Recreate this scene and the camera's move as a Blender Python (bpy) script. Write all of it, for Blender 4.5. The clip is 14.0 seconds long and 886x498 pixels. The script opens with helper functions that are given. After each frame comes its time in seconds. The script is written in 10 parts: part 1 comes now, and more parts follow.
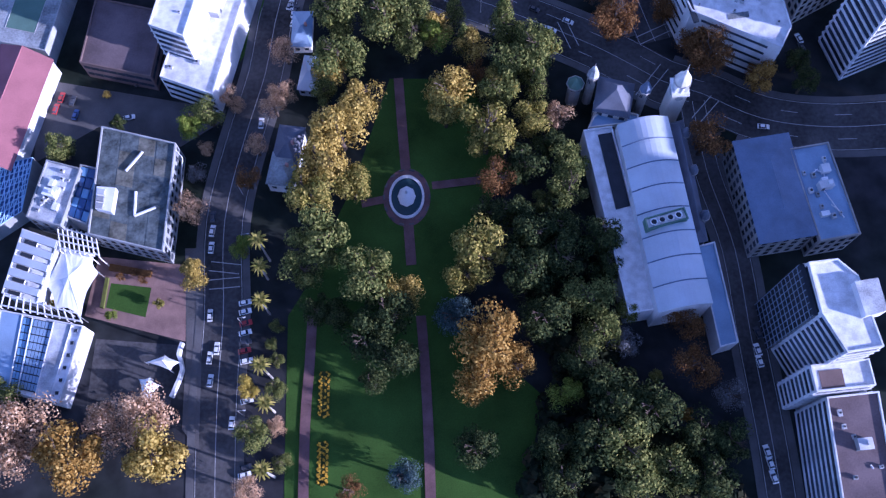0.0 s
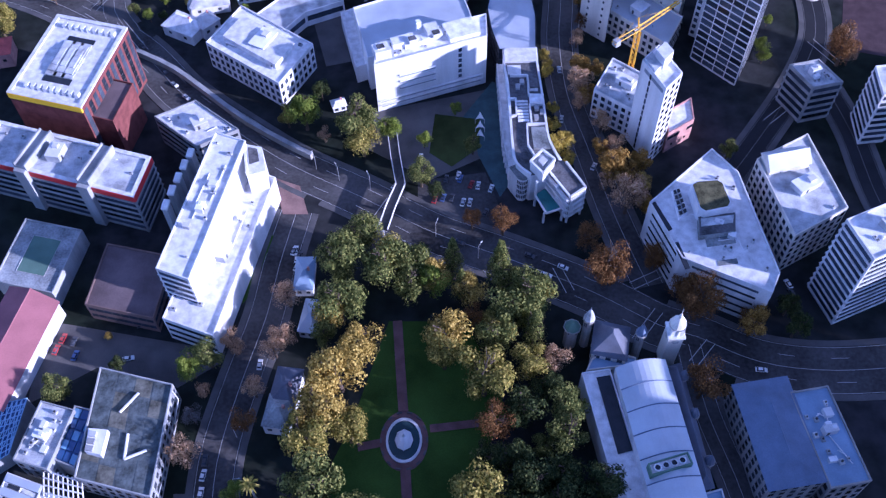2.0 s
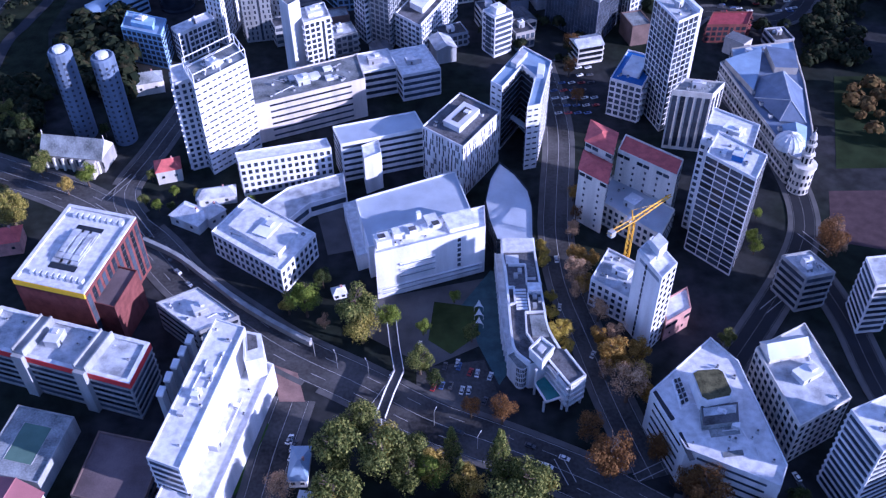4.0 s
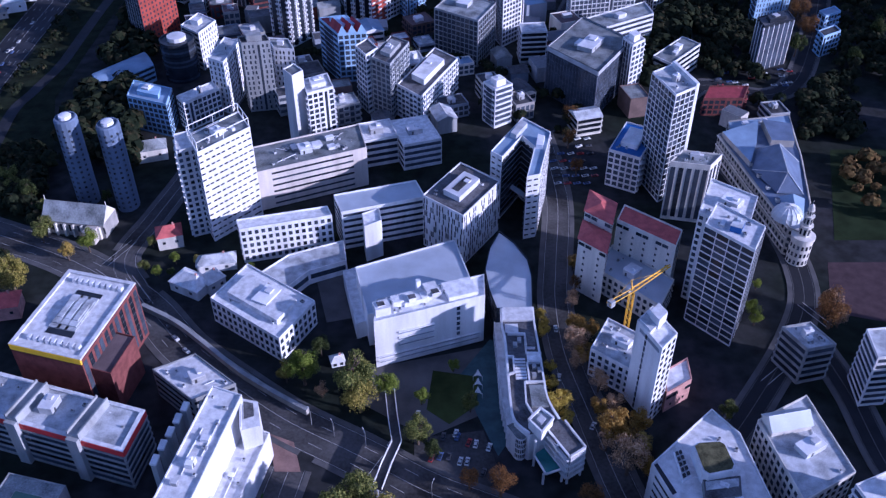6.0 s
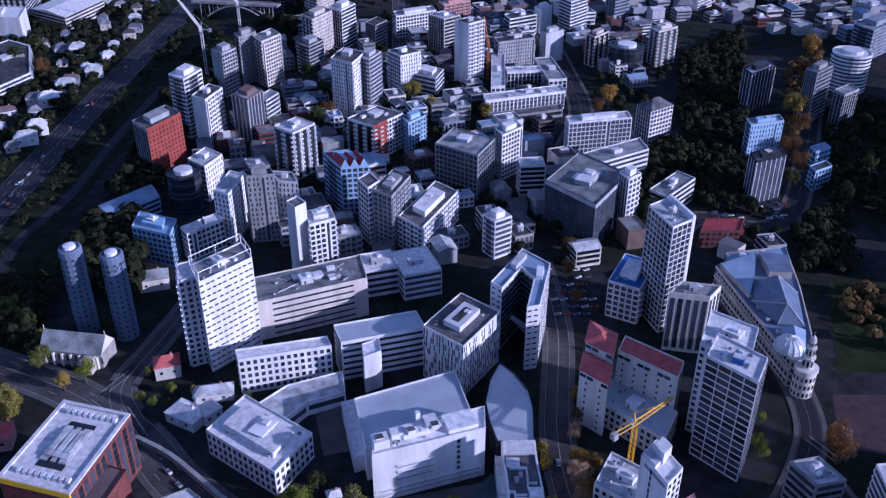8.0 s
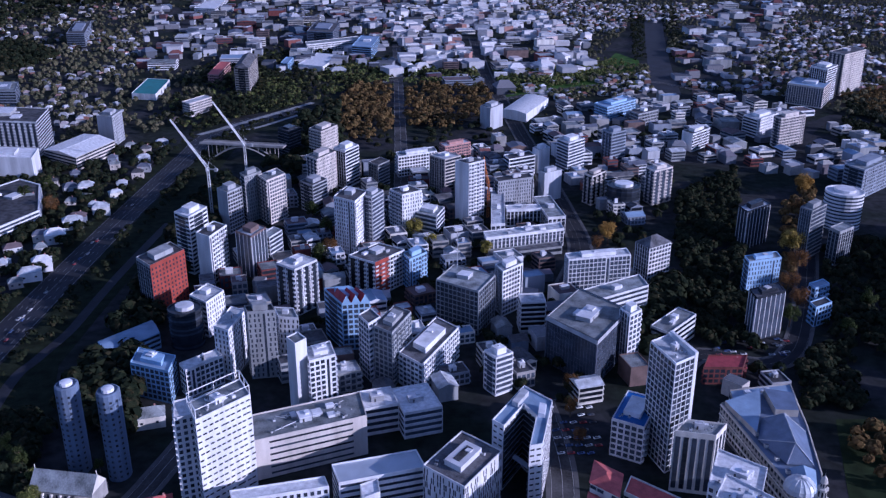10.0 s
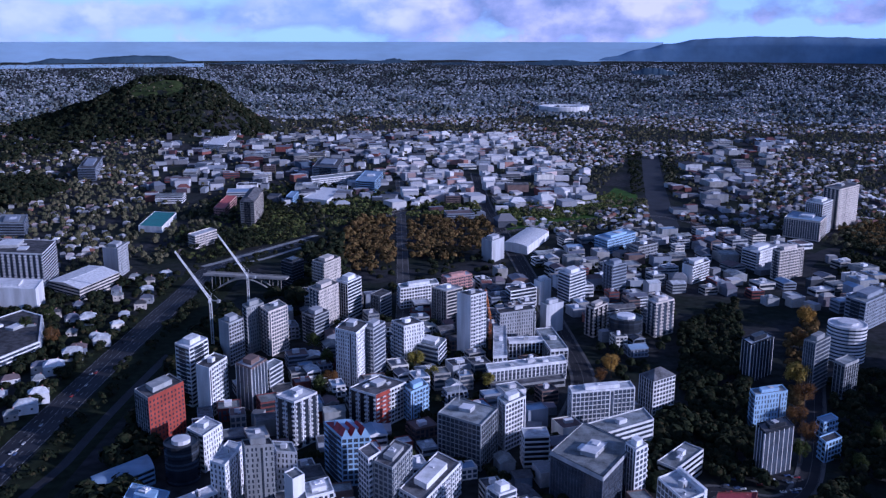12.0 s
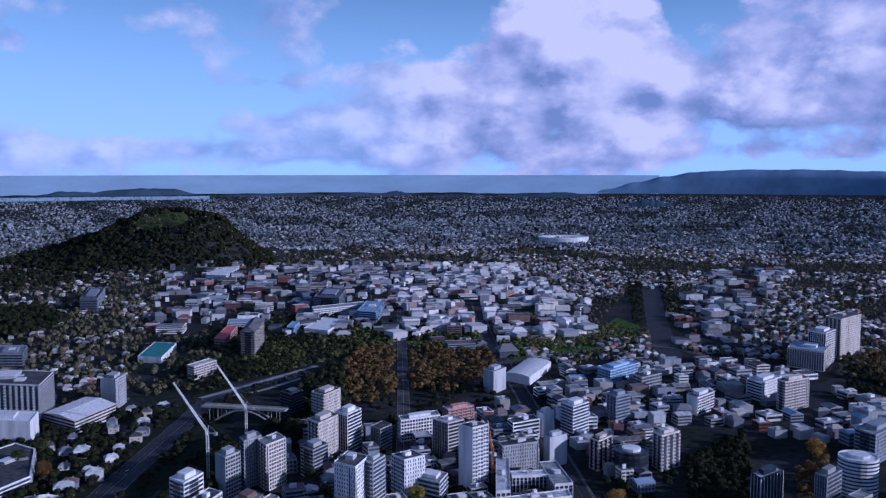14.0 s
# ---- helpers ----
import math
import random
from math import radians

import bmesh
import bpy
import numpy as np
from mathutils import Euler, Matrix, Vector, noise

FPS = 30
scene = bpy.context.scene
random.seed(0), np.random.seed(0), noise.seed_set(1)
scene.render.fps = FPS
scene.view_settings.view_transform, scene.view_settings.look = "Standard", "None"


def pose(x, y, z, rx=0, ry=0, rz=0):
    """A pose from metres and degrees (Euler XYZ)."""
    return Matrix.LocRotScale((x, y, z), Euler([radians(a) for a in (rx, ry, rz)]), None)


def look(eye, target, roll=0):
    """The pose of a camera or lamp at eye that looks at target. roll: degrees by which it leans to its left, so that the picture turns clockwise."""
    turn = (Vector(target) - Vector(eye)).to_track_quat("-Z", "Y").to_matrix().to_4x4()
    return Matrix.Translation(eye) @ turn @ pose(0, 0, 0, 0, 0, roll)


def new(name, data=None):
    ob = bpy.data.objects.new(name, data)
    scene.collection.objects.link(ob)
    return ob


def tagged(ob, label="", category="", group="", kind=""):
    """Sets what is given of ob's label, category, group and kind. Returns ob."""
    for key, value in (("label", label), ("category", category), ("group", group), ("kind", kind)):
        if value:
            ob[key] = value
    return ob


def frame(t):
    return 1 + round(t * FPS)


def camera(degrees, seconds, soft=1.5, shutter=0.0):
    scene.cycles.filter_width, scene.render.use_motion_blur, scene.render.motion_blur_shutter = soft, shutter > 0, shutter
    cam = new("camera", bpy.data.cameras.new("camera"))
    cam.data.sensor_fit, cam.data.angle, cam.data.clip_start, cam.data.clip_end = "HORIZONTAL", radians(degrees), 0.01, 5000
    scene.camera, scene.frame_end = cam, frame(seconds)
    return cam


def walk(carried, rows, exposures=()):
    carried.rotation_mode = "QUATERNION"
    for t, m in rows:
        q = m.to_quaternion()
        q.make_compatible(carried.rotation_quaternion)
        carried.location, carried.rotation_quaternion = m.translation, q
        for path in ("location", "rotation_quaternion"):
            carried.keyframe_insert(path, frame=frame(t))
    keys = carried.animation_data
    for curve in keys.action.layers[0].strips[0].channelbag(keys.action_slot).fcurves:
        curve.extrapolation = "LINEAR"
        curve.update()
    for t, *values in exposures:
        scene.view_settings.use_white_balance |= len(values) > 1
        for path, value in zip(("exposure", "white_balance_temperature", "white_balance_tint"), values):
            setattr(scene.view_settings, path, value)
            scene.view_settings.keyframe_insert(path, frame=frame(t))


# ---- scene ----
EYE = (0.0, 0.0, 300.0)
ROWS = [
    (0.0, -70.12, 1.86, -2.68),
    (0.5, -64.94, 1.25, -2.04),
    (1.0, -61.30, 0.91, -1.71),
    (1.5, -58.03, 0.67, -1.44),
    (2.0, -54.82, 0.50, -1.25),
    (2.5, -51.58, 0.34, -1.07),
    (3.0, -48.34, 0.22, -0.92),
    (3.5, -45.13, 0.14, -0.80),
    (6.0, -38.60, 0.01, -0.15),
    (6.5, -36.53, -0.01, -0.08),
    (7.0, -34.44, -0.01, -0.06),
    (7.5, -32.40, -0.00, -0.02),
    (8.0, -30.32, 0.01, 0.01),
    (10.5, -19.55, 0.11, 0.03),
    (11.0, -17.47, 0.16, 0.05),
    (11.5, -15.40, 0.17, 0.05),
    (12.0, -13.31, 0.20, 0.08),
    (12.5, -11.26, 0.22, 0.01),
    (13.0, -9.20, 0.23, 0.02),
    (13.5, -7.13, 0.26, 0.01),
    (14.0, -5.05, 0.28, 0.00),
]
cam = camera(52.39, 14.0, soft=1.3)
# t, pitch, yaw, roll: the camera hangs in one spot and tilts up
walk(cam, [(t, pose(*EYE, 0, 0, yaw) @ pose(0, 0, 0, 90 + pitch, 0, 0) @ pose(0, 0, 0, 0, 0, roll)) for t, pitch, yaw, roll in ROWS],
     exposures=[(0.0, 0.40, 4720, 36), (3.5, 0.30, 4720, 36), (5.8, -0.22, 4750, 34), (7.5, -0.52, 4780, 34), (11.0, -0.68, 4720, 32), (12.0, -0.78, 4700, 30), (14.0, -1.02, 4720, 27)])

# ---- light ----
SUN_AZ, SUN_EL = -19.0, 16.5          # degrees from +x towards -y, and above the horizon
sun_dir = Vector((math.cos(radians(SUN_AZ)) * math.cos(radians(SUN_EL)), math.sin(radians(SUN_AZ)) * math.cos(radians(SUN_EL)), math.sin(radians(SUN_EL))))
sun = new("sun", bpy.data.lights.new("sun", "SUN"))
sun.data.energy, sun.data.angle, sun.data.color = 7.1, radians(0.6), (1.0, 0.88, 0.75)
sun.matrix_basis = look((0, 0, 600), Vector((0, 0, 600)) - sun_dir)

world = bpy.data.worlds.new("sky")
scene.world = world
world.use_nodes = True


CLOUD_SEED = (2.1, 0.4, 0.9)
CLOUD_MASSES = [
    (0.13, 0.150, 0.085, 0.060, 0.26), (0.21, 0.085, 0.16, 0.042, 0.23), (0.37, 0.140, 0.13, 0.065, 0.28), (0.36, 0.060, 0.16, 0.035, 0.20),
    (-0.10, 0.048, 0.15, 0.016, 0.26), (0.02, 0.065, 0.09, 0.030, 0.20), (-0.30, 0.020, 0.30, 0.013, 0.20), (0.25, 0.018, 0.30, 0.013, 0.18),
    (-0.29, 0.140, 0.06, 0.040, 0.10), (-0.19, 0.150, 0.05, 0.026, 0.11), (-0.20, 0.092, 0.05, 0.012, 0.12), (-0.09, 0.105, 0.035, 0.014, 0.11), (-0.46, 0.130, 0.05, 0.024, 0.14),
    (0.245, 0.165, 0.022, 0.035, -0.22), (0.43, 0.190, 0.06, 0.012, -0.30), (-0.40, 0.085, 0.10, 0.030, -0.10),
]


def wire(tree, a, b):
    tree.links.new(a, b)


def build_sky():
    nt = world.node_tree
    nt.nodes.clear()
    N = nt.nodes.new
    out, bg, bgc, mix = N("ShaderNodeOutputWorld"), N("ShaderNodeBackground"), N("ShaderNodeBackground"), N("ShaderNodeMixShader")
    sky = N("ShaderNodeTexSky")
    sky.sky_type, sky.sun_disc = "NISHITA", False
    sky.sun_elevation, sky.sun_rotation = radians(SUN_EL), math.atan2(sun_dir.x, sun_dir.y)
    sky.air_density, sky.dust_density, sky.ozone_density = 1.0, 0.1, 3.0
    bg.inputs["Strength"].default_value = 0.15
    co, sep = N("ShaderNodeTexCoord"), N("ShaderNodeSeparateXYZ")
    wire(nt, co.outputs["Generated"], sep.inputs[0])
    # pale blue haze low over the horizon
    hz, hmix = N("ShaderNodeMapRange"), N("ShaderNodeMixRGB")
    hz.inputs["From Min"].default_value, hz.inputs["From Max"].default_value = 0.0, 0.22
    hz.inputs["To Min"].default_value, hz.inputs["To Max"].default_value = 0.9, 0.0
    hmix.inputs[2].default_value = (5.6, 8.3, 11.8, 1)
    wire(nt, sep.outputs["Z"], hz.inputs["Value"]); wire(nt, hz.outputs[0], hmix.inputs[0])
    wire(nt, sky.outputs[0], hmix.inputs[1]); wire(nt, hmix.outputs[0], bg.inputs[0])
    # cumulus: billows piled up towards +x, thin scraps towards -x, a low bank over the horizon
    def num_node(op, x=None, y=None, z=None):
        n = N("ShaderNodeMath"); n.operation = op
        for k, v in enumerate((x, y, z)):
            if v is None:
                continue
            if isinstance(v, (int, float)):
                n.inputs[k].default_value = v
            else:
                wire(nt, v, n.inputs[k])
        return n.outputs[0]

    def ranged(src, f0, f1, t0, t1):
        n = N("ShaderNodeMapRange"); n.interpolation_type = "SMOOTHSTEP"
        for k, v in (("From Min", f0), ("From Max", f1), ("To Min", t0), ("To Max", t1)):
            n.inputs[k].default_value = v
        wire(nt, src, n.inputs["Value"])
        return n.outputs[0]

    def billow(offset):
        mp = N("ShaderNodeMapping")
        mp.inputs["Scale"].default_value = (1.0, 1.0, 1.55)
        mp.inputs["Location"].default_value = [p + q for p, q in zip(CLOUD_SEED, offset)]
        wire(nt, co.outputs["Generated"], mp.inputs[0])
        big, fine, vor = N("ShaderNodeTexNoise"), N("ShaderNodeTexNoise"), N("ShaderNodeTexVoronoi")
        big.inputs["Scale"].default_value, big.inputs["Detail"].default_value, big.inputs["Roughness"].default_value = 5.2, 5, 0.5
        fine.inputs["Scale"].default_value, fine.inputs["Detail"].default_value, fine.inputs["Roughness"].default_value = 22.0, 7, 0.6
        vor.feature, vor.inputs["Scale"].default_value = "SMOOTH_F1", 17.0
        warp = N("ShaderNodeVectorMath"); warp.operation = "MULTIPLY_ADD"; warp.inputs[1].default_value = (0.07, 0.07, 0.07)
        wire(nt, fine.outputs["Color"], warp.inputs[0]); wire(nt, mp.outputs[0], warp.inputs[2])
        wire(nt, mp.outputs[0], big.inputs["Vector"]); wire(nt, mp.outputs[0], fine.inputs["Vector"]); wire(nt, warp.outputs[0], vor.inputs["Vector"])
        puff = num_node("MULTIPLY_ADD", vor.outputs["Distance"], -0.26, 0.09)
        return num_node("ADD", num_node("ADD", big.outputs[0], puff), num_node("MULTIPLY_ADD", fine.outputs[0], 0.26, -0.13))

    here, sunward = billow((0, 0, 0)), billow((0.022, -0.008, 0.04))
    # cloud masses and clear gaps: centre across and up, half width, half height, weight
    cover = num_node("ADD", num_node("MULTIPLY", num_node("ABSOLUTE", sep.outputs["X"]), 0.05), -0.062)
    for cx, cz, rx, rz, amp in CLOUD_MASSES:
        qx = num_node("POWER", num_node("ABSOLUTE", num_node("MULTIPLY_ADD", sep.outputs["X"], 1 / rx, -cx / rx)), 2.0)
        qz = num_node("POWER", num_node("ABSOLUTE", num_node("MULTIPLY_ADD", sep.outputs["Z"], 1 / rz, -cz / rz)), 2.0)
        g = num_node("EXPONENT", num_node("MULTIPLY", num_node("ADD", qx, qz), -1.0))
        cover = num_node("MULTIPLY_ADD", g, amp, cover)
    dens = num_node("ADD", here, cover)
    cut = N("ShaderNodeValToRGB")
    cut.color_ramp.elements[0].position, cut.color_ramp.elements[1].position = 0.49, 0.585
    wire(nt, dens, cut.inputs[0])
    tone = N("ShaderNodeValToRGB")
    el = tone.color_ramp.elements
    el[0].position, el[0].color = 0.34, (0.30, 0.37, 0.56, 1)
    el[1].position, el[1].color = 0.72, (1.0, 0.91, 0.94, 1)
    mid = el.new(0.5); mid.color = (0.56, 0.57, 0.76, 1)
    lit = num_node("MULTIPLY_ADD", num_node("SUBTRACT", here, sunward), 1.25, 0.56)
    low = ranged(sep.outputs["Z"], 0.0, 0.2, -0.06, 0.06)
    wire(nt, num_node("ADD", lit, num_node("ADD", low, ranged(dens, 0.6, 0.85, -0.05, 0.09))), tone.inputs[0])
    wire(nt, tone.outputs[0], bgc.inputs[0])
    bgc.inputs["Strength"].default_value = 1.36
    fac = N("ShaderNodeMath"); fac.operation = "MULTIPLY"
    wire(nt, cut.outputs[0], fac.inputs[0]); wire(nt, ranged(sep.outputs["X"], -0.14, 0.04, 0.62, 0.97), fac.inputs[1])
    wire(nt, fac.outputs[0], mix.inputs[0])
    wire(nt, bg.outputs[0], mix.inputs[1]); wire(nt, bgc.outputs[0], mix.inputs[2])
    wire(nt, mix.outputs[0], out.inputs[0])


build_sky()

# ---- materials ----
MATS = {}


def mat(name, color, rough=0.8, metal=0.0, vary=0.25, scale=0.15, fine=2.5, bump=0.0, rand=0.0, spec=0.3, dark=None, streak=False):
    """A surface with stains at one scale and grain at another; rand varies it from object to object."""
    if name in MATS:
        return MATS[name]
    m = bpy.data.materials.new(name)
    m.use_nodes = True
    nt = m.node_tree
    N = nt.nodes.new
    p = nt.nodes["Principled BSDF"]
    p.inputs["Roughness"].default_value, p.inputs["Metallic"].default_value = rough, metal
    p.inputs["Specular IOR Level"].default_value = spec if rough < 0.85 else 0.08
    co = N("ShaderNodeTexCoord")
    mp = N("ShaderNodeMapping")
    geo = N("ShaderNodeNewGeometry")
    if streak:
        mp.inputs["Scale"].default_value = (1, 1, 0.12)
    wire(nt, geo.outputs["Position"], mp.inputs[0])
    big, small = N("ShaderNodeTexNoise"), N("ShaderNodeTexNoise")
    big.inputs["Scale"].default_value, big.inputs["Detail"].default_value = scale, 6
    small.inputs["Scale"].default_value, small.inputs["Detail"].default_value = fine, 4
    wire(nt, mp.outputs[0], big.inputs["Vector"]); wire(nt, geo.outputs["Position"], small.inputs["Vector"])
    avg = N("ShaderNodeMath"); avg.operation = "MULTIPLY_ADD"; avg.inputs[1].default_value = 0.45
    wire(nt, small.outputs[0], avg.inputs[0]); wire(nt, big.outputs[0], avg.inputs[2])
    ramp = N("ShaderNodeValToRGB")
    c = Vector(color)
    lo = Vector(dark) if dark else c * (1 - vary)
    ramp.color_ramp.elements[0].position, ramp.color_ramp.elements[0].color = 0.52, (*lo, 1)
    ramp.color_ramp.elements[1].position, ramp.color_ramp.elements[1].color = 0.92, (*[min(0.95, v * (1 + vary * 0.5)) for v in c], 1)
    wire(nt, avg.outputs[0], ramp.inputs[0])
    last = ramp.outputs[0]
    if rand:
        info, hsv, mr = N("ShaderNodeObjectInfo"), N("ShaderNodeHueSaturation"), N("ShaderNodeMapRange")
        mr.inputs["To Min"].default_value, mr.inputs["To Max"].default_value = 1 - rand, 1 + rand
        wire(nt, info.outputs["Random"], mr.inputs["Value"]); wire(nt, mr.outputs[0], hsv.inputs["Value"])
        wire(nt, last, hsv.inputs["Color"])
        last = hsv.outputs[0]
    wire(nt, last, p.inputs["Base Color"])
    if bump:
        bp = N("ShaderNodeBump"); bp.inputs["Strength"].default_value, bp.inputs["Distance"].default_value = bump, 0.1
        wire(nt, small.outputs[0], bp.inputs["Height"]); wire(nt, bp.outputs[0], p.inputs["Normal"])
    MATS[name] = m
    return m


def island_mat(name, colors, rough=0.9, pos=None, spec=0.06, leaf=False):
    """A stuff material whose pieces take their colour by island."""
    m = bpy.data.materials.new(name)
    m.use_nodes = True
    nt = m.node_tree
    N = nt.nodes.new
    p = nt.nodes["Principled BSDF"]
    p.inputs["Roughness"].default_value, p.inputs["Specular IOR Level"].default_value = rough, spec
    geo, ramp, noi = N("ShaderNodeNewGeometry"), N("ShaderNodeValToRGB"), N("ShaderNodeTexNoise")
    noi.inputs["Scale"].default_value, noi.inputs["Detail"].default_value = 0.6, 4
    wire(nt, geo.outputs["Position"], noi.inputs["Vector"])
    ramp.color_ramp.interpolation = "LINEAR"
    k = len(colors)
    el = ramp.color_ramp.elements
    while len(el) < k:
        el.new(0.5)
    for i, c in enumerate(colors):
        el[i].position, el[i].color = (pos[i] if pos else i / (k - 1)), (*c, 1)
    wire(nt, geo.outputs["Random Per Island"], ramp.inputs[0])
    hsv, mr = N("ShaderNodeHueSaturation"), N("ShaderNodeMapRange")
    mr.inputs["To Min"].default_value, mr.inputs["To Max"].default_value = 0.6, 1.4
    wire(nt, noi.outputs[0], mr.inputs["Value"]); wire(nt, mr.outputs[0], hsv.inputs["Value"])
    wire(nt, ramp.outputs[0], hsv.inputs["Color"]); wire(nt, hsv.outputs[0], p.inputs["Base Color"])
    if leaf:
        tr, mx = N("ShaderNodeBsdfTranslucent"), N("ShaderNodeMixShader")
        mx.inputs[0].default_value = 0.3
        wire(nt, hsv.outputs[0], tr.inputs[0]); wire(nt, p.outputs[0], mx.inputs[1]); wire(nt, tr.outputs[0], mx.inputs[2])
        wire(nt, mx.outputs[0], nt.nodes["Material Output"].inputs[0])
    MATS[name] = m
    return m


mat("white", (0.69, 0.69, 0.71), 0.7, vary=0.3, streak=True, rand=0.1)
mat("concrete", (0.30, 0.31, 0.32), 0.85, vary=0.35, streak=True, rand=0.15)
mat("stone_grey", (0.33, 0.32, 0.31), 0.9, vary=0.3)
mat("cream", (0.68, 0.65, 0.60), 0.8, vary=0.3, streak=True, rand=0.1)
mat("beige", (0.55, 0.50, 0.46), 0.8, vary=0.3, streak=True, rand=0.15)
mat("pale_grey", (0.40, 0.41, 0.44), 0.8, vary=0.3, streak=True, rand=0.2)
mat("blue_grey", (0.24, 0.27, 0.33), 0.7, vary=0.25, streak=True)
mat("brown", (0.16, 0.11, 0.10), 0.8, vary=0.3)
mat("brick_red", (0.17, 0.06, 0.055), 0.85, vary=0.3, scale=0.3)
mat("brick_pink", (0.50, 0.28, 0.25), 0.85, vary=0.3, scale=0.3)
mat("red_panel", (0.30, 0.055, 0.035), 0.6, vary=0.3)
mat("pale_blue", (0.32, 0.48, 0.68), 0.7, vary=0.2)
mat("glass_pale", (0.55, 0.60, 0.66), 0.35, vary=0.15, spec=0.6)
mat("glass_dark", (0.03, 0.035, 0.045), 0.16, vary=0.3, spec=0.16)
mat("pane", (0.045, 0.055, 0.075), 0.12, vary=0.4, rand=0.7, spec=0.25)
mat("frame_dark", (0.05, 0.05, 0.055), 0.5)
mat("roof_white", (0.69, 0.69, 0.71), 0.75, vary=0.3, scale=0.35, fine=3.0, rand=0.12)
mat("roof_pale", (0.48, 0.50, 0.53), 0.8, vary=0.5, scale=0.2)
mat("roof_metal", (0.50, 0.54, 0.60), 0.45, metal=0.3, vary=0.15, scale=0.1)
mat("roof_grey", (0.26, 0.28, 0.29), 0.85, vary=0.6, scale=0.12, fine=1.2, rand=0.25)
mat("roof_dark", (0.11, 0.11, 0.12), 0.9, vary=0.6, scale=0.15, fine=1.2, rand=0.3)
mat("roof_blue", (0.24, 0.33, 0.46), 0.6, vary=0.25, scale=0.1)
mat("slate_blue", (0.14, 0.18, 0.27), 0.6, vary=0.25)
mat("slate", (0.13, 0.14, 0.18), 0.6, vary=0.3)
mat("brown_roof", (0.15, 0.115, 0.12), 0.9, vary=0.35, scale=0.1)
mat("pink_roof", (0.31, 0.125, 0.135), 0.8, vary=0.2, scale=0.1)
mat("red_roof", (0.50, 0.12, 0.11), 0.8, vary=0.3, scale=0.3)
mat("dark_red", (0.30, 0.05, 0.06), 0.8, vary=0.3, scale=0.3)
mat("blue_roof", (0.03, 0.12, 0.38), 0.5, vary=0.25)
mat("red_trim", (0.62, 0.05, 0.05), 0.6, vary=0.15)
mat("yellow_trim", (0.85, 0.52, 0.02), 0.6, vary=0.1)
mat("roof_felt", (0.105, 0.125, 0.13), 0.85, vary=0.6, scale=0.25, fine=1.2)
mat("roof_olive", (0.15, 0.15, 0.125), 0.85, vary=0.6, scale=0.25, fine=1.2)
mat("roof_moss", (0.105, 0.10, 0.055), 0.95, vary=0.6, scale=0.3, fine=1.5)
mat("blue_glass", (0.03, 0.075, 0.20), 0.18, vary=0.3, spec=0.5)
mat("glass_sky", (0.16, 0.30, 0.48), 0.2, vary=0.25, spec=0.5)
mat("teal_glass", (0.05, 0.20, 0.20), 0.2, vary=0.3, spec=0.5)
mat("court_green", (0.12, 0.20, 0.16), 0.85, vary=0.2)
mat("plant_grey", (0.42, 0.43, 0.45), 0.7, vary=0.3, rand=0.35)
mat("plant_white", (0.69, 0.69, 0.72), 0.7, vary=0.2, rand=0.2)
mat("asphalt", (0.078, 0.076, 0.078), 0.9, vary=0.65, scale=0.04, fine=0.7)
mat("paint", (0.42, 0.42, 0.42), 0.8, vary=0.25, scale=1.0)
mat("paint_worn", (0.17, 0.17, 0.17), 0.8, vary=0.4, scale=0.3)
mat("scrub", (0.016, 0.022, 0.012), 0.95, vary=0.6, scale=0.12, fine=0.9)
mat("motorway_grey", (0.020, 0.022, 0.031), 0.8, vary=0.45, scale=0.05, fine=0.4, spec=0.3)
mat("asphalt_dark", (0.030, 0.031, 0.036), 0.9, vary=0.3, scale=0.05)
mat("yard_grey", (0.115, 0.11, 0.11), 0.9, vary=0.35, scale=0.08)
mat("kerb", (0.11, 0.108, 0.11), 0.9)
mat("stone_pale", (0.40, 0.38, 0.35), 0.9)
mat("grass", (0.046, 0.096, 0.018), 0.95, vary=0.45, scale=0.05, bump=0.3)
mat("grass_dark", (0.022, 0.034, 0.014), 0.95, vary=0.5, scale=0.08, bump=0.3)
mat("teal_shade", (0.055, 0.105, 0.12), 0.8, vary=0.35, scale=0.2)
mat("teal_roof", (0.035, 0.19, 0.19), 0.6)
mat("paving_dark", (0.075, 0.05, 0.055), 0.9, vary=0.3, scale=0.2)
mat("hill_grass", (0.045, 0.062, 0.020), 0.95, vary=0.5, scale=0.03, fine=0.2)
mat("tower_blue", (0.13, 0.17, 0.25), 0.7, vary=0.25, streak=True)
mat("path_red", (0.16, 0.095, 0.095), 0.9, vary=0.3, scale=0.2)
mat("paving", (0.25, 0.16, 0.14), 0.9, vary=0.3, scale=0.2)
mat("flowers", (0.55, 0.33, 0.03), 0.9, vary=0.6, scale=0.9)
mat("bark", (0.12, 0.09, 0.07), 0.95, vary=0.4)
mat("steel", (0.55, 0.56, 0.58), 0.4, metal=0.6)
mat("crane_orange", (0.55, 0.18, 0.04), 0.6)
mat("crane_yellow", (0.75, 0.42, 0.03), 0.6)
mat("water_pool", (0.03, 0.06, 0.07), 0.1)
mat("car_white", (0.8, 0.8, 0.8), 0.3, spec=0.6)
mat("car_dark", (0.06, 0.06, 0.07), 0.3, spec=0.6)
mat("car_red", (0.4, 0.03, 0.03), 0.3, spec=0.6)
mat("car_blue", (0.08, 0.13, 0.3), 0.3, spec=0.6)
mat("tyre", (0.02, 0.02, 0.02), 0.9)
mat("canvas", (0.85, 0.85, 0.85), 0.8, vary=0.08)


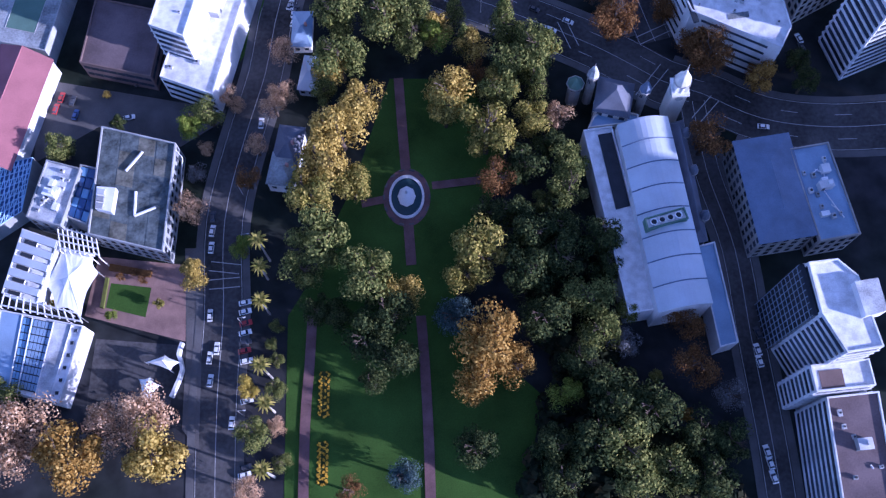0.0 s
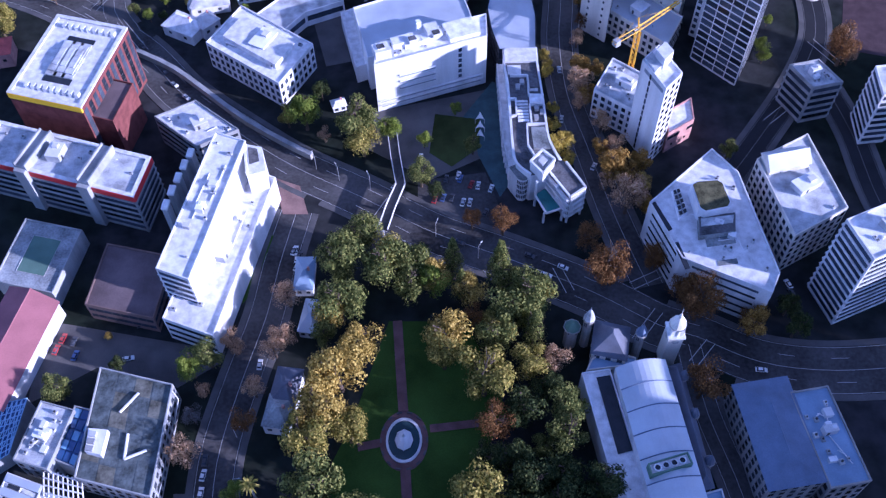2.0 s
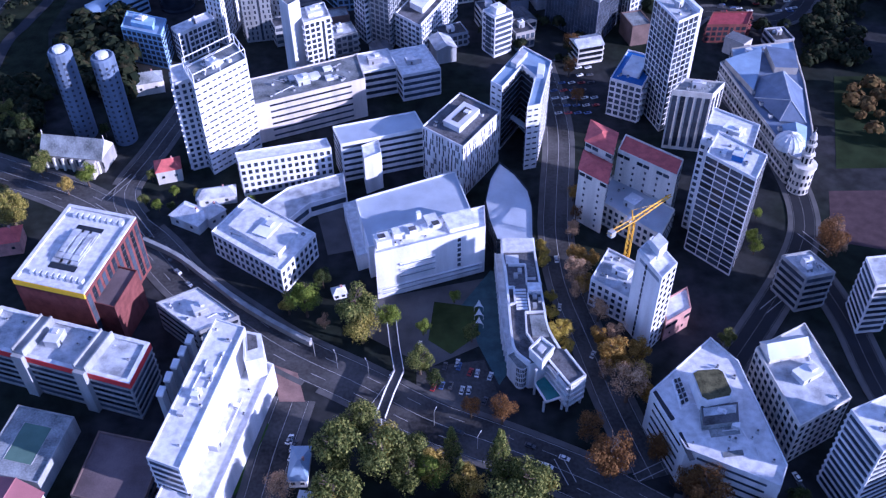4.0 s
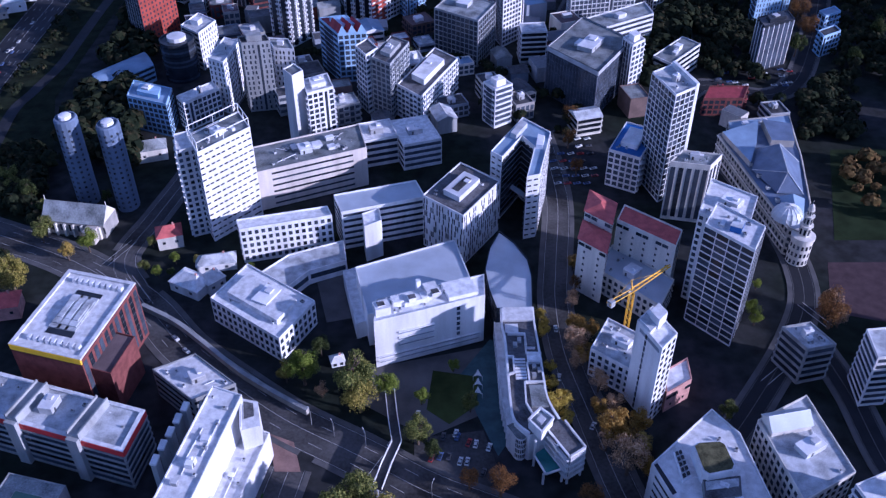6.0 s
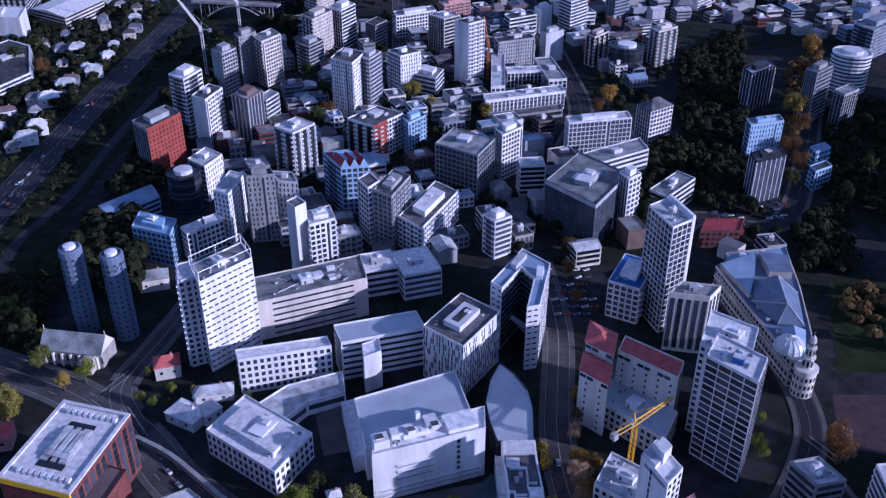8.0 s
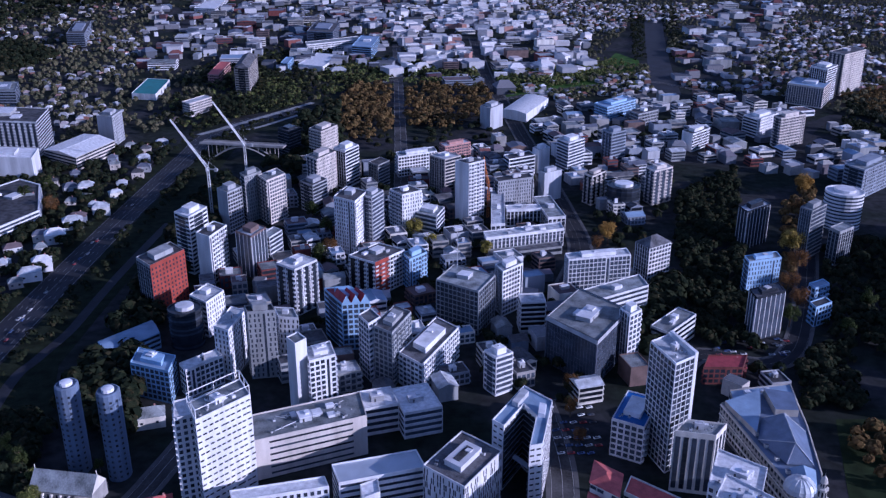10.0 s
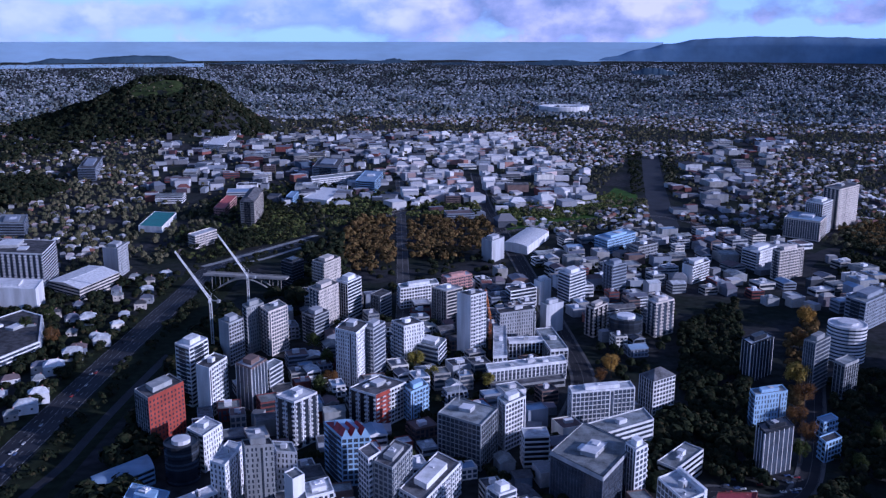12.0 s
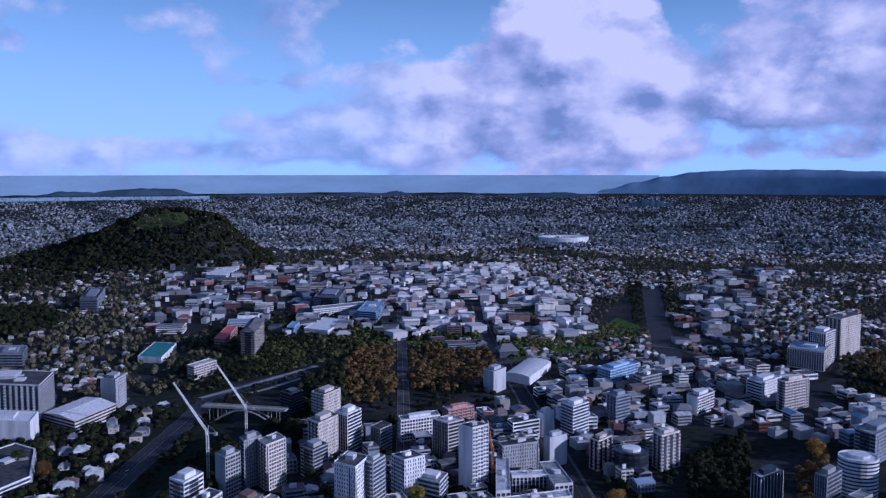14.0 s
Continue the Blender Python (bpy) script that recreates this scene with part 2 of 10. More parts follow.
# ---- building tools ----
def mesh_of(name, verts, faces, mats, fmat=None, smooth=False):
    me = bpy.data.meshes.new(name)
    me.from_pydata([tuple(v) for v in verts], [], faces)
    for m in mats:
        me.materials.append(MATS[m])
    if fmat:
        me.polygons.foreach_set("material_index", fmat)
    if smooth:
        me.polygons.foreach_set("use_smooth", [True] * len(me.polygons))
    me.update()
    return me


def put(name, me, parent=None, m=None, label=""):
    ob = new(name, me)
    if parent:
        ob.parent = parent
    if m is not None:
        ob.matrix_basis = m
    if label:
        ob["label"] = label
    return ob


def thing(name, at, label, category, group="", kind=""):
    e = new(name)
    e.matrix_basis = Matrix.Translation(at)
    return tagged(e, label, category, group, kind)


class Geo:
    """Gathers faces for one mesh."""
    def __init__(self):
        self.v, self.f, self.m = [], [], []

    def face(self, pts, mi=0):
        k = len(self.v)
        self.v += [tuple(p) for p in pts]
        self.f.append(tuple(range(k, k + len(pts))))
        self.m.append(mi)

    def prism(self, poly, z0, z1, mi=0, top=None, bottom=False):
        k, n = len(self.v), len(poly)
        self.v += [(x, y, z0) for x, y in poly] + [(x, y, z1) for x, y in poly]
        for i in range(n):
            j = (i + 1) % n
            self.f.append((k + i, k + j, k + n + j, k + n + i)); self.m.append(mi)
        self.f.append(tuple(k + n + i for i in range(n))); self.m.append(mi if top is None else top)
        if bottom:
            self.f.append(tuple(k + n - 1 - i for i in range(n))); self.m.append(mi)

    def box(self, c, s, rz=0.0, mi=0):
        ca, sa = math.cos(rz), math.sin(rz)
        poly = [(c[0] + ca * x - sa * y, c[1] + sa * x + ca * y) for x, y in ((-s[0] / 2, -s[1] / 2), (s[0] / 2, -s[1] / 2), (s[0] / 2, s[1] / 2), (-s[0] / 2, s[1] / 2))]
        self.prism(poly, c[2], c[2] + s[2], mi, bottom=True)

    def beam(self, a, b, r, mi=0, n=4):
        a, b = Vector(a), Vector(b)
        d = (b - a).normalized()
        e1 = d.orthogonal().normalized()
        e2 = d.cross(e1)
        k = len(self.v)
        for p in (a, b):
            for i in range(n):
                w = 2 * math.pi * (i + 0.5) / n
                self.v.append(tuple(p + (e1 * math.cos(w) + e2 * math.sin(w)) * r))
        for i in range(n):
            j = (i + 1) % n
            self.f.append((k + i, k + j, k + n + j, k + n + i)); self.m.append(mi)
        self.f.append(tuple(k + n + i for i in range(n))); self.m.append(mi)
        self.f.append(tuple(k + n - 1 - i for i in range(n))); self.m.append(mi)

    def mesh(self, name, *mats, smooth=False):
        return mesh_of(name, self.v, self.f, mats, self.m, smooth)


def ccw(poly):
    a = sum(poly[i - 1][0] * poly[i][1] - poly[i][0] * poly[i - 1][1] for i in range(len(poly)))
    return list(poly) if a > 0 else list(poly)[::-1]


def inset(poly, d):
    """The polygon with every edge moved d metres inwards."""
    n, res = len(poly), []
    for i in range(n):
        p0, p1, p2 = (Vector(poly[k]) for k in (i - 1, i, (i + 1) % n))
        a, b = (p1 - p0).normalized(), (p2 - p1).normalized()
        na, nb = Vector((-a.y, a.x)), Vector((-b.y, b.x))
        k = max(0.35, 1 + na.dot(nb))
        res.append(tuple(p1 + (na + nb) * (d / k)))
    return res


WINDOW_MESH = {}


def window_mesh(w, h):
    """One window: a thin proud frame with the pane set back in it. Lies in the xz plane, faces -y."""
    key = (round(w, 1), round(h, 1))
    if key not in WINDOW_MESH:
        g = Geo()
        w, h, f, d = key[0] / 2, key[1] / 2, 0.12, 0.14
        o = [(-w, -h), (w, -h), (w, h), (-w, h)]
        i = [(-w + f, -h + f), (w - f, -h + f), (w - f, h - f), (-w + f, h - f)]
        for k in range(4):
            j = (k + 1) % 4
            g.face([(o[k][0], -d, o[k][1]), (o[j][0], -d, o[j][1]), (i[j][0], -d, i[j][1]), (i[k][0], -d, i[k][1])], 1)
            g.face([(o[k][0], 0, o[k][1]), (o[j][0], 0, o[j][1]), (o[j][0], -d, o[j][1]), (o[k][0], -d, o[k][1])], 1)
            g.face([(i[k][0], -d, i[k][1]), (i[j][0], -d, i[j][1]), (i[j][0], -0.04, i[j][1]), (i[k][0], -0.04, i[k][1])], 1)
        g.face([(x, -0.04, z) for x, z in i], 0)
        WINDOW_MESH[key] = g.mesh("window", "pane", "frame_dark")
    return WINDOW_MESH[key]


def row_mesh(length, n, w, h):
    """One storey's windows on one wall."""
    key = ("row", round(length, 1), n, round(w, 1), round(h, 1))
    if key not in WINDOW_MESH:
        g = Geo()
        for i in range(n):
            c = length * (i + 0.5) / n
            g.box((c, -0.03, 0), (w, 0.1, h), 0, 0)
        WINDOW_MESH[key] = g.mesh("window_row", "pane")
    return WINDOW_MESH[key]
FOOT = []          # footprints kept clear by the scattered houses


class Second:
    """Writes into another mesh with its second material."""
    def __init__(self, g):
        self.g = g

    def prism(self, poly, z0, z1, mi=0, top=None, bottom=False):
        self.g.prism(poly, z0, z1, 1, None, bottom)


def facade(root, a, b, z0, z1, style, single, wall, glaze=None, trimg=None):
    """Windows on the wall from a to b (seen from outside, left to right), between two heights."""
    a, b = Vector((*a, 0)), Vector((*b, 0))
    length = (b - a).length
    if length < 4:
        return
    u = (b - a) / length
    turn = math.atan2(u.y, u.x)
    floors = max(1, int((z1 - z0) / (3.5 if style != "lines" else 1.9)))
    fh = (z1 - z0) / floors
    base = Matrix.Rotation(turn, 4, "Z")
    rng = random.Random(int(length * 97 + z1 * 13))

    def at(s, z):
        return Matrix.Translation((a + u * s).to_tuple()[:2] + (z,)) @ base

    if glaze is not None:
        out = Vector((u.y, -u.x, 0))

        def slab(g, s0, s1, za, zb, d, mi=0):
            p = [a + u * s0 - out * 0.1, a + u * s0 + out * d, a + u * s1 + out * d, a + u * s1 - out * 0.1]
            g.prism([(q.x, q.y) for q in p], za, zb, mi, bottom=True)
        if style in ("bays", "core"):
            n = max(2, int(length / 7.0)) if style == "bays" else 1
            cell = length / n
            for i in range(n):
                c = cell * (i + 0.5)
                w = cell * (0.27 if style == "bays" else 0.24)
                slab(glaze, c - w, c + w, z0, z1 - 0.6, 0.12)
                for k in range(floors):
                    z = z0 + k * fh
                    for s0, s1 in ((cell * i + 0.4, c - w - 0.1), (c + w + 0.1, cell * (i + 1) - 0.4)):
                        slab(glaze, s0 + 0.3, s1 - 0.3, z + fh * 0.34, z + fh * 0.9, 0.06)
                        slab(trimg, s0, s1, z, z + fh * 0.3, 1.1 if style == "bays" else 0.15)
                    if style == "core":
                        slab(trimg, c - w, c + w, z, z + 0.25, 0.3)
        elif style == "pinstripe":
            slab(glaze, 0.3, length - 0.3, z0, z1 - 0.8, 0.06)
            n = max(2, int(length / 4.5))
            for i in range(n + 1):
                c = min(max(length * i / n, 0.3), length - 0.3)
                slab(trimg, c - 0.22, c + 0.22, z0, z1, 0.3)
        elif style in ("sparse", "dots"):
            n = max(2, int(length / 5.5))
            for k in range(floors):
                for i in range(n):
                    slab(glaze, length * (i + 0.38) / n, length * (i + 0.62) / n, z0 + (k + 0.35) * fh, z0 + (k + 0.75) * fh, 0.06)
        elif style == "wide":
            n = max(2, int(length / 6.0))
            cell = length / n
            for k in range(floors):
                for i in range(n):
                    slab(glaze, cell * i + 0.35, cell * (i + 1) - 0.35, z0 + k * fh + fh * 0.16, z0 + k * fh + fh * 0.86, 0.05)
        elif style in ("punch", "slits", "sidepunch", "brick", "curtain", "gridglass"):
            pitch = {"punch": 3.3, "slits": 2.6, "sidepunch": 2.8, "brick": 3.2, "curtain": 2.6, "gridglass": 3.4}[style]
            n = max(2, int(length / pitch))
            cell = length / n
            fw, fhh = {"punch": (0.72, 0.66), "slits": (0.36, 0.62), "sidepunch": (0.5, 0.5), "brick": (0.7, 0.3), "curtain": (0.93, 0.9), "gridglass": (0.86, 0.8)}[style]
            balc = style == "punch" and rng.random() < 0.45
            skipc = rng.randrange(n) if n > 3 and rng.random() < 0.5 else -1
            for k in range(floors):
                for i in range(n):
                    if i == skipc:
                        continue
                    sh = (rng.random() - 0.5) * 0.9 if style == "slits" else 0
                    c = cell * (i + 0.5) + sh
                    zc = z0 + (k + 0.5) * fh
                    slab(glaze, c - cell * fw / 2, c + cell * fw / 2, zc - fh * fhh / 2, zc + fh * fhh / 2, 0.06)
                    if balc and i % 2 == 0 and trimg is not None:
                        slab(trimg, c - cell * 0.45, c + cell * 0.45, zc - fh * 0.42, zc - fh * 0.12, 1.0)
            if trimg is not None and style in ("curtain", "gridglass"):
                for i in range(n + 1):
                    e = 0.6 if i in (0, n) else 0.07 if wall == "glass_dark" else 0.18
                    slab(trimg, max(0, cell * i - e), min(length, cell * i + e), z0, z1, 0.14 if wall == "glass_dark" else 0.35)
                for k in range(floors if wall == "glass_dark" else 0):
                    slab(trimg, 0, length, z0 + k * fh - 0.05, z0 + k * fh + 0.05, 0.1)
            if skipc >= 0 and trimg is not None:
                slab(glaze, cell * (skipc + 0.25), cell * (skipc + 0.75), z0, z1 - 1, 0.08)
        elif style in ("band", "stripe", "bandfew", "lines"):
            h = fh * {"band": 0.5, "stripe": 0.6, "bandfew": 0.3, "lines": 0.2}[style]
            for k in range(floors):
                z = z0 + (k + 0.35) * fh
                slab(glaze, 0.5, length - 0.5, z, z + h, 0.06)
                if trimg is not None:
                    slab(trimg, 0, length, z - 0.5, z - 0.1, 0.7 if style == "stripe" else 0.2)
        else:
            n = max(3, int(length / 3.6))
            w = length / n * 0.74
            for i in range(n):
                c = length * (i + 0.5) / n
                slab(glaze, c - w / 2, c + w / 2, z0 + 1, z1 - 1.5, 0.06)
                if trimg is not None:
                    for k in range(1, floors):
                        slab(trimg, c - w / 2, c + w / 2, z0 + k * fh - 0.15, z0 + k * fh + 0.15, 0.12)
        return

    if style == "dots":
        n = max(2, int(length / 6.5))
        for k in range(floors):
            for i in range(n):
                put("window", window_mesh(0.8, 0.8), root, at(length * (i + 0.5) / n, z0 + (k + 0.6) * fh))
    elif style == "sparse":
        n = max(2, int(length / 5.5))
        for k in range(floors - 1):
            for i in range(n):
                put("window", window_mesh(1.0, 1.3), root, at(length * (i + 0.5) / n, z0 + (k + 0.5) * fh))
        n = max(2, int(length / 3.6))
        for i in range(n):
            if i % 3 != 2:
                put("window", window_mesh(length / n * 0.86, 1.8), root, at(length * (i + 0.5) / n, z1 - fh * 0.5))
    elif style in ("punch", "slits", "sidepunch", "brick"):
        pitch = {"punch": 3.4, "slits": 2.1, "sidepunch": 2.8, "brick": 3.2}[style]
        n = max(2, int(length / pitch))
        if style == "slits":
            w, h = 0.7, fh * 0.85
        elif style == "brick":
            w, h = pitch * 0.7, 0.9
        else:
            w, h = pitch * 0.56, fh * 0.56
        for k in range(floors):
            zc = z0 + (k + 0.52) * fh
            if single:
                for i in range(n):
                    if style == "slits" and rng.random() < 0.25:
                        continue
                    sh = (rng.random() - 0.5) * 1.2 if style in ("slits", "brick") else 0
                    put("window", window_mesh(w, h), root, at(length * (i + 0.5) / n + sh, zc))
            else:
                put("window_row", row_mesh(length, n, w, h), root, at(0, zc - h / 2))
    elif style in ("band", "stripe", "bandfew", "lines"):
        h = fh * {"band": 0.42, "stripe": 0.52, "bandfew": 0.3, "lines": 0.2}[style]
        m0 = 0.8 if style != "bandfew" else length * 0.13
        g = Geo(); g.box((length / 2, -0.02, 0), (length - 2 * m0, 0.12, h))
        for i in range(1, int(length / 3.2)):
            s = length * i / int(length / 3.2)
            if m0 < s < length - m0:
                g.box((s, -0.06, 0), (0.18, 0.14, h), 0, 1)
        me = g.mesh("window_band", "pane", "frame_dark" if style != "stripe" else "pane")
        led = Geo(); led.box((length / 2, -0.22, 0), (length, 0.5, 0.35)); lm = led.mesh("ledge", wall)
        for k in range(floors):
            z = z0 + (k + 0.35) * fh
            put("window_band", me, root, at(0, z))
            if style == "stripe":
                put("ledge", lm, root, at(0, z - 0.4))
    elif style in ("curtain", "gridglass", "wide", "bays", "core"):
        n = max(2, int(length / (3.4 if style == "gridglass" else 2.4 if style == "curtain" else 6.0)))
        h = fh * (0.8 if style == "gridglass" else 0.9 if style == "curtain" else 0.74)
        w = length / n * (0.86 if style == "gridglass" else 0.93)
        for k in range(floors):
            if single and floors * n < 260:
                for i in range(n):
                    put("window", window_mesh(w, h), root, at(length * (i + 0.5) / n, z0 + (k + 0.5) * fh))
            else:
                put("window_row", row_mesh(length, n, w, h), root, at(0, z0 + (k + 0.5) * fh - h / 2))
        g = Geo()
        for i in range(n + 1):
            g.box((length * i / n, -0.12, 0), (0.35, 0.4, z1 - z0))
        put("mullions", g.mesh("mullions", "frame_dark" if wall == "glass_dark" else wall if wall != "glass_pale" else "white"), root, at(0, z0))
    elif style in ("vstripe", "fins"):
        n = max(3, int(length / (3.6 if style == "vstripe" else 4.4)))
        w = length / n * 0.6
        g = Geo(); g.box((0, -0.03, 0), (w, 0.16, (z1 - z0) * 0.9))
        for k in range(1, floors):
            g.box((0, -0.08, k * fh * 0.9), (w, 0.12, 0.3), 0, 1)
        me = g.mesh("window_strip", "pane", "frame_dark")
        for i in range(n):
            put("window_strip", me, root, at(length * (i + 0.5) / n, z0 + (z1 - z0) * 0.04))


def roof_clutter(root, poly, z, n, rng, blue=False):
    """Plant rooms, ducts and boxes on a flat roof."""
    cx = sum(p[0] for p in poly) / len(poly); cy = sum(p[1] for p in poly) / len(poly)
    e = Vector(poly[1]) - Vector(poly[0])
    turn = math.atan2(e.y, e.x)
    span = min((Vector(poly[i]) - Vector(poly[i - 1])).length for i in range(len(poly)))
    for k in range(n):
        p = Vector(poly[rng.randrange(len(poly))]).lerp(Vector((cx, cy)), rng.uniform(0.45, 1.0) if k else 0.9)
        big = k == 0
        s = (span * rng.uniform(0.3, 0.5), span * rng.uniform(0.25, 0.4), rng.uniform(2.4, 3.8)) if big else (rng.uniform(1.5, span * 0.22 + 1.6), rng.uniform(1.5, span * 0.18 + 1.6), rng.uniform(0.9, 2.2))
        g = Geo()
        g.box((0, 0, 0), s)
        g.box((0, 0, s[2]), (s[0] * 1.04, s[1] * 1.04, 0.25), 0, 1)
        a, b = ("blue_roof", "roof_pale") if (blue and big) else (rng.choice(("plant_grey", "plant_white")), "plant_white")
        unit = put("plant_room" if big else "roof_unit", g.mesh("roof_unit", a, b), root, Matrix.Translation((p.x, p.y, z)) @ Matrix.Rotation(turn, 4, "Z"))
        if big and root.location.y < 520:
            g = Geo(); g.box((s[0] * 0.2, 0, s[2] + 0.25), (s[0] * 0.3, s[1] * 0.4, 1.0)); put("vent_hood", g.mesh("vent_hood", b), unit)
            g = Geo(); g.box((-s[0] * 0.2, -s[1] / 2 - 0.03, 0.1), (1.0, 0.1, 2.0)); put("access_door", g.mesh("access_door", "frame_dark"), unit)
    for k in range(0 if len(root.children) < 2 or root.location.y > 450 else n + 4):
        p = Vector(poly[rng.randrange(len(poly))]).lerp(Vector(poly[rng.randrange(len(poly))]), rng.random()).lerp(Vector((cx, cy)), rng.uniform(0.05, 0.5))
        g = Geo(); s = rng.uniform(0.7, 1.5)
        g.box((0, 0, 0), (s, s * rng.uniform(0.8, 1.8), s * 0.8)); g.beam((0, 0, s * 0.8), (0, 0, s * 1.1), s * 0.3, 1, 8)
        put("roof_vent", g.mesh("roof_vent", "plant_grey", "frame_dark"), root, Matrix.Translation((p.x, p.y, z)) @ Matrix.Rotation(turn, 4, "Z"))
    for k in range(n if root.location.y < 430 else 0):
        a = Vector(poly[rng.randrange(len(poly))]).lerp(Vector((cx, cy)), rng.uniform(0.3, 0.8))
        b = Vector(poly[rng.randrange(len(poly))]).lerp(Vector((cx, cy)), rng.uniform(0.3, 0.8))
        g = Geo(); g.beam((a.x, a.y, z + 0.35), (a.x + (b.x - a.x) * 0.5, a.y + (b.y - a.y) * 0.5, z + 0.35), 0.22)
        put("duct", g.mesh("duct", "plant_white"), root)


def block(name, label, category, at, U, V, h, style, wall, roof, plant=0, hip=0, gable=0, vault=0, ribs=0, court=0, edge="", edge1="", blue=0, mono=0, base=0.0, outline=None, skin=None, frames=0, gables=0, shafts=0, slot=None, walls=0, coping=""):
    """A building on the parallelogram at, at+U, at+V (or on an outline): walls, roof, windows, roof plant."""
    root = thing(name, (*at, 0), label, category)
    U, V = Vector(U), Vector(V)
    poly = ccw([(0, 0), tuple(U), tuple(U + V), tuple(V)]) if outline is None else ccw([(x - at[0], y - at[1]) for x, y in outline])
    FOOT.append([(x + at[0], y + at[1]) for x, y in poly])
    rng = random.Random(int(abs(at[0]) * 31 + abs(at[1]) * 17 + h))
    top = h
    g = Geo()
    flat = not (hip or gable or vault)
    par = 0.9 if flat else 0.0
    inn = inset(poly, 0.45)
    n = len(poly)
    k = len(g.v)
    g.v += [(x, y, base - (3 if not base else 0)) for x, y in poly] + [(x, y, top + par) for x, y in poly] + [(x, y, top + par) for x, y in inn] + [(x, y, top - 0.1) for x, y in inn]
    for i in range(n):
        j = (i + 1) % n
        for r in range(3 if flat else 1):
            g.f.append((k + r * n + i, k + r * n + j, k + (r + 1) * n + j, k + (r + 1) * n + i)); g.m.append(0)
    g.f.append(tuple(k + (3 if flat else 1) * n + i for i in range(n))); g.m.append(0)
    if flat and outline is None and at[1] > 430 and h > 20 and rng.random() < 0.65:
        c = [(p[0] + 0.22 * (q[0] - p[0]), p[1] + 0.22 * (q[1] - p[1])) for p, q in zip(inn, inn[2:] + inn[:2])]
        g.prism(c, top - 0.1, top + rng.uniform(2.6, 4.6))
    put("wall", g.mesh("wall", wall), root)
    if coping:
        for i in range(n):
            j = (i + 1) % n
            q = inset(poly, -0.15)
            qi = inset(poly, 1.6)
            g = Geo(); g.prism([q[i], q[j], qi[j], qi[i]], top + 0.2, top + 1.05, bottom=True); put("coping", g.mesh("coping", coping), root)
    if edge or edge1:
        g = Geo()
        for i in range(n):
            if edge1 and i not in (3,):
                continue
            j = (i + 1) % n
            a, b = Vector(poly[i]), Vector(poly[j])
            d = (b - a).normalized(); nrm = Vector((d.y, -d.x)) * 0.32
            w = Vector((-d.y, d.x)) * 0.5
            q = [a + nrm, b + nrm, b + w, a + w]
            g.prism([tuple(p) for p in q], top - 2.2, top + 0.7, 0, bottom=True)
        put("roof_edge", g.mesh("roof_edge", edge or edge1), root)
    if flat:
        g = Geo()
        g.prism(inn, top - 0.08, top + 0.06)
        put("roof", g.mesh("roof", roof), root)
        for i in range(1, ribs * 2):
            a = Vector(inn[0]).lerp(Vector(inn[1]), i / (ribs * 2)); b = Vector(inn[3]).lerp(Vector(inn[2]), i / (ribs * 2))
            g = Geo(); g.beam((*a, top + 0.2), (*b, top + 0.2), 0.3 if i % 2 else 0.16)
            put("roof_rib", g.mesh("roof_rib", "slate_blue"), root)
    elif vault:
        g, m = Geo(), 10
        p0, p1, p2, p3 = (Vector(p) for p in poly)
        if (p1 - p0).length > (p2 - p1).length:
            p0, p1, p2, p3 = p1, p2, p3, p0
        prev = None
        for i in range(m + 1):
            w = i / m
            z = top + math.sin(math.pi * w) * vault * 0.45
            a, b = p0.lerp(p1, w), p3.lerp(p2, w)
            if prev:
                g.face([(*prev[0], prev[2]), (*a, z), (*b, z), (*prev[1], prev[2])])
            prev = (a, b, z)
        put("roof", g.mesh("roof", roof, smooth=True), root)
        for e, f in ((p0, p1), (p3, p2)):
            g = Geo(); g.face([(*e.lerp(f, i / m), top + math.sin(math.pi * i / m) * vault * 0.45) for i in range(m + 1)])
            put("gable_end", g.mesh("gable_end", wall), root)
        if vault > 5:
            for k in range(1, 8):
                g = Geo()
                for i in range(m):
                    a, b = (p0.lerp(p3, k / 8).lerp(p1.lerp(p2, k / 8), (i + q) / m) for q in (0, 1))
                    g.beam((*a, top + 0.12 + math.sin(math.pi * i / m) * vault * 0.45), (*b, top + 0.12 + math.sin(math.pi * (i + 1) / m) * vault * 0.45), 0.22)
                put("roof_rib", g.mesh("roof_rib", "slate_blue"), root)
    else:
        rise = hip or gable
        p = [Vector(q) for q in inset(poly, -0.6)]
        if (p[1] - p[0]).length > (p[2] - p[1]).length:
            p = p[1:] + p[:1]
        m0, m1 = (p[0] + p[1]) / 2, (p[2] + p[3]) / 2
        d = (m1 - m0).normalized() * min((p[1] - p[0]).length * 0.5, (m1 - m0).length * 0.45) if hip else Vector((0, 0))
        r0, r1 = (*(m0 + d), top + rise), (*(m1 - d), top + rise)
        q = [(*v, top) for v in p]
        g = Geo()
        g.face([q[1], q[2], r1, r0]); g.face([q[3], q[0], r0, r1])
        g.face([q[0], q[1], r0], 0 if hip else 1); g.face([q[2], q[3], r1], 0 if hip else 1)
        g.face([q[3], q[2], q[1], q[0]])
        g.beam(r0, r1, 0.25, 0)
        put("roof", g.mesh("roof", roof, wall), root)
    if court == 1:
        g = Geo(); c = [Vector(poly[0]).lerp(Vector(poly[2]), 0.5)]
        q = inset(poly, min(U.length, V.length) * 0.26)
        g.prism(q, top + 0.06, top + 0.16)
        put("sports_court", g.mesh("court", "court_green"), root, label="green sports court")
        g = Geo()
        for i in range(4):
            g.beam((*q[i], top + 0.2), (*q[(i + 1) % 4], top + 0.2), 0.12)
        put("court_line", g.mesh("court_line", "paint"), root)
